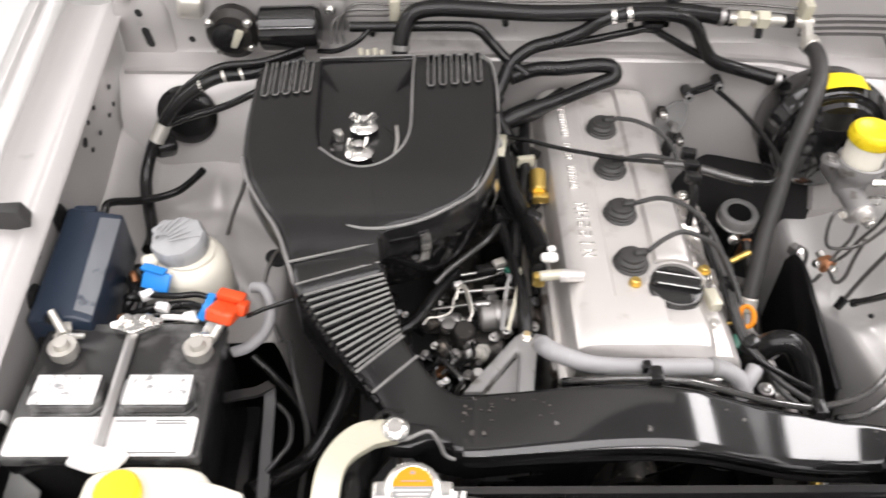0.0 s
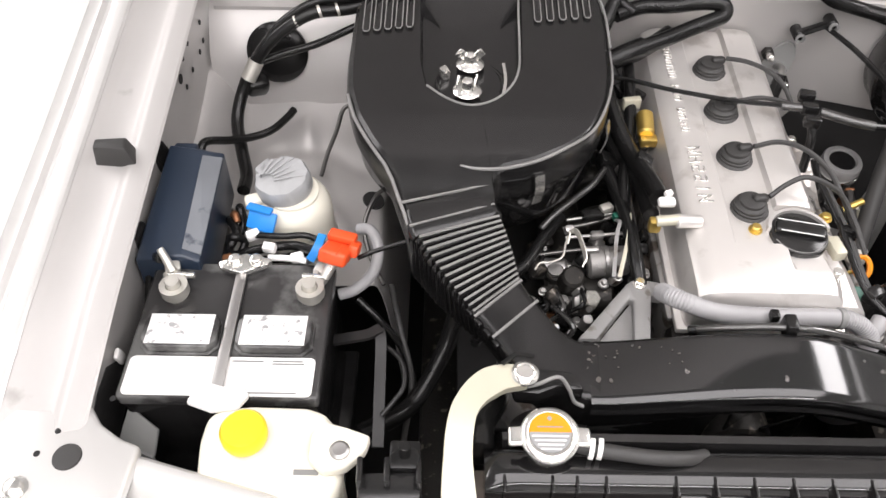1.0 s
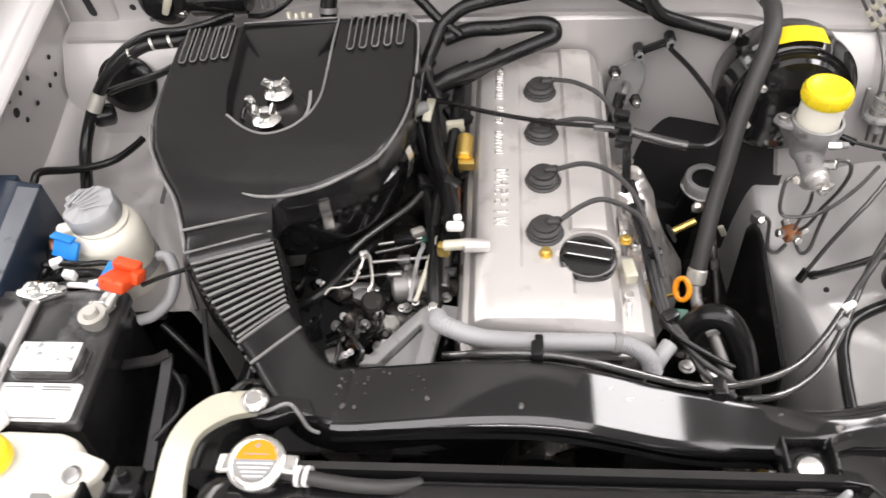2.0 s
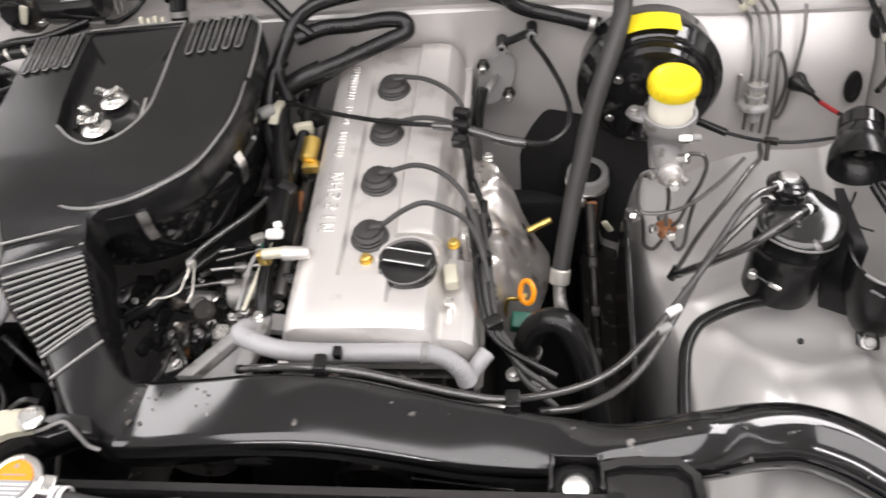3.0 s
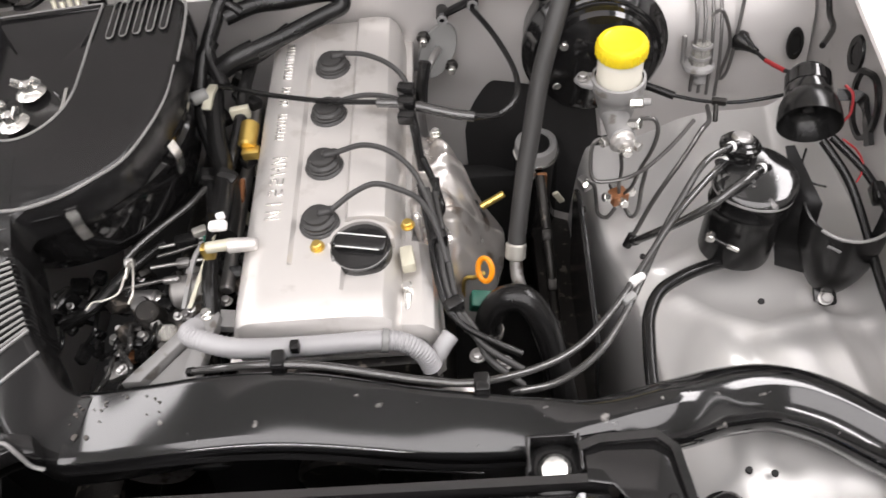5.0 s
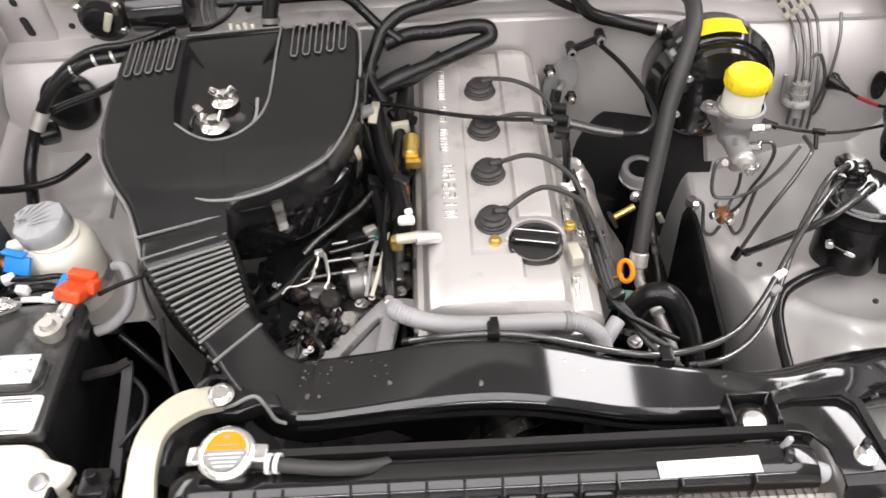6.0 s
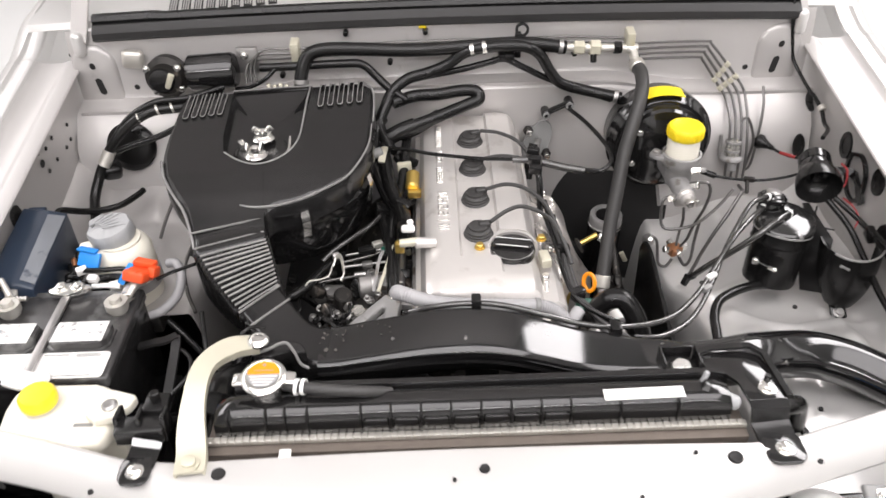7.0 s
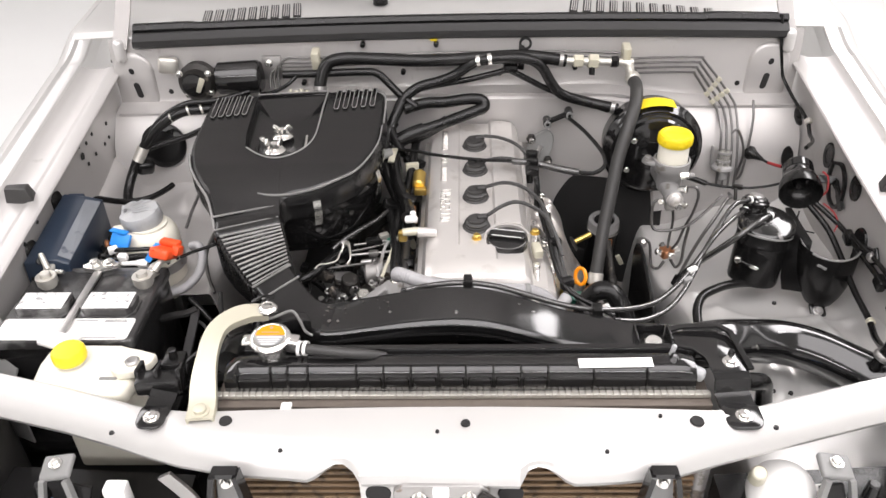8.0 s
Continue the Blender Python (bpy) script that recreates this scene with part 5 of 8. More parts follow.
def radiator_brackets():
    t = thing("radiator_bracket", (0.36, 0.30, 0.93), "glossy black pressed radiator bracket with bolts", "bracket", "radiator brackets")
    out = [(0.292, 0.350), (0.292, 0.378), (0.305, 0.384), (0.356, 0.386), (0.369, 0.374), (0.378, 0.302), (0.330, 0.300), (0.326, 0.330), (0.314, 0.346)]
    part("plate", prism(out, 0.962, 0.967, 0.0018), BLACK_GLOSS, t)
    part("raised_rim", strap([(0.288, 0.381, 0.970), (0.307, 0.387, 0.971), (0.357, 0.388, 0.972), (0.371, 0.375, 0.971), (0.380, 0.304, 0.968)], 0.004, 0.008, side=(0, 0, 1), straight=True), BLACK_GLOSS, t)
    part("front_drop", strap([(0.354, 0.304, 0.964), (0.354, 0.292, 0.962), (0.354, 0.286, 0.945), (0.356, 0.276, 0.940), (0.357, 0.254, 0.939)], 0.046, 0.004, side=(1, 0, 0), straight=True), BLACK_SATIN, t)
    part("foot", prism([(0.359 + a, 0.250 + b) for a, b in rounded(0.048, 0.046, 0.014, 6)], 0.9362, 0.9416, 0.0015), BLACK_GLOSS, t)
    bolt(t, (0.359, 0.246, 0.9415), 0.0075)
    bolt(t, (0.357, 0.318, 0.967), 0.0075)
    part("pin", cyl((0.359, 0.327, 0.967), (0.359, 0.327, 0.981), 0.004, bevel=0.001), RUBBER, t)
    part("mount_cup", lathe([(0.024, 0), (0.026, 0.003), (0.026, 0.018), (0.022, 0.021), (0.016, 0.021), (0.016, 0.006), (0, 0.006)], (0.266, 0.366, 0.938), seg=28), RUBBER, t)
    for s in (-1, 1):
        part("mount_wall", block((0.266 + s * 0.023 - 0.0015, 0.360, 0.945), (0.266 + s * 0.023 + 0.0015, 0.394, 0.972), 0.001), BLACK_SATIN, t)
    part("mount_back", block((0.246, 0.392, 0.945), (0.286, 0.395, 0.970), 0.001), BLACK_SATIN, t)
    b = lathe([(0, 0), (0.0145, 0), (0.0145, 0.004), (0.011, 0.008), (0.0055, 0.009), (0, 0.009)], (0.266, 0.366, 0.956), (-0.1, -0.25, 1), seg=28)
    part("washer_bolt", b, CHROME, t, "large bright washer-headed bolt")
    t = thing("radiator_bracket", (-0.42, 0.29, 0.93), "black stamped radiator bracket on a bolted foot", "bracket", "radiator brackets")
    part("foot_plate", prism([(-0.403 + a, 0.249 + b) for a, b in rounded(0.038, 0.044, 0.014, 6)], 0.9392, 0.9436, 0.0015), BLACK_GLOSS, t)
    part("foot", strap([(-0.401, 0.252, 0.9405), (-0.400, 0.262, 0.941), (-0.398, 0.280, 0.943), (-0.396, 0.287, 0.950)], 0.036, 0.004, side=(1, 0.05, 0), straight=True), BLACK_GLOSS, t)
    part("cross_plate", box((0.060, 0.028, 0.024), pose(-0.408, 0.303, 0.950, 0, 0, 3), 0.004), BLACK_SATIN, t)
    for x in (-0.436, -0.410, -0.380):
        part("upright", box((0.006, 0.030, 0.036), pose(x, 0.312, 0.952, -12, 0, 3), 0.002), BLACK_SATIN, t)
    part("top_pad", box((0.03, 0.03, 0.012), pose(-0.394, 0.332, 0.962), 0.003), RUBBER, t)
    part("pin", cyl((-0.394, 0.332, 0.966), (-0.394, 0.334, 0.982), 0.006, bevel=0.001), RUBBER, t)
    bolt(t, (-0.402, 0.245, 0.9435), 0.0075)
    t = thing("duct_stay", (-0.345, 0.25, 0.94), "cream zinc-plated stay bolted across to the intake duct", "bracket")
    main = [(-0.336, 0.236, 0.949), (-0.338, 0.260, 0.951), (-0.341, 0.278, 0.957), (-0.343, 0.300, 0.969), (-0.3435, 0.325, 0.979), (-0.342, 0.348, 0.987), (-0.337, 0.370, 0.991), (-0.324, 0.390, 0.991), (-0.304, 0.405, 0.989), (-0.276, 0.411, 0.986)]
    run = frames_along(spline(main, 5))
    half = [lerp_table([(0, 0.0175), (0.25, 0.0165), (0.45, 0.0130), (0.70, 0.0125), (0.85, 0.0145), (1.0, 0.0110)], k / (len(run) - 1)) for k in range(len(run))]
    part("stay", loft([[p - sd * w - up * 0.002, p + sd * w - up * 0.002, p + sd * w + up * 0.002, p - sd * w + up * 0.002] for (p, tg, sd, up), w in zip(run, half)]), CREAM, t)
    for s in (-1, 1):
        line = [p + sd * s * (w - 0.001) - up * 0.004 for (p, tg, sd, up), w in zip(run, half)]
        part("stay_flange", strap(line, 0.003, 0.011, straight=True), CREAM, t)
    bolt(t, (-0.337, 0.247, 0.952), 0.0085, mat=CREAM)
    b = lathe([(0, 0), (0.0140, 0), (0.0145, 0.003), (0.0115, 0.007), (0.009, 0.008), (0.008, 0.0065), (0, 0.0065)], (-0.277, 0.411, 0.987), seg=28)
    part("washer_bolt", b, CHROME, t, "bright washer-headed bolt")
    part("wire_clip", strap([(-0.30, 0.418, 0.995), (-0.285, 0.426, 1.0), (-0.268, 0.424, 1.0)], 0.004, 0.003), RUBBER, t)
    t = thing("radiator_side_hose", (-0.32, 0.36, 0.93), "black moulded hose under the stay", "hose")
    part("tube", tube([(-0.325, 0.345, 0.945), (-0.325, 0.38, 0.94), (-0.31, 0.42, 0.915), (-0.30, 0.46, 0.87)], 0.020, 14), RUBBER, t)
    t = thing("lower_grommet", (0.45, 0.34, 0.88), "black rubber elbow grommet in the panel", "grommet")
    part("elbow", tube([(0.385, 0.325, 0.925), (0.405, 0.335, 0.915), (0.425, 0.350, 0.895), (0.440, 0.365, 0.84)], 0.0125, 14), RUBBER, t)
    part("flange", lathe([(0.016, 0), (0.028, 0), (0.026, 0.006), (0.016, 0.008)], (0.442, 0.368, 0.812), seg=24), RUBBER, t)


radiator_brackets()


# ---- washer tank, reservoir, relay box ----
def washer_tank():
    t = thing("washer_tank", (-0.54, 0.35, 0.75), "milky plastic washer tank with a bright yellow cap", "fluid tank")
    out = [(-0.600, 0.312), (-0.606, 0.36), (-0.604, 0.388), (-0.592, 0.400), (-0.56, 0.404), (-0.50, 0.403), (-0.480, 0.396), (-0.468, 0.380), (-0.458, 0.35), (-0.456, 0.318), (-0.466, 0.300), (-0.50, 0.296), (-0.56, 0.302)]
    part("tank_body", prism(out, 0.905, 0.933, 0.010, 3), MILK, t)
    part("tank_lower", prism([(-0.598, 0.352), (-0.598, 0.394), (-0.56, 0.399), (-0.50, 0.398), (-0.470, 0.378), (-0.464, 0.352)], 0.72, 0.908, 0.006, 2), MILK, t)
    part("mount_ear", prism([(-0.490, 0.362), (-0.478, 0.376), (-0.455, 0.370), (-0.430, 0.361), (-0.434, 0.345), (-0.452, 0.326), (-0.475, 0.322), (-0.49, 0.335)], 0.934, 0.950, 0.004, 3), MILK, t)
    part("ear_screw", lathe([(0, 0), (0.010, 0), (0.010, 0.003), (0.007, 0.005), (0, 0.004)], (-0.459, 0.343, 0.950)), STEEL, t)
    part("filler_neck", lathe([(0.017, 0.930), (0.017, 0.946), (0.0, 0.946)], (-0.557, 0.362, 0)), MILK, t)
    part("cap", lathe([(0.0225, 0.940), (0.0235, 0.943), (0.0235, 0.954), (0.0205, 0.958), (0.0, 0.9595)], (-0.557, 0.362, 0), seg=32), YELLOW, t, "bright yellow push-on cap")
    part("mark_bar", block((-0.505, 0.325, 0.933), (-0.480, 0.331, 0.9335), 0), GREY, t)
    b = thing("front_baffle", (-0.68, 0.40, 0.7), "dark grey sheet behind the headlamp", "panel")
    quad = [Vector(p) for p in ((-0.714, 0.392, 0.870), (-0.706, 0.423, 0.890), (-0.667, 0.395, 0.890), (-0.671, 0.374, 0.870))]
    part("sheet", solid(loft([[quad[0], quad[1]], [quad[3], quad[2]]], closed=False), 0.003), GREY, b)
    part("sheet_fold", solid(loft([[quad[0], quad[3]], [quad[0] + Vector((0.004, -0.006, -0.11)), quad[3] + Vector((0.004, -0.006, -0.11))]], closed=False), 0.003), GREY, b)


washer_tank()


def steering_reservoir():
    t = thing("fluid_reservoir", (-0.565, 0.715, 0.80), "milky power-steering reservoir with a taped pale grey cap", "fluid reservoir")
    c = (-0.557, 0.706, 0)
    part("bottle", lathe([(0, 0.80), (0.040, 0.80), (0.047, 0.82), (0.049, 0.90), (0.048, 0.925), (0.042, 0.938), (0.034, 0.943), (0.034, 0.947), (0, 0.947)], c, seg=36), MILK, t)
    b = lathe([(0.034, -0.004), (0.036, 0.0), (0.0355, 0.016), (0.033, 0.021), (0.020, 0.0235), (0.0, 0.024)], (-0.566, 0.712, 0.949), (-0.12, -0.06, 1), seg=40)
    for v in b.verts:
        a = math.atan2(v.co.y - 0.712, v.co.x + 0.566)
        if v.co.z > 0.955:
            v.co += Vector((math.cos(a), math.sin(a), 0.4)) * 0.0012 * math.sin(a * 9 + 0.7 * math.sin(a * 4))
    part("cap", b, PALE, t, "pale grey cap wrapped in crumpled tape")
    for k in range(7):
        a = radians(150 - 26 * k)
        p, q = Vector((-0.596, 0.690, 0.976)), Vector((-0.566 + 0.030 * math.cos(a), 0.712 + 0.030 * math.sin(a), 0.9735))
        part("tape_fold", strap([p.lerp(q, 0.35), p.lerp(q, 0.7) + Vector((0, 0, 0.001)), q], 0.003, 0.0010, side=(0, 1, 0)), PALE, t)
    part("tape_end", prism([(-0.604, 0.722), (-0.590, 0.742), (-0.584, 0.735), (-0.594, 0.706)], 0.962, 0.972, 0.002), PALE, t)
    part("side_spout", box((0.026, 0.020, 0.018), pose(-0.604, 0.695, 0.938, 0, 0, 20), 0.006, 3), MILK, t)
    tag = part("blue_tag", box((0.036, 0.007, 0.026), pose(-0.588, 0.656, 0.944, -38, 6, -16), 0.002), BLUE, t, "bright blue plastic tag")
    part("tag_fold", box((0.032, 0.012, 0.004), pose(-0.590, 0.664, 0.957, -10, 4, -16), 0.001), BLUE, tag)
    part("strap_band", lathe([(0.049, 0.86), (0.0515, 0.86), (0.0515, 0.878), (0.049, 0.878)], c, seg=36), STEEL, t)
    part("foot_bracket", block((-0.60, 0.68, 0.76), (-0.52, 0.74, 0.802), 0.004), STEEL, t)


steering_reservoir()


def relay_box():
    t = thing("relay_box", (-0.69, 0.69, 0.88), "dark blue-black relay box with dust patches", "relay box")
    back = [(-0.722, 0.756, 0.890), (-0.717, 0.753, 0.982), (-0.672, 0.745, 0.980), (-0.648, 0.752, 0.970), (-0.652, 0.760, 0.885)]
    front = [(-0.731, 0.586, 0.850), (-0.728, 0.587, 0.946), (-0.674, 0.592, 0.950), (-0.651, 0.588, 0.943), (-0.656, 0.584, 0.850)]
    b = loft([[Vector(p) for p in front], [Vector(p) for p in back]])
    bmesh.ops.bevel(b, geom=b.edges[:], offset=0.003, segments=3, profile=0.5, affect="EDGES")
    part("cover", b, NAVY, t)
    # The bevel's bright reflection is painted as a paler strip.
    strip = [Vector(p) for p in (back[2], back[3], front[3], front[2])]
    inner = [strip[0].lerp(strip[3], 0.03), strip[1].lerp(strip[2], 0.03), strip[2].lerp(strip[1], 0.03), strip[3].lerp(strip[0], 0.03)]
    part("sheen_strip", loft([[v.lerp(sum(inner, Vector()) / 4, 0.06) + Vector((0, 0, d)) for v in inner] for d in (-0.001, 0.0012)]), BEVEL_SHEEN, t, "bevel of the cover, painted pale for its sheen")
    part("base", block((-0.728, 0.590, 0.82), (-0.658, 0.758, 0.868), 0.004), BLACK_SATIN, t)
    part("cover_lug", block((-0.714, 0.752, 0.955), (-0.684, 0.764, 0.976), 0.003), NAVY, t)
    for y, z, k in ((0.745, 0.965, 0.030), (0.625, 0.938, 0.032)):
        part("mount_ear", prism([(-0.5 * k, -k * 0.8), (0.5 * k, -0.6 * k), (0.4 * k, 0.7 * k), (-0.5 * k, 0.9 * k)], -0.005, 0.005, 0.003, m=pose(-0.727, y, z, 70, 0, 75)), RUBBER, t)
    return t


relay_box()


def red_terminal():
    t = thing("terminal_cover", (-0.485, 0.585, 0.95), "red-orange plastic positive terminal cover", "terminal cover")
    part("cover", box((0.034, 0.040, 0.018), pose(-0.486, 0.586, 0.966, -28, 6, -14), 0.005, 3), RED, t)
    part("hinge_flap", box((0.034, 0.016, 0.010), pose(-0.480, 0.606, 0.972, -10, 4, -14), 0.003), RED, t)
    part("side_wing", box((0.012, 0.020, 0.016), pose(-0.465, 0.592, 0.966, -28, 6, -14), 0.003), RED, t)
    for dx in (-0.008, 0.006):
        part("rib", box((0.003, 0.026, 0.003), pose(-0.487 + dx, 0.582, 0.976, -28, 6, -14), 0.001), RED, t)
    w = thing("battery_wiring", (-0.57, 0.63, 0.90), "tangle of dark battery cables with white connectors", "cable bundle")
    part("cable", tube([(-0.650, 0.712, 0.885), (-0.640, 0.690, 0.905), (-0.628, 0.668, 0.908), (-0.635, 0.648, 0.900), (-0.625, 0.632, 0.905), (-0.59, 0.628, 0.922), (-0.55, 0.630, 0.928), (-0.520, 0.612, 0.940), (-0.503, 0.598, 0.953)], 0.006), RUBBER, w)
    part("cable", tube([(-0.645, 0.675, 0.88), (-0.632, 0.658, 0.91), (-0.618, 0.660, 0.90), (-0.622, 0.640, 0.89), (-0.60, 0.620, 0.91), (-0.555, 0.618, 0.918), (-0.515, 0.628, 0.928), (-0.49, 0.618, 0.945)], 0.0055), RUBBER, w)
    part("cable", tube([(-0.640, 0.730, 0.87), (-0.630, 0.706, 0.915), (-0.625, 0.690, 0.900), (-0.632, 0.672, 0.888)], 0.006), RUBBER, w)
    part("cable", tube([(-0.60, 0.640, 0.935), (-0.56, 0.636, 0.938), (-0.53, 0.640, 0.935), (-0.50, 0.632, 0.92)], 0.004), RUBBER, w)
    part("white_lead", tube([(-0.575, 0.612, 0.925), (-0.55, 0.607, 0.930), (-0.527, 0.603, 0.930)], 0.004), WHITE, w)
    part("blue_lead", strap([(-0.520, 0.592, 0.945), (-0.511, 0.60, 0.958), (-0.506, 0.618, 0.962)], 0.010, 0.003, side=(1, 0, 0)), BLUE, w)
    for x, y, z, a in ((-0.598, 0.640, 0.935, 30), (-0.575, 0.622, 0.932, -10), (-0.54, 0.612, 0.926, 20)):
        part("connector", box((0.016, 0.011, 0.012), pose(x, y, z, 10, 0, a), 0.002), WHITE, w, "white plastic connector")
    part("red_joint", box((0.014, 0.012, 0.010), pose(-0.632, 0.626, 0.905, 0, 0, 20), 0.003), COPPER, w)
    part("red_joint", tube([(-0.640, 0.702, 0.905), (-0.634, 0.694, 0.915), (-0.630, 0.684, 0.910)], 0.0045), COPPER, w)
    for x, y in ((-0.52, 0.64), (-0.508, 0.653), (-0.53, 0.655)):
        part("lead_end", tube([(x, y, 0.91), (x + 0.01, y - 0.012, 0.925), (x + 0.022, y - 0.02, 0.92)], 0.003), WHITE if x < -0.525 else RUBBER, w)
    hose("drain_hose", [(-0.468, 0.658, 0.930), (-0.452, 0.650, 0.935), (-0.442, 0.630, 0.925), (-0.448, 0.608, 0.905), (-0.470, 0.594, 0.888), (-0.490, 0.590, 0.882)], 0.0075, GREY_HOSE, "short curved grey rubber hose by the battery")
    hose("thin_stay_rod", [(-0.462, 0.588, 0.955), (-0.44, 0.594, 0.962), (-0.405, 0.602, 0.970)], 0.0028, RUBBER, "thin dark rod to the air cleaner neck", "rod", 8)
    hose("battery_lead", [(-0.50, 0.565, 0.945), (-0.49, 0.578, 0.955), (-0.483, 0.59, 0.95)], 0.006, LEAD, "short oxidised battery lead", "cable")
    hose("ground_lead", [(-0.695, 0.585, 0.952), (-0.715, 0.60, 0.93), (-0.722, 0.56, 0.88), (-0.725, 0.50, 0.85), (-0.728, 0.43, 0.83)], 0.006, RUBBER, "black earth cable running down the wing panel", "cable")
    hose("lower_cable", [(-0.47, 0.60, 0.86), (-0.44, 0.58, 0.84), (-0.41, 0.56, 0.80), (-0.39, 0.52, 0.74)], 0.005, RUBBER, "dark cable beside the battery tray", "cable")
    hose("lower_cable", [(-0.43, 0.64, 0.84), (-0.415, 0.58, 0.82), (-0.40, 0.53, 0.78), (-0.41, 0.47, 0.72)], 0.004, RUBBER_GREY, "dark cable beside the battery tray", "cable")
    hose("lower_pipe", [(-0.46, 0.44, 0.80), (-0.40, 0.50, 0.77), (-0.36, 0.56, 0.80), (-0.34, 0.60, 0.85)], 0.012, RUBBER, "black hose below the bellows")


red_terminal()


# ---- harnesses and pipes on the wing and bulkhead ----
def harness():
    t = thing("wing_harness", (-0.66, 0.9, 0.9), "taped black wiring harness looping down the wing panel", "wiring harness")
    main = [(-0.43, 1.03, 1.035), (-0.50, 1.000, 1.030), (-0.560, 0.982, 1.030), (-0.615, 0.966, 0.998), (-0.648, 0.953, 0.958), (-0.668, 0.935, 0.920), (-0.674, 0.905, 0.893), (-0.662, 0.860, 0.876), (-0.650, 0.820, 0.866), (-0.648, 0.785, 0.868)]
    part("main_branch", tube(main, 0.0095, 12), RUBBER, t)
    part("side_branch", tube([(-0.45, 1.02, 1.010), (-0.50, 0.995, 1.000), (-0.555, 0.985, 0.978), (-0.61, 0.975, 0.965), (-0.65, 0.962, 0.955)], 0.006), RUBBER, t)
    part("upper_branch", tube([(-0.43, 1.035, 1.05), (-0.49, 1.005, 1.045), (-0.55, 0.99, 1.045), (-0.60, 0.975, 1.02), (-0.635, 0.962, 0.98)], 0.006), RUBBER, t)
    part("tape_wrap", tube([(-0.642, 0.957, 0.966), (-0.650, 0.950, 0.952), (-0.656, 0.945, 0.942)], 0.0115, 12), LEAD, t, "silver tape wrap")
    part("knot", box((0.035, 0.03, 0.03), pose(-0.648, 0.955, 0.925, 20, 10, 30), 0.009, 3), RUBBER, t)
    for x, y, z in ((-0.545, 0.985, 1.033), (-0.58, 0.977, 1.022), (-0.52, 0.993, 1.032)):
        part("marking_tape", lathe([(0.0096, -0.002), (0.0101, -0.002), (0.0101, 0.002), (0.0096, 0.002)], (x, y, z), (1, 0.3, 0.2), 12), LEAD, t)
    g = thing("bulkhead_grommet", (-0.628, 1.01, 0.945), "large round black rubber bulkhead grommet", "grommet")
    part("disc", lathe([(0, 0.006), (0.030, 0.007), (0.042, 0.005), (0.047, 0.0), (0.047, -0.006), (0, -0.006)], (-0.622, 1.008, 0.945), (0, -1, 0.35), 36), RUBBER, g)
    hose("clip_cable", [(-0.700, 0.800, 0.925), (-0.695, 0.818, 0.930), (-0.672, 0.850, 0.905), (-0.645, 0.872, 0.893), (-0.620, 0.892, 0.890), (-0.602, 0.925, 0.888), (-0.595, 0.942, 0.888)], 0.006, RUBBER, "short black cable clipped to the panel", "cable")
    hose("thin_pipe", [(-0.498, 0.905, 0.93), (-0.512, 0.898, 0.925), (-0.522, 0.880, 0.90), (-0.535, 0.860, 0.875), (-0.545, 0.835, 0.85)], 0.0032, PIPE, "thin steel pipe beside the air cleaner", "pipe", 8)
    hose("thin_pipe", [(-0.43, 0.74, 0.93), (-0.455, 0.745, 0.90), (-0.47, 0.72, 0.87), (-0.46, 0.68, 0.85), (-0.44, 0.64, 0.84)], 0.0032, PIPE, "thin steel pipe beside the air cleaner", "pipe", 8)
    hose("washer_tube", [(0.640, 1.110, 1.165), (0.645, 1.098, 1.118), (0.655, 1.10, 1.075), (0.664, 1.098, 1.04), (0.675, 1.065, 1.015), (0.684, 1.028, 0.998)], 0.0035, RUBBER, "thin black cable dropping from the cowl", "cable", 8)
    t = thing("wing_wiring", (0.68, 0.9, 0.95), "black wiring with a pale joint on the wing panel", "wiring harness")
    part("lead", tube([(0.686, 1.028, 0.998), (0.690, 0.99, 0.985), (0.688, 0.965, 0.972), (0.680, 0.93, 0.975), (0.65, 0.885, 0.985)], 0.0040), RUBBER, t)
    part("joint", cyl((0.690, 0.995, 0.990), (0.691, 0.985, 0.985), 0.0075, bevel=0.001), LEAD, t)
    part("lead", tube([(0.64, 0.79, 0.915), (0.660, 0.745, 0.895), (0.668, 0.70, 0.875), (0.670, 0.62, 0.850), (0.667, 0.55, 0.845), (0.655, 0.50, 0.85), (0.635, 0.44, 0.88), (0.622, 0.415, 0.91)], 0.0055), RUBBER, t)
    part("lead", tube([(0.65, 0.79, 0.92), (0.682, 0.74, 0.90), (0.688, 0.66, 0.895), (0.689, 0.59, 0.895), (0.688, 0.52, 0.91), (0.686, 0.46, 0.91), (0.68, 0.41, 0.905)], 0.005), RUBBER, t)
    part("lead", tube([(0.682, 0.70, 0.91), (0.688, 0.60, 0.915), (0.686, 0.53, 0.915), (0.682, 0.48, 0.90)], 0.004), RUBBER, t)
    for y, z in ((0.715, 0.895), (0.585, 0.893), (0.515, 0.912)):
        part("wiring_clip", box((0.014, 0.026, 0.022), pose(0.686, y, z, 15, 0, 0), 0.004), RUBBER, t)
    part("yellow_sleeve", tube([(0.686, 0.475, 0.912), (0.685, 0.455, 0.912), (0.684, 0.435, 0.91)], 0.0055), CREAM, t)
    part("pale_band", cyl((0.668, 0.548, 0.8452), (0.6665, 0.538, 0.8452), 0.007, bevel=0.001), CREAM, t)
    part("red_lead", tube([(0.655, 0.775, 0.93), (0.672, 0.765, 0.918), (0.678, 0.75, 0.905), (0.668, 0.735, 0.895)], 0.0013), REDWIRE, t)


harness()


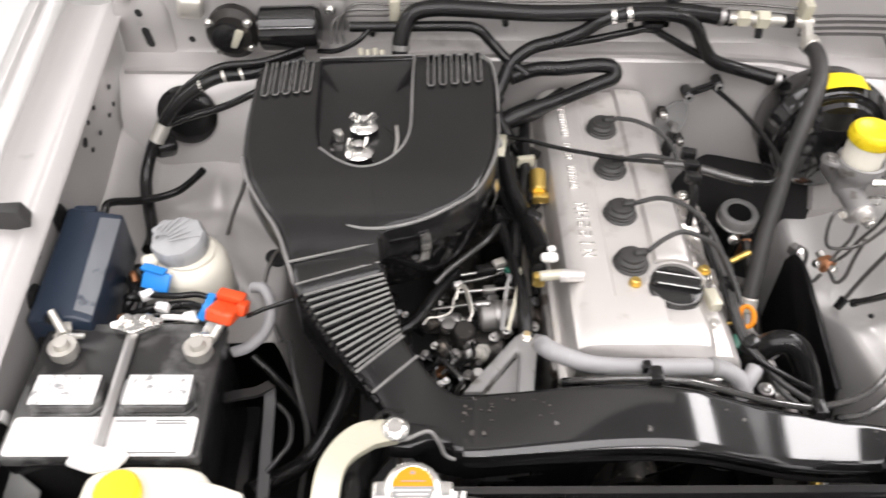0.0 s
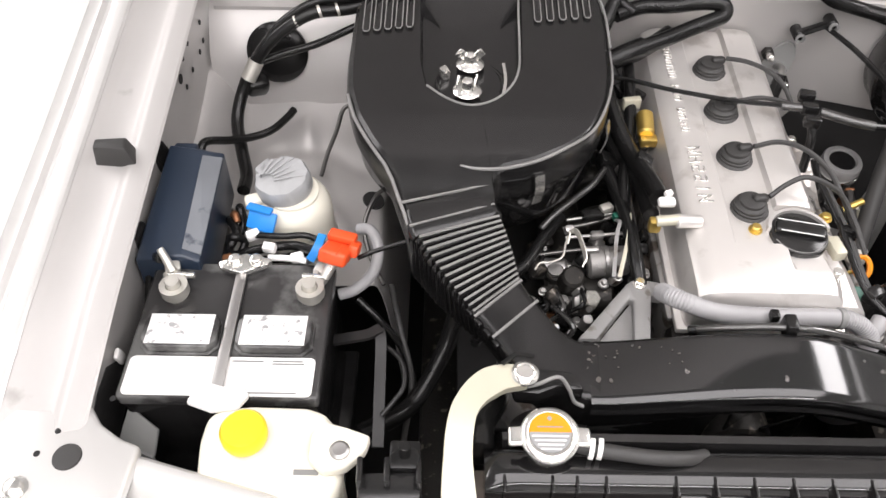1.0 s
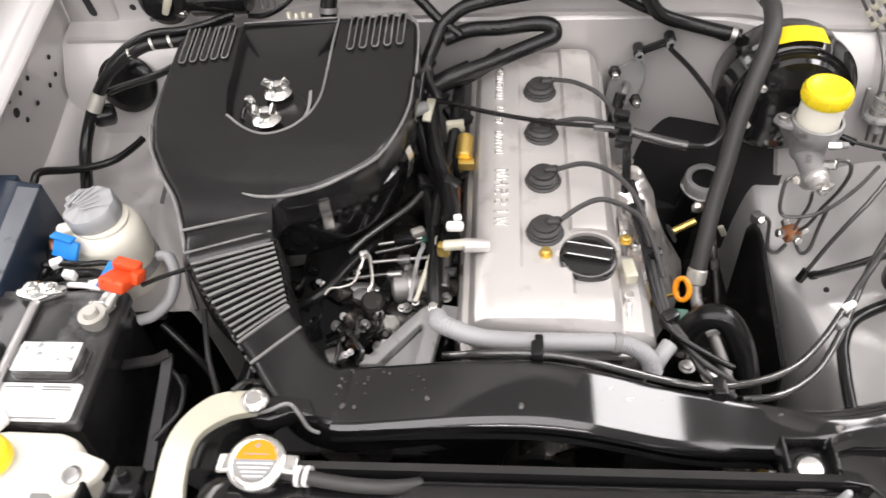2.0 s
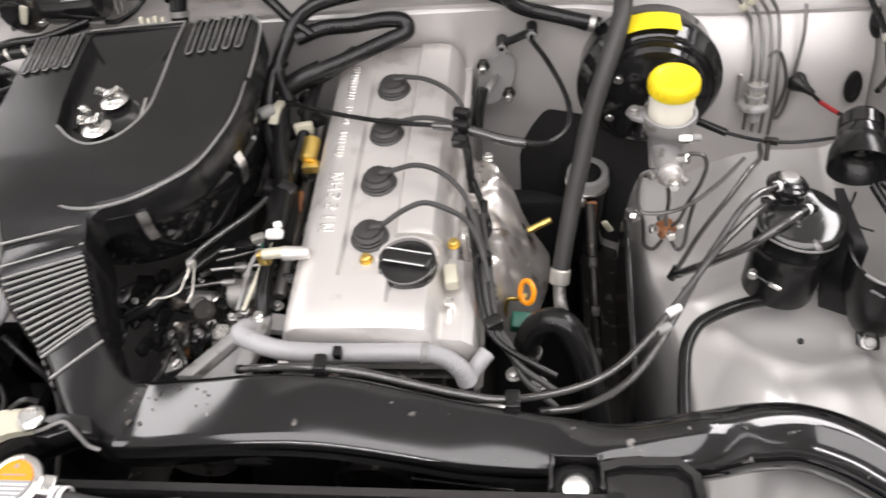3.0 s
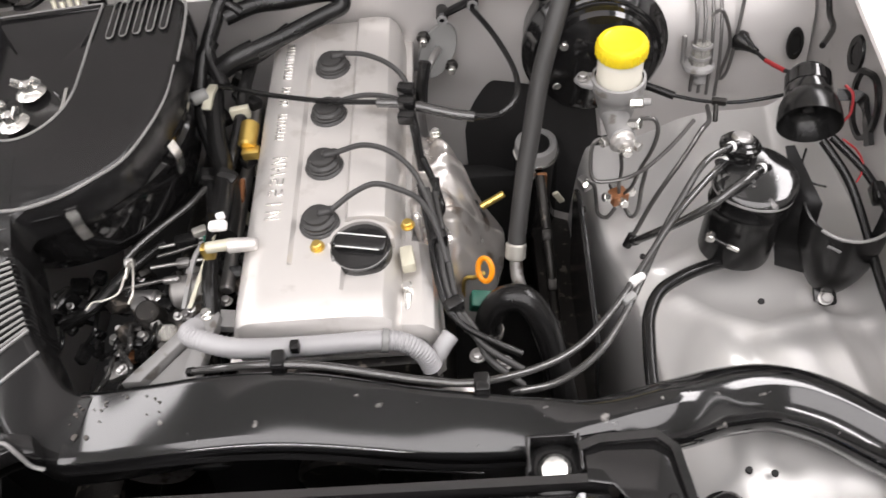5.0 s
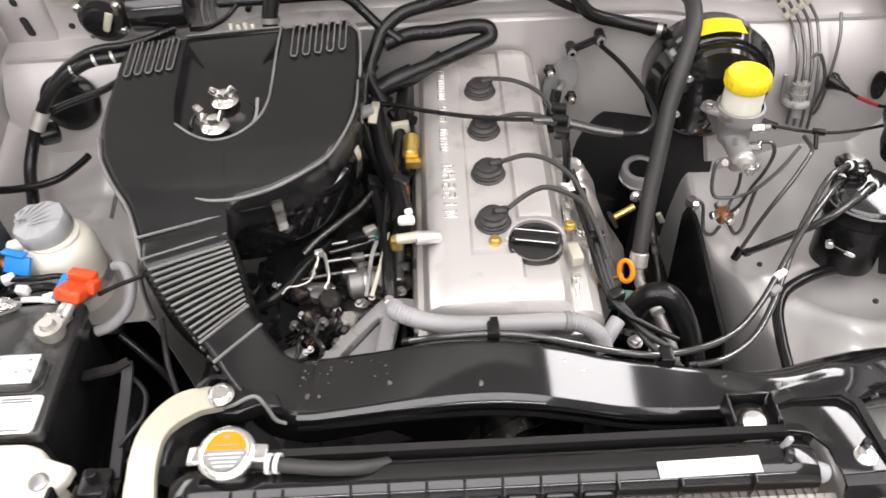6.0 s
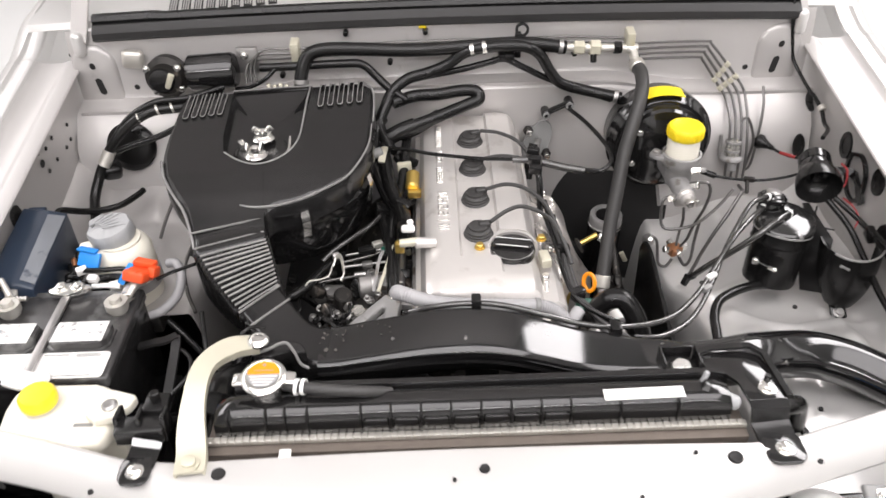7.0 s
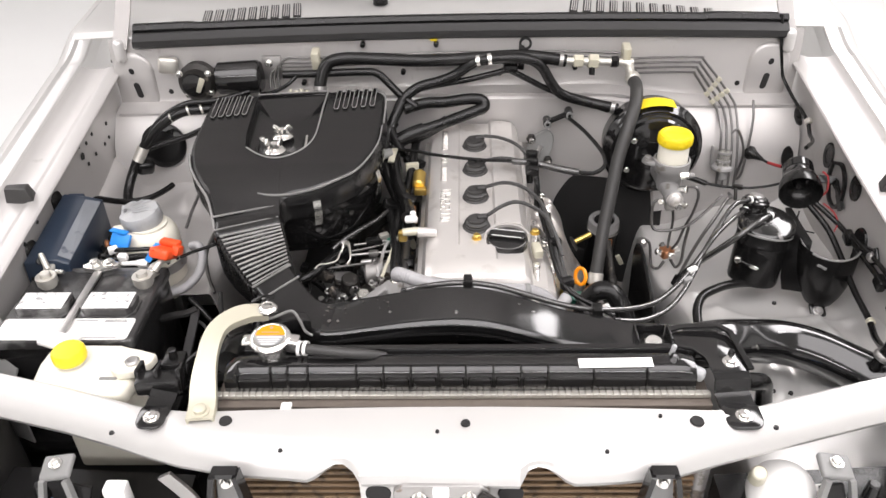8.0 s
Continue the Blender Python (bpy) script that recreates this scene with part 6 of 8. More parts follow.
def bulkhead_pipes():
    h = hose("heater_hose", [(-0.285, 1.025, 1.045), (-0.282, 1.035, 1.070), (-0.268, 1.048, 1.100), (-0.235, 1.052, 1.110), (-0.17, 1.055, 1.107), (-0.088, 1.055, 1.102), (-0.02, 1.055, 1.103), (0.038, 1.055, 1.106), (0.129, 1.056, 1.108), (0.21, 1.058, 1.096)], 0.0125, RUBBER, "thick black heater hose across the bulkhead", seg=14)
    ring_clamp(h, (-0.2835, 1.030, 1.0575), (0.05, 0.35, 1), 0.0128, STEEL)
    ring_clamp(h, (0.200, 1.0577, 1.098), (1, 0, -0.15), 0.0128, STEEL)
    h = hose("heater_hose", [(-0.120, 0.93, 0.965), (-0.140, 0.970, 0.992), (-0.128, 1.00, 1.018), (-0.115, 1.022, 1.036), (-0.085, 1.036, 1.054), (-0.045, 1.044, 1.062), (-0.010, 1.047, 1.075), (0.025, 1.048, 1.098), (0.07, 1.046, 1.107), (0.129, 1.046, 1.106), (0.160, 1.046, 1.090), (0.182, 1.045, 1.055), (0.205, 1.044, 1.030), (0.255, 1.044, 1.013), (0.318, 1.028, 1.004)], 0.0105, RUBBER, "black coolant hose looping over the bulkhead", seg=14)
    ring_clamp(h, (0.308, 1.030, 1.006), (1, -0.25, -0.13), 0.0108, STEEL)
    hose("vacuum_hose", [(-0.36, 1.05, 1.079), (-0.297, 1.05, 1.080), (-0.20, 1.048, 1.083), (-0.168, 1.046, 1.080), (-0.145, 1.04, 1.060), (-0.120, 1.025, 1.040), (-0.09, 1.012, 1.022)], 0.008, RUBBER, "black vacuum hose along the bulkhead")
    hose("vacuum_hose", [(-0.10, 1.040, 1.045), (-0.05, 1.048, 1.052), (0.016, 1.052, 1.062), (0.07, 1.054, 1.074), (0.096, 1.052, 1.080), (0.13, 1.05, 1.064), (0.175, 1.05, 1.040), (0.24, 1.05, 1.014), (0.30, 1.03, 1.000)], 0.0062, RUBBER, "thin black vacuum hose along the bulkhead")
    hose("return_hose", [(-0.115, 1.01, 1.018), (-0.075, 1.026, 1.023), (-0.031, 1.028, 1.024), (0.015, 1.028, 1.030), (0.042, 1.026, 1.028), (0.046, 1.018, 1.016), (0.025, 1.010, 1.010), (-0.005, 1.000, 1.003), (-0.04, 0.985, 0.996), (-0.075, 0.972, 0.990)], 0.0115, RUBBER, "short black hose bent back on itself", seg=14)
    hose("return_hose", [(-0.075, 0.972, 0.990), (-0.10, 0.962, 0.985), (-0.125, 0.955, 0.975)], 0.015, RUBBER, "black hose end fitting", seg=14)
    t = thing("hose_clips", (0.05, 1.05, 1.1), "bright hose clips on the bulkhead hoses", "hose clip")
    for x, z, y in ((0.035, 1.102, 1.048), (0.058, 1.106, 1.047)):
        ring_clamp(t, (x, y, z), (1, 0, 0.15), 0.0112, CHROME, 0.007)
    t = thing("hose_bracket", (0.10, 1.06, 1.08), "black clip bracket holding the bulkhead hoses", "bracket")
    part("clip_block", box((0.03, 0.03, 0.018), pose(0.100, 1.060, 1.083), 0.005), RUBBER, t)
    part("clip_tongue", box((0.012, 0.012, 0.05), pose(0.122, 1.068, 1.100), 0.003), RUBBER, t)
    t = thing("air_con_joint", (0.27, 1.06, 1.09), "pale metal air-conditioning pipe joint", "pipe joint")
    part("pipe", cyl((0.21, 1.058, 1.096), (0.345, 1.058, 1.090), 0.008, bevel=0.001), LEAD, t)
    part("union", cyl((0.225, 1.058, 1.0955), (0.245, 1.058, 1.0945), 0.013, seg=6, bevel=0.002), CREAM, t)
    part("union", cyl((0.255, 1.058, 1.094), (0.275, 1.058, 1.093), 0.015, seg=6, bevel=0.002), CREAM, t)
    part("valve", cyl((0.262, 1.05, 1.085), (0.262, 1.045, 1.070), 0.006, bevel=0.001), RUBBER, t)
    part("union", cyl((0.300, 1.058, 1.092), (0.315, 1.058, 1.0915), 0.012, seg=6, bevel=0.002), RUBBER, t)
    for x in (-0.292, 0.330):
        t = thing("pipe_holder", (x, 1.06, 1.105), "cream plastic pipe holder on the bulkhead", "pipe clip", "pipe holders")
        part("holder", box((0.016, 0.03, 0.040), pose(x, 1.066, 1.104, 8, 0, 0), 0.003), CREAM, t)
    for k in range(4):
        z = 1.094 - 0.0105 * k
        t = thing("brake_pipe", (0.35, 1.07, z), "thin steel brake pipe on the bulkhead", "pipe", "brake pipes")
        pts = [(0.335, 1.068, z), (0.40, 1.072, z), (0.480 - 0.004 * k, 1.072, z - 0.001), (0.488 - 0.004 * k, 1.071, z - 0.006), (0.520 - 0.006 * k, 1.062, z - 0.042), (0.552 - 0.010 * k, 1.048, 1.012 - 0.006 * k), (0.560 - 0.011 * k, 1.036, 0.992 - 0.004 * k), (0.560 - 0.011 * k, 1.000, 0.955),
               (0.560 - 0.012 * k, 0.975, 0.90), (0.558 - 0.012 * k, 0.962, 0.85 + 0.004 * k)]
        part("pipe", tube(pts, 0.0026, 8, 5), PIPE, t)
        for i in (0, 1):
            p = Vector(pts[4]).lerp(Vector(pts[5]), 0.05 + 0.55 * i)
            part("spacer", box((0.010, 0.010, 0.010), pose(*p, 0, 40, 0), 0.002), CREAM, t)
    for k in range(3):
        z = 1.104 - 0.009 * k
        hose("brake_pipe", [(-0.37 - 0.01 * k, 1.05, 1.05), (-0.372 - 0.008 * k, 1.062, 1.075), (-0.355 - 0.006 * k, 1.07, z), (-0.29, 1.074, z), (-0.1, 1.088, z), (0.2, 1.088, z), (0.335, 1.072, z)], 0.0024, PIPE, "thin steel brake pipe across the bulkhead", "pipe", 8, group="brake pipes")
    t = thing("wiper_motor", (-0.48, 1.05, 1.06), "black wiper motor with an oxidised bracket", "wiper motor")
    part("motor_can", lathe([(0, 0), (0.030, 0), (0.033, 0.003), (0.033, 0.082), (0.029, 0.088), (0.012, 0.092), (0, 0.092)], (-0.495, 1.062, 1.068), (1, -0.04, 0.06), 32), BLACK_GLOSS, t)
    part("gear_housing", lathe([(0, 0), (0.036, 0), (0.040, 0.004), (0.040, 0.022), (0.030, 0.030), (0, 0.030)], (-0.538, 1.075, 1.062), (0, -1, 0.1), 30), GUNK, t)
    part("gear_cover", lathe([(0, 0), (0.024, 0), (0.022, 0.006), (0, 0.007)], (-0.545, 1.045, 1.062), (0, -1, 0.1), 24), BLACK_GLOSS, t)
    part("crank_plate", box((0.012, 0.006, 0.034), pose(-0.530, 1.040, 1.062, 0, 25, 0), 0.003), CREAM, t)
    for x, z in ((-0.560, 1.040), (-0.512, 1.045), (-0.512, 1.085), (-0.57, 1.085)):
        bolt(t, (x, 1.048, z), 0.005, (0, -1, 0))
    part("end_bracket", box((0.040, 0.010, 0.050), pose(-0.385, 1.075, 1.085, 0, 0, 0), 0.003), STEEL, t)
    bolt(t, (-0.390, 1.068, 1.097), 0.006, (0, -1, 0))
    part("foil_wrap", box((0.04, 0.02, 0.035), pose(-0.605, 1.088, 1.088, 0, 10, 10), 0.008, 3), LEAD, t)
    part("motor_lead", tube([(-0.41, 1.045, 1.04), (-0.38, 1.03, 1.05), (-0.35, 1.03, 1.065), (-0.33, 1.04, 1.08)], 0.004), RUBBER, t)
    for k in range(4):
        part("plug_pin", cyl((-0.345 + 0.011 * k, 1.03, 1.056 - 0.003 * (k % 2)), (-0.343 + 0.011 * k, 1.022, 1.042), 0.0042, 0.0036, 10, 0.001), CREAM, t, "small pale cable plug")
    for x, y in ((-0.17, 1.20), (0.52, 1.24)):
        w = thing("windscreen_wiper", (x, y, 1.16), "black wiper arm resting over the cowl", "wiper", "wipers")
        part("spindle", lathe([(0.016, 0), (0.016, 0.012), (0.010, 0.022), (0, 0.024)], (x, y + 0.02, 1.165), seg=20), RUBBER, w)
        part("arm", strap([(x, y + 0.02, 1.183), (x - 0.06, y + 0.04, 1.192), (x - 0.22, y + 0.10, 1.205)], 0.020, 0.008, side=(0, 1, 0)), RUBBER, w)
        part("nut_cover", lathe([(0.009, 0), (0.009, 0.008), (0, 0.009)], (x, y + 0.02, 1.189), seg=14), BLACK_GLOSS, w)


bulkhead_pipes()


# ---- brake booster, master cylinder, clutch cylinder ----
def brakes():
    t = thing("brake_booster", (0.388, 1.03, 0.96), "round black brake servo with a yellow warning band", "brake servo")
    c = (0.384, 1.030, 0.938)
    part("drum", lathe([(r * 0.94, h) for r, h in ((0.0, 0.0), (0.095, 0.0), (0.100, 0.006), (0.101, 0.045), (0.106, 0.049), (0.106, 0.056), (0.101, 0.060), (0.098, 0.070), (0.092, 0.076), (0.088, 0.076), (0.086, 0.082), (0.080, 0.083), (0.076, 0.090), (0.050, 0.095), (0.030, 0.097), (0, 0.097))], c, (0, -1, 0.06), 56), BLACK_GLOSS, t)
    band = []
    for rr, yy in ((0.1000, 0.070), (0.1006, 0.054), (0.1006, 0.034)):
        row = []
        for a in np.linspace(70, 114, 16):
            row.append(Vector((c[0] + rr * math.cos(radians(a)), c[1] - yy, c[2] + 0.003 + rr * math.sin(radians(a)))))
        band.append(row)
    part("warning_band", solid(loft(band, closed=False), 0.0008), YELLOW, t, "yellow printed band")
    part("front_label", box((0.03, 0.001, 0.010), pose(0.382, 0.944, 1.000, -25, 0, 0), 0.0003), INK, t)
    for a in (140, 25, 205):
        bolt(t, (c[0] + 0.06 * math.cos(radians(a)), 0.943, c[2] + 0.06 * math.sin(radians(a))), 0.006, (0, -1, 0))
    m = thing("master_cylinder", (0.41, 0.88, 0.9), "cast alloy brake master cylinder with a yellow-capped reservoir", "brake cylinder")
    part("bore", cyl((0.392, 0.962, 0.918), (0.401, 0.822, 0.912), 0.0195, 0.0170, 24, 0.003), DULL, m)
    part("bore_end", lathe([(0, 0), (0.0150, 0), (0.0158, 0.003), (0.0158, 0.010), (0.0125, 0.013), (0.0125, 0.019), (0.009, 0.021), (0.008, 0.019), (0, 0.019)], (0.4005, 0.830, 0.912), (0.05, -1, -0.05), 24), ALU, m)
    part("casting", lathe([(0, 0.905), (0.022, 0.905), (0.024, 0.915), (0.0235, 0.930), (0.027, 0.940), (0.0335, 0.948), (0.0350, 0.958), (0.0345, 0.968), (0.031, 0.969)], (0.401, 0.880, 0), (0, 0, 1), 28), DULL, m, "cast alloy body under the reservoir")
    part("lower_boss", cyl((0.399, 0.850, 0.915), (0.400, 0.838, 0.880), 0.014, 0.011, 18, 0.003), ALU, m)
    part("ear", prism([(0.352, 0.878), (0.345, 0.890), (0.353, 0.902), (0.372, 0.898), (0.380, 0.880), (0.366, 0.870)], 0.955, 0.964, 0.003), DULL, m)
    part("ear_bolt", hexbolt((0.356, 0.886, 0.964), 0.006), STEEL, m)
    part("flange", prism([(-0.045, 0.0), (-0.035, 0.014), (0.035, 0.014), (0.045, 0.0), (0.035, -0.014), (-0.035, -0.014)], -0.005, 0.005, 0.002, m=pose(0.402, 0.952, 0.925, 90, 0, 0)), ALU, m)
    for x in (0.366, 0.438):
        bolt(m, (x, 0.946, 0.925), 0.006, (0, -1, 0))
    part("reservoir", lathe([(0.0290, 0.955), (0.0300, 0.962), (0.0285, 0.968), (0.0285, 1.0), (0, 1.0)], (0.402, 0.884, 0), (0, 0, 1), 32), MILK, m, "milky half-full reservoir")
    cap = part("cap", lathe([(0.0300, 0.999), (0.0315, 1.001), (0.0315, 1.016), (0.0290, 1.020), (0.024, 1.0205), (0.022, 1.019), (0, 1.019)], (0.402, 0.884, 0), seg=40), YELLOW, m, "bright yellow screw cap")
    for k in range(24):
        a = 2 * math.pi * k / 24
        part("cap_rib", box((0.002, 0.002, 0.013), pose(0.402 + 0.0317 * math.cos(a), 0.884 + 0.0317 * math.sin(a), 1.0085, 0, 0, math.degrees(a))), YELLOW, cap)
    for p, ax in (((0.412, 0.850, 0.948), (1, -0.3, 0.2)), ((0.410, 0.836, 0.925), (0.8, -0.5, 0.4)), ((0.412, 0.828, 0.900), (0.7, -0.7, 0)), ((0.388, 0.834, 0.902), (-0.8, -0.5, 0.2)), ((0.402, 0.812, 0.908), (0.1, -1, 0.2))):
        b = cyl(p, tuple(Vector(p) + Vector(ax) * 0.016), 0.007, seg=6, bevel=0.001)
        part("union_nut", b, CHROME, m)
    part("level_plug", cyl((0.425, 0.850, 0.948), (0.438, 0.847, 0.950), 0.005, 0.0045, bevel=0.001), DULL, m)
    hose("brake_line", [(0.380, 0.836, 0.905), (0.366, 0.832, 0.900), (0.362, 0.822, 0.876), (0.364, 0.812, 0.858), (0.376, 0.808, 0.852), (0.410, 0.812, 0.852), (0.440, 0.826, 0.856), (0.475, 0.846, 0.875), (0.505, 0.872, 0.890)], 0.0028, PIPE, "thin bent steel brake line", "pipe", 8, group="brake lines")
    hose("brake_line", [(0.424, 0.842, 0.928), (0.442, 0.838, 0.928), (0.448, 0.834, 0.910), (0.444, 0.836, 0.875), (0.434, 0.842, 0.835), (0.428, 0.846, 0.800), (0.420, 0.852, 0.778)], 0.0028, PIPE, "thin looped steel brake line", "pipe", 8, group="brake lines")
    hose("brake_line", [(0.400, 0.818, 0.890), (0.404, 0.822, 0.860), (0.406, 0.835, 0.820), (0.410, 0.848, 0.785)], 0.0026, PIPE, "thin steel brake line to the junction", "pipe", 8, group="brake lines")
    hose("brake_line", [(0.540, 0.930, 0.860), (0.528, 0.880, 0.880), (0.505, 0.838, 0.902), (0.482, 0.818, 0.875), (0.460, 0.806, 0.842), (0.443, 0.800, 0.805), (0.430, 0.795, 0.770), (0.420, 0.790, 0.748)], 0.0034, PIPE, "long steel brake line down to the chassis", "pipe", 8, group="brake lines")
    part("boot_end", cyl((0.424, 0.792, 0.756), (0.414, 0.786, 0.738), 0.0075, 0.0065, bevel=0.001), RUBBER, m)
    v = thing("brake_valve", (0.412, 0.858, 0.755), "small brass brake pipe junction on the panel", "valve")
    part("valve_block", box((0.026, 0.022, 0.020), pose(0.412, 0.858, 0.766, 0, 0, 20), 0.004), COPPER, v)
    for dx, dy in ((0.020, 0.004), (-0.018, -0.004), (-0.004, 0.018), (0.005, -0.018)):
        part("union_nut", cyl((0.412 + dx * 0.6, 0.858 + dy * 0.6, 0.768), (0.412 + dx * 1.25, 0.858 + dy * 1.25, 0.771), 0.007, seg=6, bevel=0.001), CHROME, v)
    v = thing("pipe_union", (0.362, 0.88, 0.77), "small steel pipe union on the panel edge", "pipe joint")
    part("block", box((0.016, 0.02, 0.018), pose(0.366, 0.880, 0.775, 0, 0, 30), 0.003), STEEL, v)
    part("stud", cyl((0.366, 0.872, 0.782), (0.364, 0.862, 0.790), 0.005, bevel=0.001), CHROME, v)
    hose("union_pipe", [(0.366, 0.875, 0.790), (0.378, 0.868, 0.782), (0.382, 0.862, 0.755), (0.384, 0.852, 0.738), (0.396, 0.846, 0.735), (0.408, 0.850, 0.750)], 0.003, PIPE, "short curved pipe from the union", "pipe", 8)
    hose("union_pipe", [(0.416, 0.850, 0.762), (0.428, 0.836, 0.745), (0.436, 0.832, 0.762), (0.438, 0.836, 0.800), (0.442, 0.840, 0.840)], 0.003, PIPE, "short curved pipe from the union", "pipe", 8)
    cl = thing("clutch_cylinder", (0.534, 0.98, 0.895), "dull clutch cylinder with a clear neck on the bulkhead", "clutch cylinder")
    up = (0.02, 0.12, 1)
    part("base_flange", lathe([(0, 0), (0.021, 0), (0.0225, 0.003), (0.021, 0.007), (0.016, 0.010), (0, 0.010)], (0.534, 0.980, 0.888), up, 26), DULL, cl)
    part("neck", lathe([(0.0, 0.009), (0.0145, 0.009), (0.0135, 0.020), (0.0125, 0.036), (0.011, 0.040), (0, 0.040)], (0.534, 0.980, 0.888), up, 24), CLEAR, cl)
    for h in (0.020, 0.037):
        part("ring", lathe([(0.0120, h - 0.002), (0.0145, h - 0.002), (0.0145, h + 0.002), (0.0120, h + 0.002)], (0.534, 0.980, 0.888), up, 24), DULL, cl)
    part("base_drop", cyl((0.535, 0.978, 0.889), (0.537, 0.970, 0.868), 0.011, 0.009, 18, 0.002), DULL, cl)
    part("rod", cyl((0.512, 0.995, 0.935), (0.512, 0.985, 0.895), 0.0035, bevel=0.001), STEEL, cl)
    hose("clutch_line", [(0.594, 1.045, 1.010), (0.592, 1.02, 0.98), (0.586, 1.0, 0.93), (0.578, 0.985, 0.875), (0.568, 0.985, 0.865), (0.575, 0.99, 0.92), (0.56, 1.0, 0.965), (0.545, 1.0, 0.96)], 0.0026, PIPE, "thin clutch pipe looping down the bulkhead", "pipe", 8)
    g = thing("rubber_boot", (0.603, 1.02, 0.89), "black rubber cable boot with red tape", "cable boot")
    part("boot", lathe([(0.0, 0), (0.014, 0), (0.0145, 0.006), (0.010, 0.014), (0.006, 0.026), (0.0045, 0.036), (0, 0.036)], (0.590, 1.002, 0.915), (0.45, -0.85, 0.02), 20), RUBBER, g)
    part("lead", tube([(0.604, 0.974, 0.916), (0.612, 0.940, 0.922), (0.622, 0.904, 0.934), (0.630, 0.880, 0.948)], 0.0028), RUBBER, g)
    part("red_tape", tube([(0.611, 0.944, 0.921), (0.617, 0.922, 0.928), (0.622, 0.904, 0.934)], 0.0032), REDWIRE, g)
    g = thing("speed_cable", (0.45, 0.95, 0.90), "black cable ending in a small dark clip", "cable")
    part("sleeve", tube([(0.442, 0.958, 0.89), (0.468, 0.945, 0.886), (0.492, 0.932, 0.882)], 0.0058), RUBBER, g)
    part("cable", tube([(0.490, 0.933, 0.882), (0.520, 0.917, 0.884), (0.545, 0.905, 0.888), (0.575, 0.900, 0.89), (0.61, 0.893, 0.90), (0.635, 0.878, 0.92)], 0.0026), RUBBER, g)
    part("clip", box((0.020, 0.009, 0.009), pose(0.545, 0.904, 0.890, 0, 0, -15), 0.002), GUNK, g)
    part("clip_leg", cyl((0.541, 0.902, 0.888), (0.538, 0.884, 0.872), 0.0035, bevel=0.001), GUNK, g)


brakes()


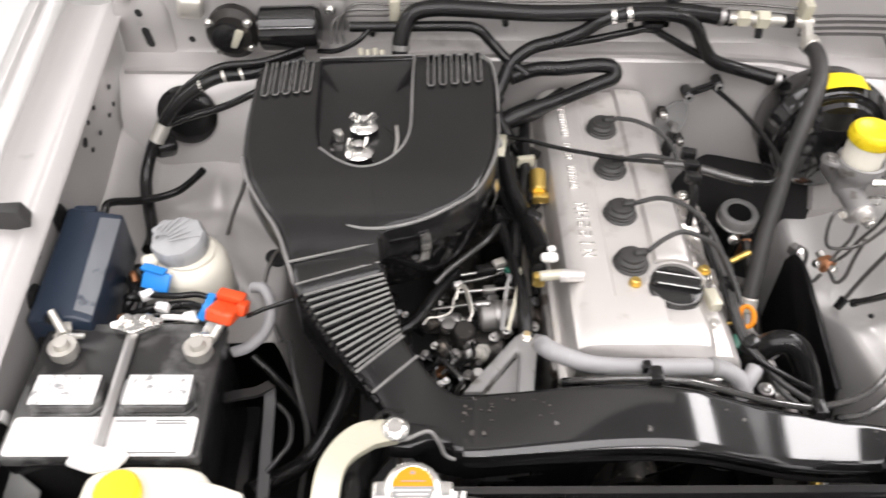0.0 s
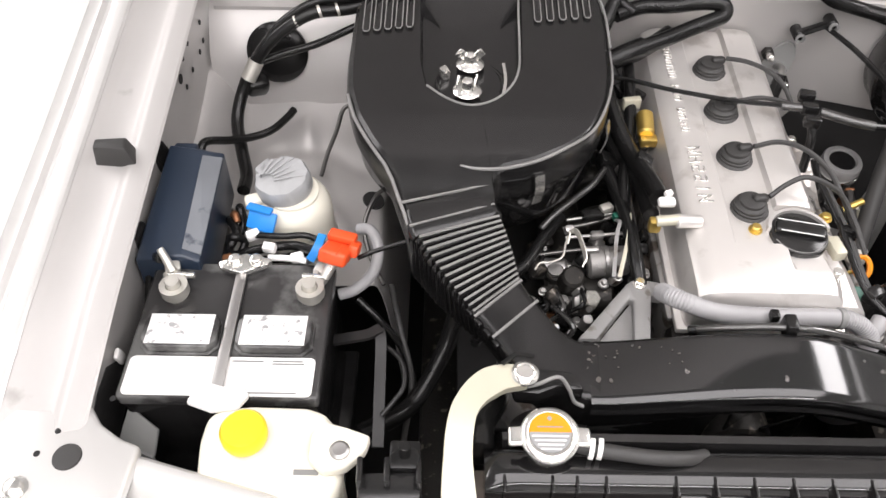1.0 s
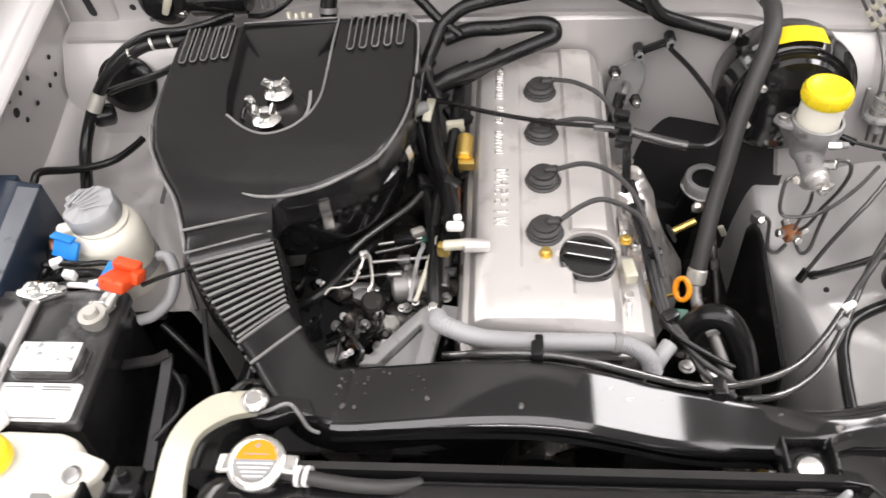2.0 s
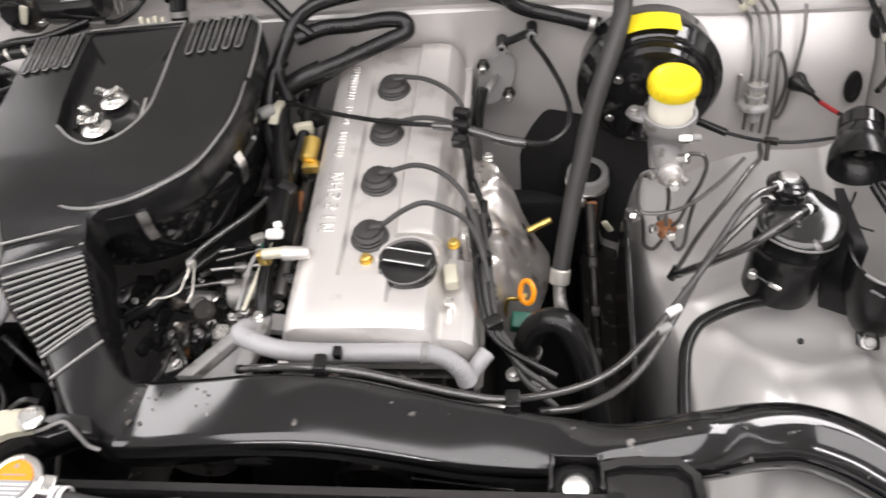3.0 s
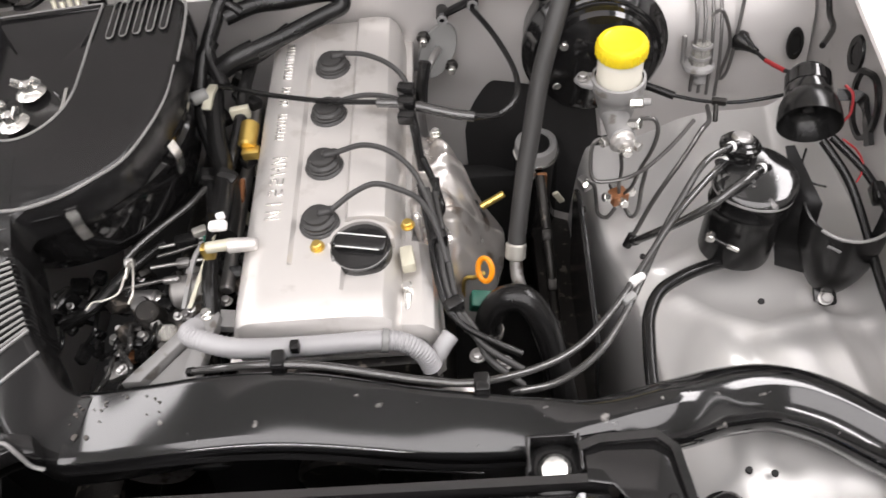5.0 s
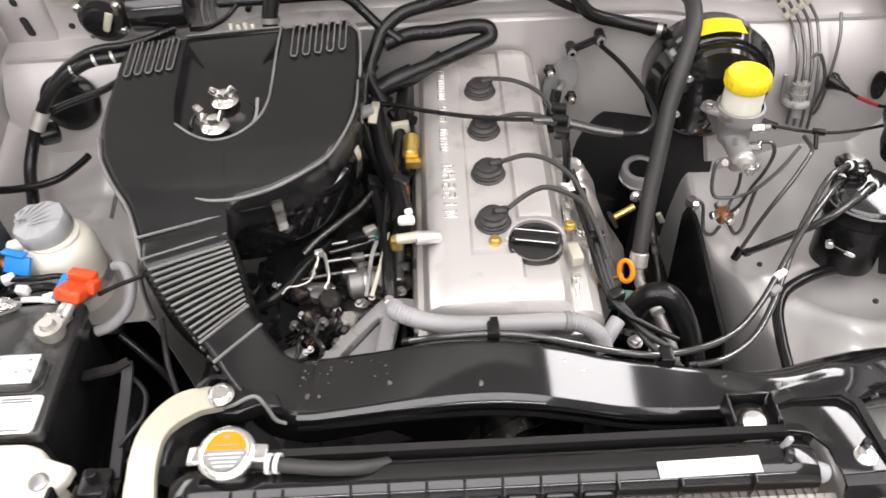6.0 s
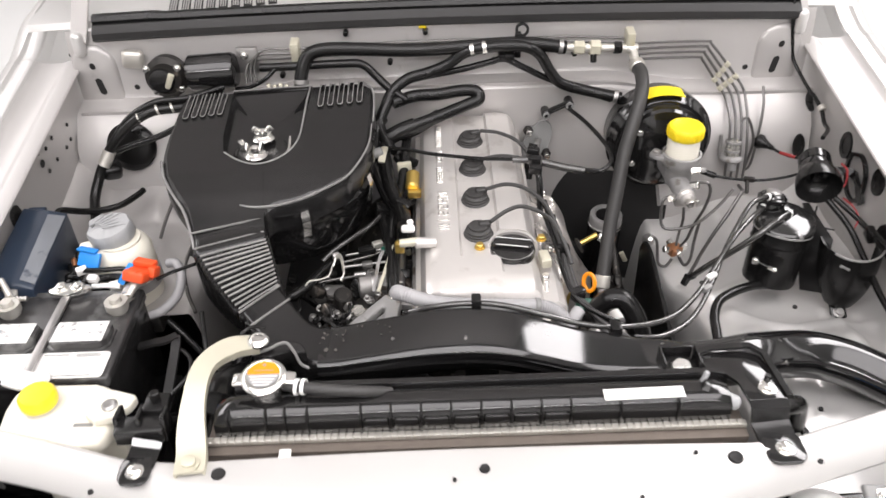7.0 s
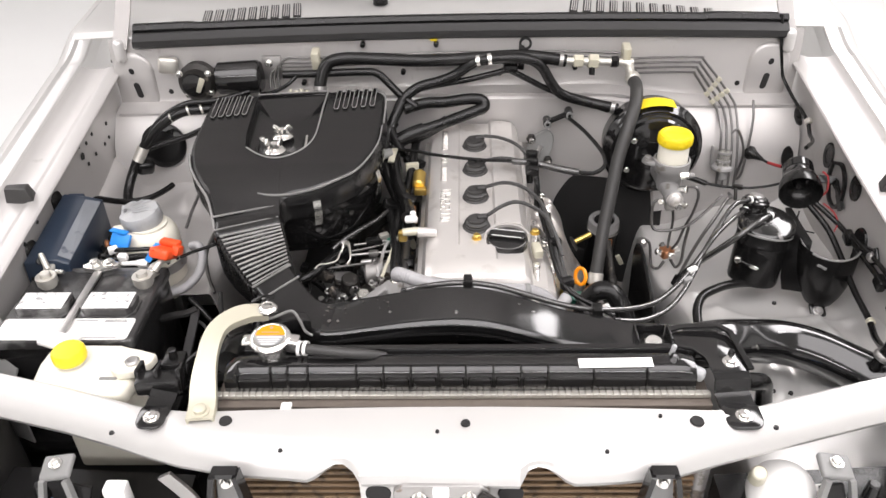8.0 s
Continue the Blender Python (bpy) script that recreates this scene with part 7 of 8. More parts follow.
# ---- canister, siren, shield ----
def canister():
    t = thing("vapour_canister", (0.532, 0.714, 0.80), "black fuel vapour canister with a shiny domed top", "canister")
    base, top = Vector((0.5317, 0.7145, 0.8045)), Vector((0.5457, 0.7366, 0.9137))
    ax = (top - base).normalized()
    face = Vector((0.02, -0.10, 1)).normalized()
    part("can", lathe([(0, 0), (0.038, 0), (0.0425, 0.002), (0.0442, 0.007), (0.0452, 0.060), (0.0462, 0.070), (0.0478, 0.074), (0.0484, 0.077), (0.0478, 0.080), (0.0468, 0.082), (0.0475, 0.100), (0, 0.104)], base, ax, 48), MATTE, t)
    part("top_cap", lathe([(0.0474, -0.010), (0.0490, -0.008), (0.0500, -0.004), (0.0500, 0.000), (0.0488, 0.0035), (0.0455, 0.0060), (0.040, 0.0078), (0.030, 0.0092), (0.018, 0.0100), (0, 0.0102)], top, face, 56), CAP_TOP, t, "shiny dusty domed top", 50)
    part("cap_seam", lathe([(0.0480, -0.0155), (0.0488, -0.0150), (0.0488, -0.0125), (0.0480, -0.0120)], top, ax, 48), EDGE_GLINT, t)
    hubc = Vector((0.529, 0.768, 0.918))
    hub = part("valve_hub", lathe([(0, 0), (0.020, 0), (0.0205, 0.006), (0.019, 0.012), (0.0235, 0.014), (0.0248, 0.017), (0.0245, 0.022), (0.021, 0.024), (0.020, 0.027), (0.016, 0.029), (0.013, 0.028), (0, 0.028)], hubc, ax, 32), BLACK_GLOSS, t)
    part("hub_cap", lathe([(0, 0), (0.0125, 0), (0.0130, 0.003), (0.0105, 0.006), (0.006, 0.0065), (0, 0.006)], hubc + ax * 0.0275, ax, 22), STEEL, hub)
    part("hub_neck", cyl(hubc - ax * 0.022, hubc + ax * 0.002, 0.015, 0.017, 22, 0.002), BLACK_GLOSS, t)
    part("clamp_bolt", cyl((0.490, 0.691, 0.870), (0.486, 0.682, 0.871), 0.0055, bevel=0.001), CHROME, t)
    part("clamp_tab", box((0.015, 0.004, 0.006), pose(0.513, 0.674, 0.862, 0, 14, -26), 0.001), CHROME, t)
    part("clamp_rod", cyl((0.492, 0.686, 0.868), (0.507, 0.676, 0.864), 0.0022), BLACK_SATIN, t)
    for p, d in (((0.518, 0.754, 0.930), (-0.7, -0.3, 0.25)), ((0.562, 0.744, 0.922), (-0.75, -0.25, 0.3)), ((0.526, 0.762, 0.948), (-0.7, -0.35, 0.15))):
        p, d = Vector(p), Vector(d).normalized()
        part("port", cyl(p, p + d * 0.024, 0.0052, 0.0045, 12, 0.001), BLACK_SATIN, t)
        part("port_clip", cyl(p + d * 0.010, p + d * 0.016, 0.0066, 0.0062, 12, 0.001), WHITE, t, "pale spring clip")
    for nm, pts, r, m, lab in (
            ("canister_hose", [(0.510, 0.750, 0.934), (0.475, 0.712, 0.940), (0.437, 0.672, 0.935), (0.405, 0.635, 0.920), (0.378, 0.601, 0.910), (0.345, 0.560, 0.906), (0.305, 0.520, 0.908), (0.258, 0.492, 0.918), (0.199, 0.472, 0.934), (0.15, 0.472, 0.944), (0.107, 0.474, 0.958), (0.05, 0.477, 0.976), (0.0, 0.479, 0.981), (-0.05, 0.484, 0.972), (-0.09, 0.492, 0.955)], 0.0042, FUEL_HOSE, "long glossy dark fuel hose from canister to intake duct"),
            ("canister_hose", [(0.516, 0.757, 0.951), (0.478, 0.730, 0.956), (0.444, 0.690, 0.938), (0.412, 0.645, 0.920), (0.386, 0.601, 0.907), (0.358, 0.556, 0.900), (0.325, 0.515, 0.898), (0.28, 0.484, 0.902), (0.232, 0.468, 0.915)], 0.0042, FUEL_HOSE, "long glossy dark fuel hose from canister to intake duct"),
            ("canister_hose", [(0.550, 0.740, 0.927), (0.517, 0.716, 0.926), (0.485, 0.705, 0.905), (0.455, 0.716, 0.865), (0.428, 0.740, 0.815), (0.418, 0.765, 0.775)], 0.0055, FUEL_HOSE, "dark hose from canister down to the panel")):
        h = hose(nm, pts, r, m, lab, group="canister hoses")
        a, b = Vector(pts[0]), Vector(pts[1])
        part("end_sleeve", cyl(a.lerp(b, 0.02), a.lerp(b, 0.32), r * 1.22, r * 1.18, 14, 0.001), RUBBER, h, "black rubber end sleeve")
        c, d = Vector(pts[-2]), Vector(pts[-1])
        part("end_cap", cyl(c.lerp(d, 0.8), c.lerp(d, 1.02), r * 1.2, r * 1.2, 14, 0.001), RUBBER, h)
    h = thing("hose_tie", (0.38, 0.60, 0.91), "white plastic tie holding the two hoses", "hose clip")
    part("tie", box((0.020, 0.010, 0.014), pose(0.382, 0.602, 0.9085, 0, 0, 35), 0.003), WHITE, h)
    part("tie", box((0.018, 0.010, 0.012), pose(0.370, 0.580, 0.905, 0, 0, 35), 0.003), GREY, h)
    h = thing("hose_holder", (0.199, 0.478, 0.93), "black clip holding the hoses on the duct", "hose clip")
    part("holder", box((0.016, 0.022, 0.022), pose(0.205, 0.470, 0.930), 0.003), RUBBER, h)
    part("holder", box((0.014, 0.020, 0.022), pose(0.010, 0.482, 0.978), 0.003), RUBBER, h)
    hose("drain_tube", [(0.520, 0.690, 0.815), (0.486, 0.678, 0.822), (0.455, 0.664, 0.824), (0.425, 0.645, 0.822), (0.408, 0.615, 0.818), (0.402, 0.580, 0.812), (0.398, 0.54, 0.808), (0.396, 0.49, 0.80)], 0.008, RUBBER, "black drain tube curving over the wheel house")
    t = thing("actuator_shield", (0.635, 0.66, 0.82), "black plastic actuator shield bolted beside the canister", "shield")
    rings = []
    for u in np.linspace(0, 1, 12):
        z = 0.905 - 0.112 * u
        k = 1 - 0.10 * u - 0.42 * u ** 3
        lean = -0.024 * u
        rings.append([Vector((0.640 + 0.052 * k * math.cos(radians(a)) + 0.004 * (1 - u), 0.694 + lean + 0.050 * k * math.sin(radians(a)), z - 0.010 * math.sin(radians(-a)) * (1 - u))) for a in np.linspace(172, 372, 22)])
    part("shell", solid(loft(rings, closed=False), 0.003), MATTE, t, "", 60)
    left = [(0.594, 0.786, 0.915), (0.594, 0.766, 0.905), (0.590, 0.742, 0.893), (0.584, 0.722, 0.875), (0.578, 0.708, 0.850), (0.576, 0.700, 0.825), (0.580, 0.690, 0.800)]
    right = [(0.605, 0.786, 0.915), (0.611, 0.764, 0.906), (0.615, 0.738, 0.900), (0.618, 0.705, 0.896), (0.612, 0.690, 0.872), (0.606, 0.676, 0.840), (0.606, 0.668, 0.810)]
    part("back_fin", solid(loft([[Vector(a), Vector(a).lerp(Vector(b), 0.5), Vector(b)] for a, b in zip(left, right)], closed=False), 0.003), MATTE, t)
    # Highlight of the shell's rim, painted as a pale bead.
    part("rim_bead", tube([rings[0][k] for k in range(5, 20)], 0.0022, 8, straight=True), EDGE_GLINT, t)
    part("side_arm", strap([(0.686, 0.672, 0.902), (0.690, 0.655, 0.908), (0.692, 0.640, 0.911)], 0.016, 0.005, side=(0, 0.4, 1)), BLACK_SATIN, t)
    part("side_ear", box((0.006, 0.028, 0.028), pose(0.692, 0.634, 0.911, 45, 0, 0), 0.003), BLACK_SATIN, t)
    bolt(t, (0.689, 0.633, 0.911), 0.0070, (-1, -0.2, 0.3), STEEL)
    part("lower_tab", box((0.028, 0.026, 0.007), pose(0.634, 0.650, 0.784, 35, 0, 0), 0.004), BLACK_SATIN, t)
    bolt(t, (0.633, 0.645, 0.785), 0.0065, (0, -0.5, 1), STEEL)
    for x, y, z, a in ((0.618, 0.6475, 0.880, -30), (0.606, 0.661, 0.848, -50)):
        part("print_mark", box((0.016, 0.001, 0.006), pose(x, y, z, 12, 15, a), 0.0003), GREY, t)
    t = thing("alarm_siren", (0.625, 0.82, 0.96), "black alarm siren with red wires on the wing panel", "siren")
    d = Vector((-0.20, -0.93, -0.20)).normalized()
    o = Vector((0.637, 0.877, 0.957))
    part("can", lathe([(0, 0), (0.012, 0), (0.013, 0.004), (0.022, 0.006), (0.025, 0.012), (0.0262, 0.030), (0.0285, 0.036), (0.0290, 0.050)], o, d, 36), BLACK_GLOSS, t)
    part("horn_mouth", lathe([(0.0285, 0.046), (0.0310, 0.050), (0.0355, 0.062), (0.0375, 0.076), (0.0380, 0.086), (0.0365, 0.086), (0.032, 0.066), (0.022, 0.056), (0.011, 0.054), (0.010, 0.062), (0.007, 0.066), (0, 0.067)], o, d, 36), RUBBER, t)
    part("body_ring", lathe([(0.0258, 0.014), (0.0275, 0.014), (0.0280, 0.032), (0.0262, 0.032)], o, d, 36), BLACK_GLOSS, t)
    part("bracket", strap([(0.664, 0.838, 0.945), (0.690, 0.828, 0.945), (0.690, 0.80, 0.935), (0.690, 0.775, 0.915)], 0.014, 0.006, side=(0, 1, 1)), RUBBER, t)
    part("mount_loop", strap([(0.688, 0.845, 0.975), (0.690, 0.815, 0.985), (0.690, 0.79, 0.965), (0.690, 0.785, 0.93), (0.690, 0.80, 0.905), (0.690, 0.83, 0.91), (0.690, 0.85, 0.945), (0.688, 0.845, 0.975)], 0.006, 0.006), RUBBER, t)
    part("red_wire", tube([(0.668, 0.835, 0.962), (0.676, 0.825, 0.955), (0.676, 0.815, 0.935), (0.668, 0.81, 0.925)], 0.0018), REDWIRE, t)
    part("lead", tube([(0.622, 0.788, 0.905), (0.612, 0.765, 0.898), (0.617, 0.742, 0.894), (0.632, 0.732, 0.894)], 0.0014), RUBBER, t)


canister()


# ---- pipes beside the engine ----
def engine_side():
    t = thing("air_con_hose", (0.30, 0.9, 0.95), "thick grey-black air-conditioning hose dropping past the engine", "hose")
    part("hose", tube([(0.342, 1.045, 1.060), (0.345, 1.01, 1.062), (0.338, 0.965, 1.045), (0.318, 0.925, 1.00), (0.302, 0.898, 0.955), (0.288, 0.862, 0.90), (0.276, 0.832, 0.855), (0.266, 0.800, 0.81), (0.258, 0.772, 0.77)], 0.0125, 16), RUBBER_GREY, t)
    part("top_fitting", tube([(0.325, 1.058, 1.092), (0.336, 1.055, 1.085), (0.342, 1.045, 1.060)], 0.009, 12), LEAD, t)
    part("crimp", cyl((0.342, 1.046, 1.066), (0.344, 1.030, 1.063), 0.0145, bevel=0.002), LEAD, t)
    part("end_crimp", cyl((0.259, 0.776, 0.777), (0.256, 0.764, 0.757), 0.0145, bevel=0.002), LEAD, t)
    part("lower_pipe", tube([(0.257, 0.766, 0.76), (0.258, 0.74, 0.74), (0.268, 0.70, 0.74), (0.285, 0.64, 0.72), (0.30, 0.59, 0.70)], 0.009, 12), ALU_DARK, t)
    part("white_band", cyl((0.268, 0.700, 0.752), (0.273, 0.68, 0.748), 0.0125, bevel=0.001), WHITE, t)
    hose("steering_hose", [(0.212, 0.625, 0.770), (0.216, 0.636, 0.808), (0.236, 0.640, 0.836), (0.262, 0.634, 0.838), (0.284, 0.612, 0.805), (0.298, 0.58, 0.75), (0.31, 0.54, 0.67)], 0.017, RUBBER, "black steering hose bent over beside the engine", seg=14)
    t = thing("hose_end_clip", (0.225, 0.64, 0.77), "bright clip on the steering hose", "hose clip")
    ring_clamp(t, (0.2135, 0.629, 0.785), (0.1, 0.3, 1), 0.0175)
    t = thing("pump_filter", (0.325, 0.85, 0.85), "black drier canister with a bright-rimmed dark collar", "filter")
    part("collar", lathe([(0.0, 0.004), (0.033, 0.004), (0.033, 0.022), (0.031, 0.025), (0.024, 0.026), (0.022, 0.022), (0, 0.021)], (0.305, 0.985, 0.742), (0, -0.1, 1), 32), DULL, t, "dull grey collar")
    part("collar_well", lathe([(0, 0.0212), (0.0215, 0.0222), (0.0205, 0.0232), (0, 0.0236)], (0.305, 0.985, 0.742), (0, -0.1, 1), 28), BLACK_SATIN, t)
    part("collar_rim", lathe([(0.0, 0), (0.033, 0), (0.0360, 0.001), (0.0360, 0.0050), (0.033, 0.006), (0, 0.006)], (0.305, 0.985, 0.742), (0, -0.1, 1), 32), CHROME, t, "bright rim")
    part("can", lathe([(0, 0), (0.030, 0), (0.034, 0.01), (0.034, 0.20), (0, 0.20)], (0.305, 1.005, 0.545), (0, -0.1, 1), 28), BLACK_GLOSS, t)
    part("bracket_leg", box((0.015, 0.006, 0.05), pose(0.310, 0.938, 0.722, 10, 0, 0), 0.002), COPPER, t)
    part("bracket_foot", box((0.010, 0.006, 0.03), pose(0.335, 0.925, 0.700, 10, -25, 0), 0.002), CREAM, t)
    bolt(t, (0.292, 0.945, 0.735), 0.007, (0, -1, 0.5))
    t = thing("steering_shaft", (0.34, 0.75, 0.6), "dark steering shaft under the panel", "shaft")
    part("shaft", tube([(0.306, 0.93, 0.745), (0.309, 0.86, 0.705), (0.311, 0.806, 0.673), (0.315, 0.754, 0.615), (0.330, 0.66, 0.53)], 0.0075, 10), GUNK, t)
    for p in ((0.309, 0.85, 0.699), (0.312, 0.79, 0.655), (0.316, 0.745, 0.607)):
        part("joint", box((0.016, 0.020, 0.020), pose(*p, 35, 0, 0), 0.004), GUNK, t)
    part("coupling", cyl((0.352, 0.56, 0.61), (0.356, 0.53, 0.59), 0.016, bevel=0.003), STEEL, t)
    part("coupling_bolt", cyl((0.335, 0.545, 0.62), (0.34, 0.535, 0.625), 0.009, bevel=0.002), GOLD, t)
    t = thing("chassis_shield", (0.37, 0.72, 0.6), "black shield hanging inside the wheel house", "shield")
    part("sheet", prism([(0.60, 0.45), (0.86, 0.60), (0.868, 0.765), (0.855, 0.790), (0.825, 0.800), (0.78, 0.795), (0.62, 0.755), (0.56, 0.60)], -0.002, 0.002, m=Matrix(((0, 0, 1, 0.350), (1, 0, 0, 0), (0, 1, 0, 0), (0, 0, 0, 1)))), BLACK_SATIN, t)
    part("edge_bead", tube([(0.352, 0.866, 0.765), (0.352, 0.854, 0.788), (0.352, 0.825, 0.799), (0.352, 0.78, 0.794), (0.352, 0.70, 0.774), (0.352, 0.62, 0.754)], 0.003, 8), RUBBER, t)
    for y, z in ((0.82, 0.785), (0.66, 0.75)):
        bolt(t, (0.352, y, z), 0.005, (1, 0, 0.2), GUNK)
    t = thing("dipstick", (0.215, 0.69, 0.80), "oil dipstick with an amber ring handle", "dipstick")
    b = bmesh.new()
    lean = Vector((0.12, 0.66, 0.74)).normalized()
    ring = [Vector((0.214, 0.690, 0.833)) + Vector((0.0086, -0.0048, 0)) * math.cos(a) + lean * (0.0145 * math.sin(a)) for a in np.linspace(0, 2 * math.pi, 25)[:-1]]
    rr = []
    for i, p in enumerate(ring):
        q, n = Vector(ring[i - 1]), Vector(ring[(i + 1) % 24])
        tg = (n - q).normalized()
        sd = Vector((0, -0.75, 0.66)).normalized()
        u = tg.cross(sd)
        rr.append([b.verts.new(Vector(p) + sd * 0.0035 * math.cos(k * math.pi / 3) + u * 0.004 * math.sin(k * math.pi / 3)) for k in range(6)])
    skin(b, rr + [rr[0]], True)
    part("ring_handle", b, ORANGE, t, "amber plastic ring")
    part("stem", tube([(0.212, 0.694, 0.820), (0.200, 0.700, 0.805), (0.185, 0.705, 0.79), (0.18, 0.71, 0.70)], 0.003), GOLD, t)
    t = thing("green_connector", (0.212, 0.665, 0.79), "dark green wire connector beside the dipstick", "connector")
    part("shell", box((0.030, 0.022, 0.030), pose(0.207, 0.668, 0.796, 20, 10, 0), 0.003), GREEN, t)
    # exhaust heat shield
    t = thing("heat_shield", (0.21, 0.82, 0.80), "dented silver exhaust manifold heat shield", "heat shield")
    secs = []
    for i in range(46):
        a = i / 45
        row = []
        for j in range(70):
            b_ = j / 69
            y = 0.695 + 0.250 * b_
            bulge = math.sin(math.pi * min(1.0, b_ * 1.08)) ** 0.6
            x = 0.128 + (0.050 + 0.066 * bulge) * a
            z = 0.882 - 0.014 * a - 0.23 * max(0, a - 0.30) ** 1.4 - 0.05 * max(0, 0.14 - b_) / 0.14 - 0.05 * max(0, b_ - 0.86) / 0.14
            z += 0.008 * math.sin(b_ * 11.0 + a * 2.5) * (0.3 + a) + 0.010 * math.sin(a * 12 + b_ * 3) * (1 - 0.5 * a) + 0.006 * math.sin(b_ * 7 - a * 7)
            for ra, rb, slope, amp, wide in ((0.40, 0.30, 0.9, 0.011, 0.040), (0.52, 0.42, -0.5, -0.010, 0.045), (0.30, 0.58, 0.7, 0.010, 0.035), (0.62, 0.66, -0.8, 0.009, 0.040), (0.35, 0.80, 0.4, -0.009, 0.05)):
                away = abs(b_ - rb - slope * 0.35 * (a - ra))
                z += amp * max(0.0, 1 - away / wide) * min(1.0, a * 3) * min(1.0, (1.05 - a) * 3)
            z += 0.008 * noise.noise(Vector((a * 3.2, b_ * 6.5, 0.4))) + 0.0015 * noise.noise(Vector((a * 9, b_ * 17, 2.0)))
            row.append(Vector((x, y, z)))
        secs.append(row)
    part("shield", solid(loft(secs, closed=False), 0.0012), FOIL, t, "", 60)
    for p in ((0.150, 0.72, 0.884), (0.158, 0.90, 0.876)):
        bolt(t, p, 0.006)
    part("sensor", cyl((0.214, 0.792, 0.838), (0.246, 0.802, 0.850), 0.005, bevel=0.001), GOLD, t)
    part("sensor_seat", lathe([(0, 0), (0.015, 0), (0.013, 0.003), (0, 0.003)], (0.212, 0.790, 0.836), (0.9, 0.3, 0.3), 20), GUNK, t)
    t = thing("relay_on_head", (0.150, 0.63, 0.90), "cream bracket and small fittings on the cylinder head", "bracket")
    part("tab", box((0.016, 0.030, 0.016), pose(0.128, 0.642, 0.925, 0, 0, 8), 0.003), CREAM, t)
    part("pin", cyl((0.126, 0.612, 0.888), (0.126, 0.612, 0.918), 0.006, bevel=0.001), CHROME, t)
    part("stay_rod", tube([(0.126, 0.612, 0.905), (0.124, 0.590, 0.898), (0.122, 0.566, 0.893)], 0.0055), CHROME, t)
    part("brass_nut", hexbolt((0.128, 0.690, 0.928), 0.006), GOLD, t)
    part("brass_nut", hexbolt((0.105, 1.00, 0.935), 0.006), COPPER, t)
    # throttle cable clip and cables
    t = thing("throttle_cable", (0.13, 0.85, 0.98), "black throttle cable in a double clip over the valve cover", "cable")
    part("cable", tube([(-0.135, 0.93, 0.970), (-0.09, 0.905, 0.978), (-0.047, 0.888, 0.978), (0.03, 0.864, 0.980), (0.09, 0.850, 0.984), (0.13, 0.842, 0.985)], 0.0034, 8), RUBBER, t)
    part("sleeve", tube([(0.095, 0.848, 0.984), (0.13, 0.842, 0.985)], 0.0058, 12), FUEL_HOSE, t)
    part("sleeve", tube([(0.145, 0.836, 0.984), (0.185, 0.822, 0.980), (0.215, 0.817, 0.976)], 0.0068, 12), FUEL_HOSE, t)
    part("cable", tube([(0.215, 0.817, 0.976), (0.245, 0.822, 0.972), (0.268, 0.852, 0.970), (0.272, 0.89, 0.972), (0.262, 0.935, 0.975), (0.243, 0.985, 0.980), (0.222, 1.03, 0.982), (0.212, 1.048, 0.984)], 0.0040, 8), RUBBER, t)
    for y, z in ((0.862, 0.990), (0.842, 0.985), (0.822, 0.979)):
        part("clip_jaw", box((0.022, 0.014, 0.016), pose(0.132, y, z, 0, 0, -14), 0.003), BLACK_SATIN, t)
    part("clip_post", tube([(0.136, 0.835, 0.975), (0.140, 0.82, 0.95), (0.142, 0.81, 0.90)], 0.006), BLACK_SATIN, t)
    part("small_lead", tube([(0.145, 0.80, 0.93), (0.158, 0.78, 0.90), (0.165, 0.76, 0.88), (0.162, 0.735, 0.89)], 0.005), RUBBER, t)
    part("clip_jaw", box((0.010, 0.03, 0.02), pose(0.160, 0.77, 0.90, 20, 0, 0), 0.003), RUBBER, t)
    t = thing("bulkhead_flange", (0.16, 1.05, 0.96), "oval steel plate with two studs on the bulkhead", "flange")
    b = lathe([(0, 0), (1, 0), (0.95, 0.004), (0, 0.004)], (0, 0, 0), (0, 0, 1), 32)
    bmesh.ops.transform(b, matrix=Matrix.Translation((0.165, 1.056, 0.899)) @ pose(0, 0, 0, 75, 28, 0) @ Matrix.Diagonal((0.026, 0.046, 1, 1)), verts=b.verts)
    part("plate", b, GREY, t)
    for p in ((0.147, 1.055, 0.925), (0.184, 1.048, 0.876)):
        part("stud", cyl(p, (p[0], p[1] - 0.022, p[2] + 0.004), 0.0055, bevel=0.001), CHROME, t)
        part("stud_nut", cyl((p[0], p[1] + 0.004, p[2]), (p[0], p[1] - 0.006, p[2] + 0.001), 0.010, seg=6, bevel=0.001), GUNK, t)
    part("pipe", tube([(0.166, 1.050, 0.905), (0.164, 1.025, 0.918), (0.156, 1.000, 0.920), (0.148, 0.985, 0.910), (0.142, 0.975, 0.89)], 0.0055), STEEL, t)
    part("pipe_sleeve", tube([(0.150, 0.990, 0.932), (0.142, 0.975, 0.900), (0.138, 0.965, 0.87)], 0.009), RUBBER, t)
    t = thing("heater_valve", (0.20, 1.05, 0.985), "black twin heater pipe stub on the bulkhead", "pipe stub")
    for x, z in ((0.178, 0.968), (0.222, 0.988)):
        part("stub", cyl((x, 1.062, z), (x, 1.034, z), 0.0085, bevel=0.003), RUBBER, t)
        part("stub_face", lathe([(0.004, 0), (0.0075, 0), (0.0075, 0.003), (0.004, 0.003)], (x, 1.033, z), (0, -1, 0), 16), GREY, t)
    part("bridge", box((0.045, 0.014, 0.010), pose(0.200, 1.045, 0.978, 0, -24, 0), 0.005), RUBBER, t)


engine_side()


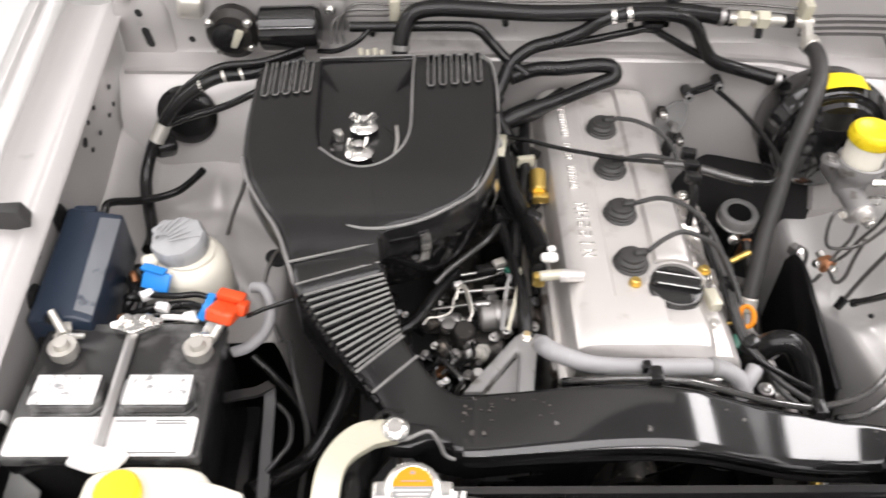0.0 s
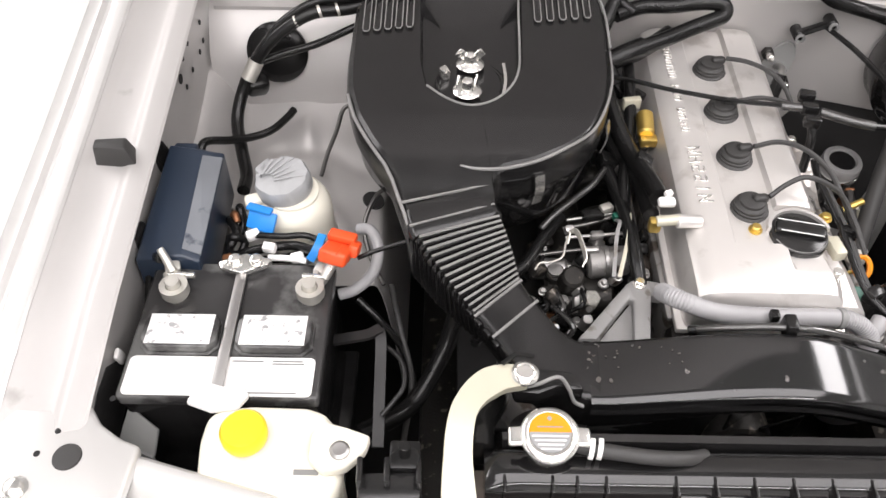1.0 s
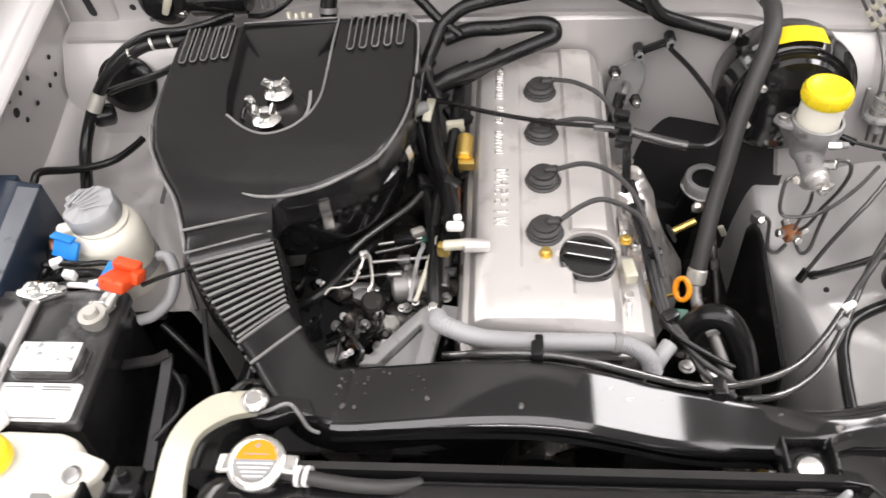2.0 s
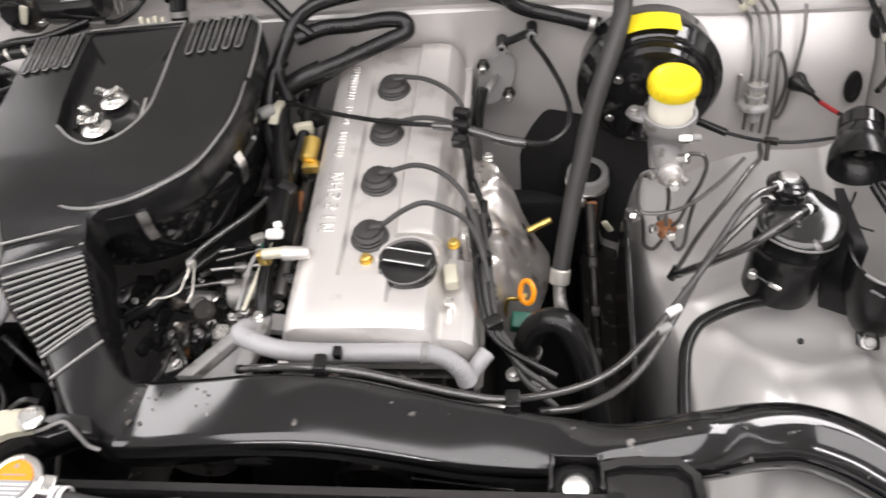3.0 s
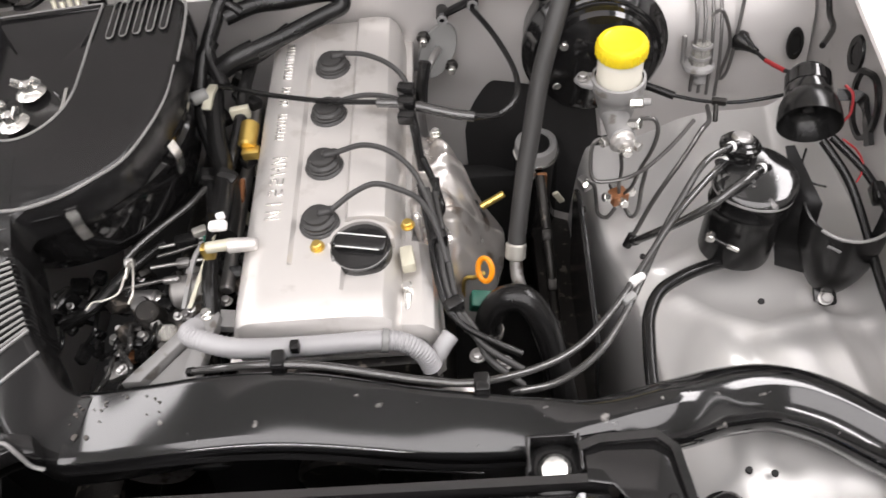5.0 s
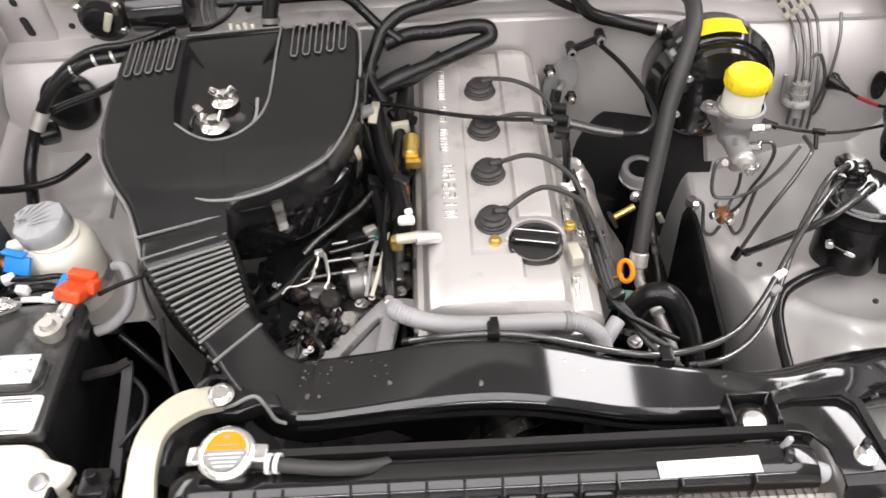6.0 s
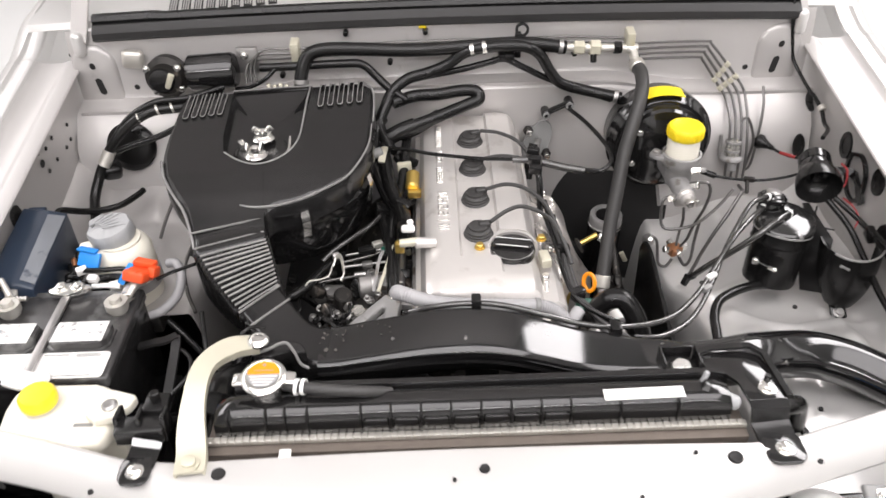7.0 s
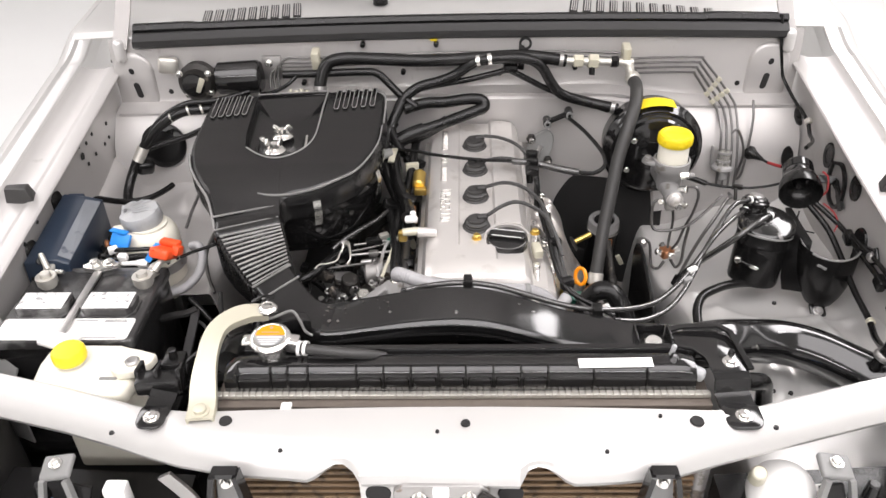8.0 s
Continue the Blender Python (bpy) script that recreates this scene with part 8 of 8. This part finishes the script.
def plug_wires():
    ends = [(0.980, [(0.045, 0.978, 0.958), (0.075, 0.968, 0.962), (0.105, 0.948, 0.962), (0.125, 0.925, 0.955), (0.134, 0.895, 0.945)]),
            (0.883, [(0.045, 0.880, 0.958), (0.075, 0.882, 0.964), (0.105, 0.876, 0.966), (0.128, 0.866, 0.965)]),
            (0.786, [(0.045, 0.784, 0.958), (0.078, 0.786, 0.966), (0.110, 0.775, 0.965), (0.138, 0.750, 0.955), (0.154, 0.715, 0.938), (0.166, 0.680, 0.918)]),
            (0.690, [(0.045, 0.690, 0.958), (0.070, 0.706, 0.966), (0.095, 0.715, 0.970), (0.122, 0.710, 0.965), (0.146, 0.704, 0.950), (0.162, 0.680, 0.930), (0.172, 0.645, 0.910)])]
    for y, pts in ends:
        pts = [(px, py - (0.0, 0.006, 0.013, 0.020)[int((y - 0.68) / 0.095)] * (1 - k / len(pts)), pz + lift(py) * (1 - k / len(pts)) - 0.006 * (1 - k / len(pts))) for k, (px, py, pz) in enumerate(pts)]
        hose("plug_wire", pts, 0.0034, RUBBER_GREY, "grey spark plug wire arching over the valve cover", "plug wire", 8, group="plug wires")
    for k in range(3):
        o = 0.008 * k
        hose("plug_lead_bundle", [(0.142 + o, 0.755, 0.928 - o), (0.152 + o, 0.69, 0.917 - o), (0.158 + o, 0.64, 0.903 - o), (0.166 + o, 0.605, 0.892 - o), (0.182 + o, 0.580, 0.882 - o), (0.212, 0.562 - o, 0.872 - o), (0.250, 0.548 - o * 2, 0.858 - o)], 0.0042, RUBBER_GREY if k else RUBBER, "bundled plug wires in a sleeve", "plug wire", 10, group="plug wires")
    t = thing("wire_clip", (0.155, 0.685, 0.92), "black clip holding the plug wires", "clip")
    part("clip", box((0.022, 0.014, 0.022), pose(0.163, 0.682, 0.910), 0.004), BLACK_SATIN, t)
    part("clip", box((0.022, 0.016, 0.022), pose(0.177, 0.600, 0.886, 0, 0, 30), 0.004), BLACK_SATIN, t)
    t = thing("breather_hose", (0.0, 0.56, 0.90), "grey corrugated hose along the front of the engine", "hose")
    part("corrugated_tube", tube([(-0.103, 0.560, 0.935), (-0.100, 0.541, 0.952), (-0.085, 0.530, 0.955), (-0.05, 0.523, 0.946), (0.0, 0.527, 0.935), (0.05, 0.534, 0.925), (0.10, 0.539, 0.918), (0.125, 0.538, 0.911), (0.143, 0.532, 0.897), (0.150, 0.526, 0.878)], 0.0115, 14, 12, ribs=62, rib=0.0009), GREY_HOSE, t)
    part("cuff", cyl((0.100, 0.539, 0.918), (0.108, 0.539, 0.9165), 0.0130, bevel=0.001), GREY, t)
    part("hose_clip", box((0.010, 0.012, 0.012), pose(0.014, 0.520, 0.946, 0, 0, 0), 0.002), RUBBER, t)
    hose("breather_hose", [(0.148, 0.532, 0.868), (0.160, 0.545, 0.882), (0.172, 0.560, 0.888)], 0.010, GREY_HOSE, "short grey hose stub by the engine corner", seg=14)


plug_wires()


def letters():
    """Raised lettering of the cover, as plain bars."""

    def bar(x, y, w, d, turn=0):
        part("raised_letter", box((w, d, 0.0018), pose(x, y, 0.9376 + lift(y), 3, 0, turn), 0.0005, 1), CHROME, engine_ob)
    x = -0.0290
    for k in range(6):
        y = 0.700 + 0.0172 * k
        if k == 1:
            bar(x, y, 0.019, 0.0030)
        elif k in (2, 3):
            for d in (-0.0075, 0.0, 0.0075):
                bar(x + d, y, 0.0028, 0.010)
            bar(x - 0.004, y + 0.0042, 0.008, 0.0028)
            bar(x + 0.004, y - 0.0042, 0.008, 0.0028)
        else:
            for d in (-0.0050, 0.0050):
                bar(x, y + d, 0.019, 0.0026, 10 if k == 4 else 0)
            bar(x, y, 0.017 if k != 4 else 0.0026, 0.0026 if k != 4 else 0.009, 28 if k != 4 else 0)
    for k in range(15):
        if k in (4, 8):
            continue
        y = 0.826 + 0.0125 * k
        for d in (-0.0032, 0.0032):
            bar(-0.0330, y + d, 0.012, 0.0021)
        bar(-0.0330 + 0.004 * ((k * 7) % 3 - 1), y, 0.0020, 0.0062)


letters()


# ---- intake side of the engine ----
def intake_side():
    t = thing("inlet_manifold", (-0.15, 0.8, 0.75), "grimy cast inlet manifold below the air cleaner", "inlet manifold")
    part("plenum", block((-0.215, 0.66, 0.72), (-0.155, 1.02, 0.80), 0.02, 4), GUNK, t)
    for y in (0.70, 0.79, 0.88, 0.97):
        part("runner", tube([(-0.18, y, 0.78), (-0.14, y, 0.815), (-0.105, y, 0.812), (-0.08, y, 0.79)], 0.020, 14), GUNK, t)
    part("fuel_rail", cyl((-0.105, 0.66, 0.865), (-0.105, 1.0, 0.872), 0.009, bevel=0.002), STEEL, t)
    for y in (0.70, 0.79, 0.88, 0.97):
        part("injector", cyl((-0.105, y, 0.865), (-0.092, y, 0.83), 0.008, 0.006, bevel=0.001), CREAM, t)
    b = thing("throttle_unit", (-0.17, 0.64, 0.78), "bare metal throttle unit with levers and linkage", "throttle")
    part("housing", cyl((-0.225, 0.640, 0.815), (-0.135, 0.640, 0.820), 0.034, 0.032, 26, 0.004), GUNK, b)
    part("motor_can", cyl((-0.245, 0.668, 0.846), (-0.196, 0.664, 0.850), 0.015, 0.014, 22, 0.003), STEEL, b)
    part("motor_can_end", cyl((-0.196, 0.664, 0.850), (-0.190, 0.6635, 0.8505), 0.010, 0.009, 18, 0.001), CHROME, b)
    part("glass_fitting", cyl((-0.171, 0.612, 0.846), (-0.170, 0.606, 0.864), 0.012, 0.0115, 6, 0.002), CLEAR, b)
    part("bore_lip", cyl((-0.190, 0.640, 0.816), (-0.178, 0.640, 0.817), 0.040, 0.040, 26, 0.003), STEEL, b)
    part("sensor_can", cyl((-0.212, 0.655, 0.835), (-0.214, 0.650, 0.862), 0.014, 0.013, 22, 0.002), GUNK, b)
    part("can_top", lathe([(0, 0), (0.010, 0), (0.010, 0.004), (0.004, 0.005), (0, 0.005)], (-0.214, 0.650, 0.862), seg=18), STEEL, b)
    for d, mat in ((0.0, CREAM), (-0.015, DULL)):
        part("lever", strap([(-0.118 + d, 0.722 + d, 0.902), (-0.116 + d, 0.711 + d, 0.908), (-0.122 + d, 0.675, 0.904), (-0.137 + d * 0.5, 0.622, 0.886)], 0.0050, 0.003, side=(1, 0, 0)), mat, b, "zinc throttle lever")
    part("lever_bar", cyl((-0.200, 0.690, 0.884), (-0.122, 0.696, 0.888), 0.0024, bevel=0.0008), STEEL, b)
    part("lever_block", box((0.018, 0.012, 0.010), pose(-0.158, 0.693, 0.886, 0, 0, 4), 0.003), STEEL, b)
    part("lever_bar", cyl((-0.196, 0.722, 0.884), (-0.116, 0.735, 0.888), 0.0022, bevel=0.0008), STEEL, b)
    part("cable_hook", tube([(-0.248, 0.609, 0.914), (-0.241, 0.618, 0.916), (-0.228, 0.619, 0.917), (-0.213, 0.628, 0.917), (-0.208, 0.645, 0.922), (-0.204, 0.655, 0.926)], 0.0014, 8), LEAD, b, "bare bent cable end")
    part("hook_plate", strap([(-0.206, 0.645, 0.922), (-0.202, 0.657, 0.930), (-0.195, 0.655, 0.934), (-0.190, 0.636, 0.934), (-0.187, 0.615, 0.930), (-0.191, 0.606, 0.924)], 0.007, 0.002, side=(0.3, 0.2, 1)), LEAD, b)
    part("hook_block", box((0.012, 0.010, 0.012), pose(-0.203, 0.664, 0.928, 20, 0, 15), 0.003), STEEL, b)
    part("throttle_barrel", cyl((-0.172, 0.664, 0.862), (-0.116, 0.668, 0.866), 0.021, 0.020, 26, 0.004), ALU_DARK, b, "worn bare metal barrel")
    part("barrel_band", cyl((-0.150, 0.6655, 0.864), (-0.143, 0.666, 0.8645), 0.0222, 0.0222, 26, 0.001), STEEL, b)
    part("idle_valve", cyl((-0.196, 0.636, 0.850), (-0.194, 0.628, 0.880), 0.017, 0.015, 22, 0.003), GUNK, b)
    for p in ((-0.138, 0.626, 0.880), (-0.233, 0.618, 0.858), (-0.156, 0.622, 0.872), (-0.110, 0.626, 0.884)):
        part("screw", hexbolt(p, 0.0036, (0.1, -0.3, 1)), STEEL, b)
    part("lever_pin", cyl((-0.178, 0.668, 0.884), (-0.158, 0.668, 0.886), 0.005, bevel=0.001), STEEL, b)
    part("link_rod", tube([(-0.24, 0.672, 0.868), (-0.19, 0.678, 0.872), (-0.135, 0.682, 0.874)], 0.0026), PIPE, b)
    part("link_rod", tube([(-0.20, 0.715, 0.875), (-0.165, 0.720, 0.880), (-0.13, 0.730, 0.885)], 0.0026), PIPE, b)
    part("spring_barrel", cyl((-0.162, 0.675, 0.868), (-0.138, 0.676, 0.870), 0.009, bevel=0.001), GUNK, b)
    rng = random.Random(21)
    for k in range(26):
        p = Vector((-0.25 + 0.16 * rng.random(), 0.60 + 0.15 * rng.random(), 0.835 + 0.035 * rng.random()))
        part("dark_fitting", box((0.010 + 0.016 * rng.random(), 0.010 + 0.014 * rng.random(), 0.012 + 0.01 * rng.random()), pose(*p, 40 * rng.random(), 40 * rng.random(), 90 * rng.random()), 0.003), (GUNK, RUBBER, RUBBER, ALU_DARK)[k % 4], b)
    for p in ((-0.245, 0.615, 0.84), (-0.205, 0.610, 0.85), (-0.152, 0.632, 0.858), (-0.188, 0.590, 0.83), (-0.100, 0.640, 0.87)):
        part("screw", hexbolt(p, 0.0052), STEEL, b)
    part("rust_fitting", box((0.034, 0.016, 0.012), pose(-0.215, 0.602, 0.825, 0, 0, 15), 0.003), COPPER, b)
    part("black_plug", box((0.022, 0.018, 0.018), pose(-0.180, 0.596, 0.826, 0, 0, 10), 0.003), RUBBER, b)
    part("flat_tab", box((0.026, 0.022, 0.012), pose(-0.246, 0.586, 0.815, 10, 8, 30), 0.003), ALU_DARK, b)
    part("blue_sensor", cyl((-0.178, 0.588, 0.828), (-0.176, 0.582, 0.850), 0.009, 0.007, bevel=0.001), STEEL, b)
    c = thing("vacuum_clutter", (-0.27, 0.58, 0.80), "tangle of black plugs and thin vacuum hoses by the engine", "engine clutter")
    rng = random.Random(8)
    for k in range(34):
        p = Vector((-0.360 + 0.185 * rng.random(), 0.525 + 0.20 * rng.random(), 0.800 + 0.045 * rng.random()))
        size = (0.010 + 0.020 * rng.random(), 0.010 + 0.016 * rng.random(), 0.010 + 0.012 * rng.random())
        turn = (50 * rng.random() - 25, 50 * rng.random() - 25, 90 * rng.random())
        if k % 3 == 2:
            part("round_plug", cyl(p, p + Vector((0.012 * rng.random() - 0.006, -0.008, 0.016)), 0.007 + 0.006 * rng.random(), 0.006, 14, 0.002), (RUBBER, GUNK, BLACK_GLOSS)[k % 4 % 3], c)
        else:
            part("plug", box(size, pose(*p, *turn), 0.003), (RUBBER, BLACK_SATIN, GUNK)[k % 3 if k % 5 else 2], c)
    for k in range(9):
        p = Vector((-0.35 + 0.15 * rng.random(), 0.53 + 0.16 * rng.random(), 0.835 + 0.02 * rng.random()))
        q = p + Vector((0.06 * rng.random() - 0.02, 0.07 * rng.random(), 0.01))
        part("vacuum_hose", tube([p, p.lerp(q, 0.4) + Vector((0.012, -0.008, 0.012)), q, q + Vector((0.02, 0.01, -0.03))], 0.0026 + 0.0014 * rng.random(), 8), RUBBER if k % 3 else FUEL_HOSE, c)
    for k in range(11):
        p = Vector((-0.34 + 0.16 * rng.random(), 0.53 + 0.17 * rng.random(), 0.842 + 0.014 * rng.random()))
        part("clip_screw", hexbolt(p, 0.0032, (0.3 * rng.random(), -0.4, 1)), STEEL, c)
    b = thing("engine_stay", (-0.11, 0.58, 0.85), "light grey cast triangular engine stay", "bracket")
    out = [(-0.200, 0.526), (-0.130, 0.612), (-0.120, 0.620), (-0.104, 0.620), (-0.098, 0.610), (-0.112, 0.526), (-0.132, 0.526), (-0.124, 0.586), (-0.128, 0.590), (-0.176, 0.526)]
    part("frame", prism(out, 0.868, 0.886, 0.004, 2), DULL, b)
    part("web", prism([(-0.174, 0.528), (-0.127, 0.588), (-0.123, 0.586), (-0.131, 0.528)], 0.866, 0.872), DULL, b)
    part("foot_arm", strap([(-0.104, 0.612, 0.872), (-0.078, 0.612, 0.862), (-0.06, 0.60, 0.84), (-0.05, 0.585, 0.81)], 0.024, 0.012, side=(0, 1, 0)), DULL, b)
    for p in ((-0.114, 0.611, 0.886), (-0.062, 0.59, 0.85)):
        bolt(b, p, 0.006)
    b = thing("cover_fitting", (-0.10, 0.67, 0.95), "cream and white hose fitting on the valve cover", "fitting")
    part("pipe", cyl((-0.100, 0.655, 0.955), (-0.070, 0.657, 0.957), 0.0070, bevel=0.001), CREAM, b)
    part("pipe_root", cyl((-0.076, 0.656, 0.955), (-0.042, 0.659, 0.952), 0.0092, 0.0080, bevel=0.002), ALU, b)
    part("elbow", box((0.016, 0.014, 0.020), pose(-0.100, 0.656, 0.948, 0, 0, 0), 0.004), GOLD, b)
    part("clip", box((0.022, 0.013, 0.010), pose(-0.086, 0.676, 0.968, 10, 0, 0), 0.004), WHITE, b)
    part("clip_tip", box((0.010, 0.008, 0.008), pose(-0.083, 0.686, 0.973, 10, 0, 20), 0.002), WHITE, b)
    hose("cover_hose", [(-0.092, 0.690, 0.962), (-0.094, 0.72, 0.955), (-0.100, 0.76, 0.945), (-0.108, 0.80, 0.936), (-0.122, 0.85, 0.945), (-0.130, 0.90, 0.955), (-0.135, 0.94, 0.965)], 0.0125, RUBBER, "black breather hose along the valve cover", seg=14)
    hose("cover_hose", [(-0.092, 0.700, 0.920), (-0.100, 0.78, 0.915), (-0.128, 0.84, 0.925), (-0.15, 0.90, 0.955), (-0.150, 0.955, 0.985), (-0.135, 0.985, 1.0)], 0.011, RUBBER, "black coolant hose beside the air cleaner", seg=14)
    hose("black_conduit", [(-0.112, 0.612, 0.88), (-0.115, 0.65, 0.895), (-0.118, 0.70, 0.90), (-0.125, 0.76, 0.90), (-0.14, 0.82, 0.905)], 0.010, RUBBER, "black cable conduit beside the throttle body", "conduit", 12)
    b = thing("brass_sensor", (-0.11, 0.83, 0.93), "yellow zinc solenoid with a bracket", "sensor")
    part("solenoid", cyl((-0.082, 0.835, 0.940), (-0.080, 0.872, 0.948), 0.012, bevel=0.003), GOLD, b)
    part("solenoid_foot", box((0.024, 0.016, 0.014), pose(-0.078, 0.832, 0.932), 0.003), GOLD, b)
    part("bracket", box((0.026, 0.010, 0.018), pose(-0.096, 0.892, 0.950, 0, 0, 10), 0.002), CREAM, b)
    part("stud", cyl((-0.090, 0.80, 0.916), (-0.088, 0.765, 0.912), 0.004, bevel=0.001), COPPER, b)
    b = thing("cable_bracket", (-0.14, 0.90, 0.98), "cream bracket with hose ends behind the air cleaner", "bracket")
    part("arm", strap([(-0.136, 0.885, 0.965), (-0.132, 0.905, 0.975), (-0.130, 0.925, 0.972)], 0.012, 0.005, side=(1, 0, 0)), CREAM, b)
    part("hose_end", cyl((-0.155, 0.895, 0.975), (-0.135, 0.905, 0.976), 0.009, bevel=0.002), GREY, b)
    b = thing("wire_loom", (-0.09, 0.95, 0.95), "black connectors and loom behind the engine", "wiring harness")
    rng = random.Random(5)
    for k in range(9):
        p = Vector((-0.135 + 0.055 * rng.random(), 0.76 + 0.24 * rng.random(), 0.90 + 0.05 * rng.random()))
        part("connector", box((0.018 + 0.01 * rng.random(), 0.014 + 0.012 * rng.random(), 0.014), pose(*p, 30 * rng.random(), 30 * rng.random(), 90 * rng.random()), 0.003), RUBBER, b)
    part("loom", tube([(-0.09, 1.0, 0.96), (-0.095, 0.93, 0.955), (-0.10, 0.86, 0.935), (-0.115, 0.78, 0.915), (-0.12, 0.72, 0.895)], 0.009), RUBBER, b)
    part("loom", tube([(-0.11, 0.965, 0.975), (-0.085, 0.975, 0.975), (-0.05, 0.995, 0.985), (-0.03, 1.01, 0.99)], 0.012), RUBBER, b)
    part("green_plug", box((0.014, 0.010, 0.010), pose(-0.128, 0.722, 0.893, 0, 0, 20), 0.002), GREEN, b, "small green plug")
    part("white_plug", box((0.018, 0.012, 0.010), pose(-0.142, 0.735, 0.895, 0, 0, 25), 0.002), LEAD, b)
    part("black_plug", box((0.030, 0.016, 0.014), pose(-0.160, 0.728, 0.888, 0, 0, 10), 0.004), RUBBER, b)
    # hoses crossing under the air cleaner
    hose("crossing_hose", [(-0.232, 0.700, 0.890), (-0.214, 0.718, 0.898), (-0.185, 0.742, 0.905), (-0.158, 0.768, 0.908), (-0.139, 0.796, 0.910)], 0.0045, FUEL_HOSE, "dark hose under the edge of the air cleaner")
    hose("crossing_hose", [(-0.30, 0.62, 0.87), (-0.26, 0.64, 0.88), (-0.23, 0.69, 0.88), (-0.20, 0.74, 0.87)], 0.008, RUBBER, "dark hose under the edge of the air cleaner")
    for k in range(7):
        x, y = -0.26 + 0.028 * k, 0.53 + 0.03 * (k % 3)
        hose("engine_clutter", [(x, y, 0.78), (x + 0.02, y + 0.03, 0.80 + 0.01 * (k % 2)), (x + 0.01, y + 0.08, 0.79), (x + 0.03, y + 0.12, 0.77)], 0.004 + 0.002 * (k % 3), RUBBER if k % 2 else GUNK, "dim hose low beside the engine")
    b = thing("engine_mount_cover", (-0.22, 0.7, 0.7), "black oily splash cover low beside the engine", "cover")
    part("cover", block((-0.34, 0.50, 0.70), (-0.10, 1.0, 0.712), 0.004), DARK, b)
    b = thing("alternator", (-0.20, 0.56, 0.70), "dim alternator body low beside the engine", "alternator")
    part("case", lathe([(0, 0), (0.05, 0), (0.065, 0.02), (0.065, 0.10), (0.05, 0.12), (0, 0.12)], (-0.22, 0.50, 0.72), (0, 1, 0), 28), ALU_DARK, b)
    b = thing("engine_fan", (0.02, 0.50, 0.70), "dark cooling fan behind the radiator shroud", "fan")
    part("hub", cyl((0.02, 0.47, 0.72), (0.02, 0.52, 0.72), 0.05, bevel=0.004), GUNK, b)
    for k in range(7):
        a = 360 * k / 7
        part("blade", box((0.06, 0.003, 0.13), Matrix.Translation((0.02, 0.49, 0.72)) @ pose(0, 0, 0, 0, a, 0) @ pose(0, 0, 0.11, 0, 0, 30), 0.001), BLACK_SATIN, b)
    b = thing("gearbox_tunnel", (0.0, 1.0, 0.5), "dark underside behind the engine", "underside")
    part("tunnel", block((-0.34, 1.02, 0.34), (0.36, 1.06, 0.66), 0.01), DARK, b)
    def wall_y(x, z):
        s = min(1, max(0, (abs(x + 0.02) - 0.22) / 0.2))
        s = s * s * (3 - 2 * s)
        return lerp_table([(0.55, 1.05 - 0.08 * s), (0.86, 1.068 - 0.075 * s), (0.94, 1.070 - 0.055 * s)], z) - 0.004
    # Near-black sheet on the bulkhead paints the deep shade of the gap there.
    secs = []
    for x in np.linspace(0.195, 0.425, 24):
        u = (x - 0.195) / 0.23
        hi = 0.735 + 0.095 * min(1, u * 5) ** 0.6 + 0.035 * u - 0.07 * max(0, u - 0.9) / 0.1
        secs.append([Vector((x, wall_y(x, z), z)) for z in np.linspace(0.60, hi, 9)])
    part("bulkhead_gap_shade", solid(loft(secs, closed=False), 0.001), DARK, b, "dark sheet painted as the shaded gap low in the bulkhead", 60)
    b = thing("timing_cover", (0.03, 0.56, 0.60), "oily timing cover and pulleys at the engine front", "timing cover")
    part("cover", block((-0.08, 0.540, 0.50), (0.15, 0.586, 0.862), 0.012), GUNK, b)
    part("pulley", cyl((0.03, 0.51, 0.75), (0.03, 0.545, 0.75), 0.06, bevel=0.004), GUNK, b)
    part("pulley", cyl((0.17, 0.51, 0.76), (0.17, 0.545, 0.76), 0.045, bevel=0.004), STEEL, b)
    for p in ((-0.055, 0.562, 0.878), (0.20, 0.56, 0.84), (0.23, 0.56, 0.82)):
        bolt(b, p, 0.007, mat=GOLD if p[0] < 0 else STEEL)


intake_side()


def duct_end():
    t = thing("pipe_fitting", (0.61, 0.40, 0.93), "shiny pipe fittings by the end of the duct", "pipe joint")
    part("clamp_ring", lathe([(0.0095, -0.004), (0.0120, -0.005), (0.0132, -0.002), (0.0132, 0.002), (0.0120, 0.005), (0.0095, 0.004)], (0.613, 0.405, 0.897), (0.45, -0.05, 0.9), 26), STEEL, t)
    part("hose_stub", tube([(0.609, 0.407, 0.872), (0.612, 0.405, 0.892), (0.617, 0.403, 0.915), (0.625, 0.402, 0.932), (0.634, 0.402, 0.939)], 0.0085, 12), RUBBER, t)
    part("union", cyl((0.630, 0.402, 0.939), (0.655, 0.398, 0.940), 0.0075, seg=6, bevel=0.002), CREAM, t)
    part("valve_stem", cyl((0.642, 0.401, 0.944), (0.643, 0.401, 0.957), 0.0055, bevel=0.001), CHROME, t)
    part("bleed_nut", cyl((0.626, 0.401, 0.944), (0.625, 0.399, 0.955), 0.005, seg=6, bevel=0.001), STEEL, t)
    part("pipe", cyl((0.652, 0.398, 0.940), (0.688, 0.394, 0.938), 0.0055, bevel=0.001), DULL, t)


duct_end()
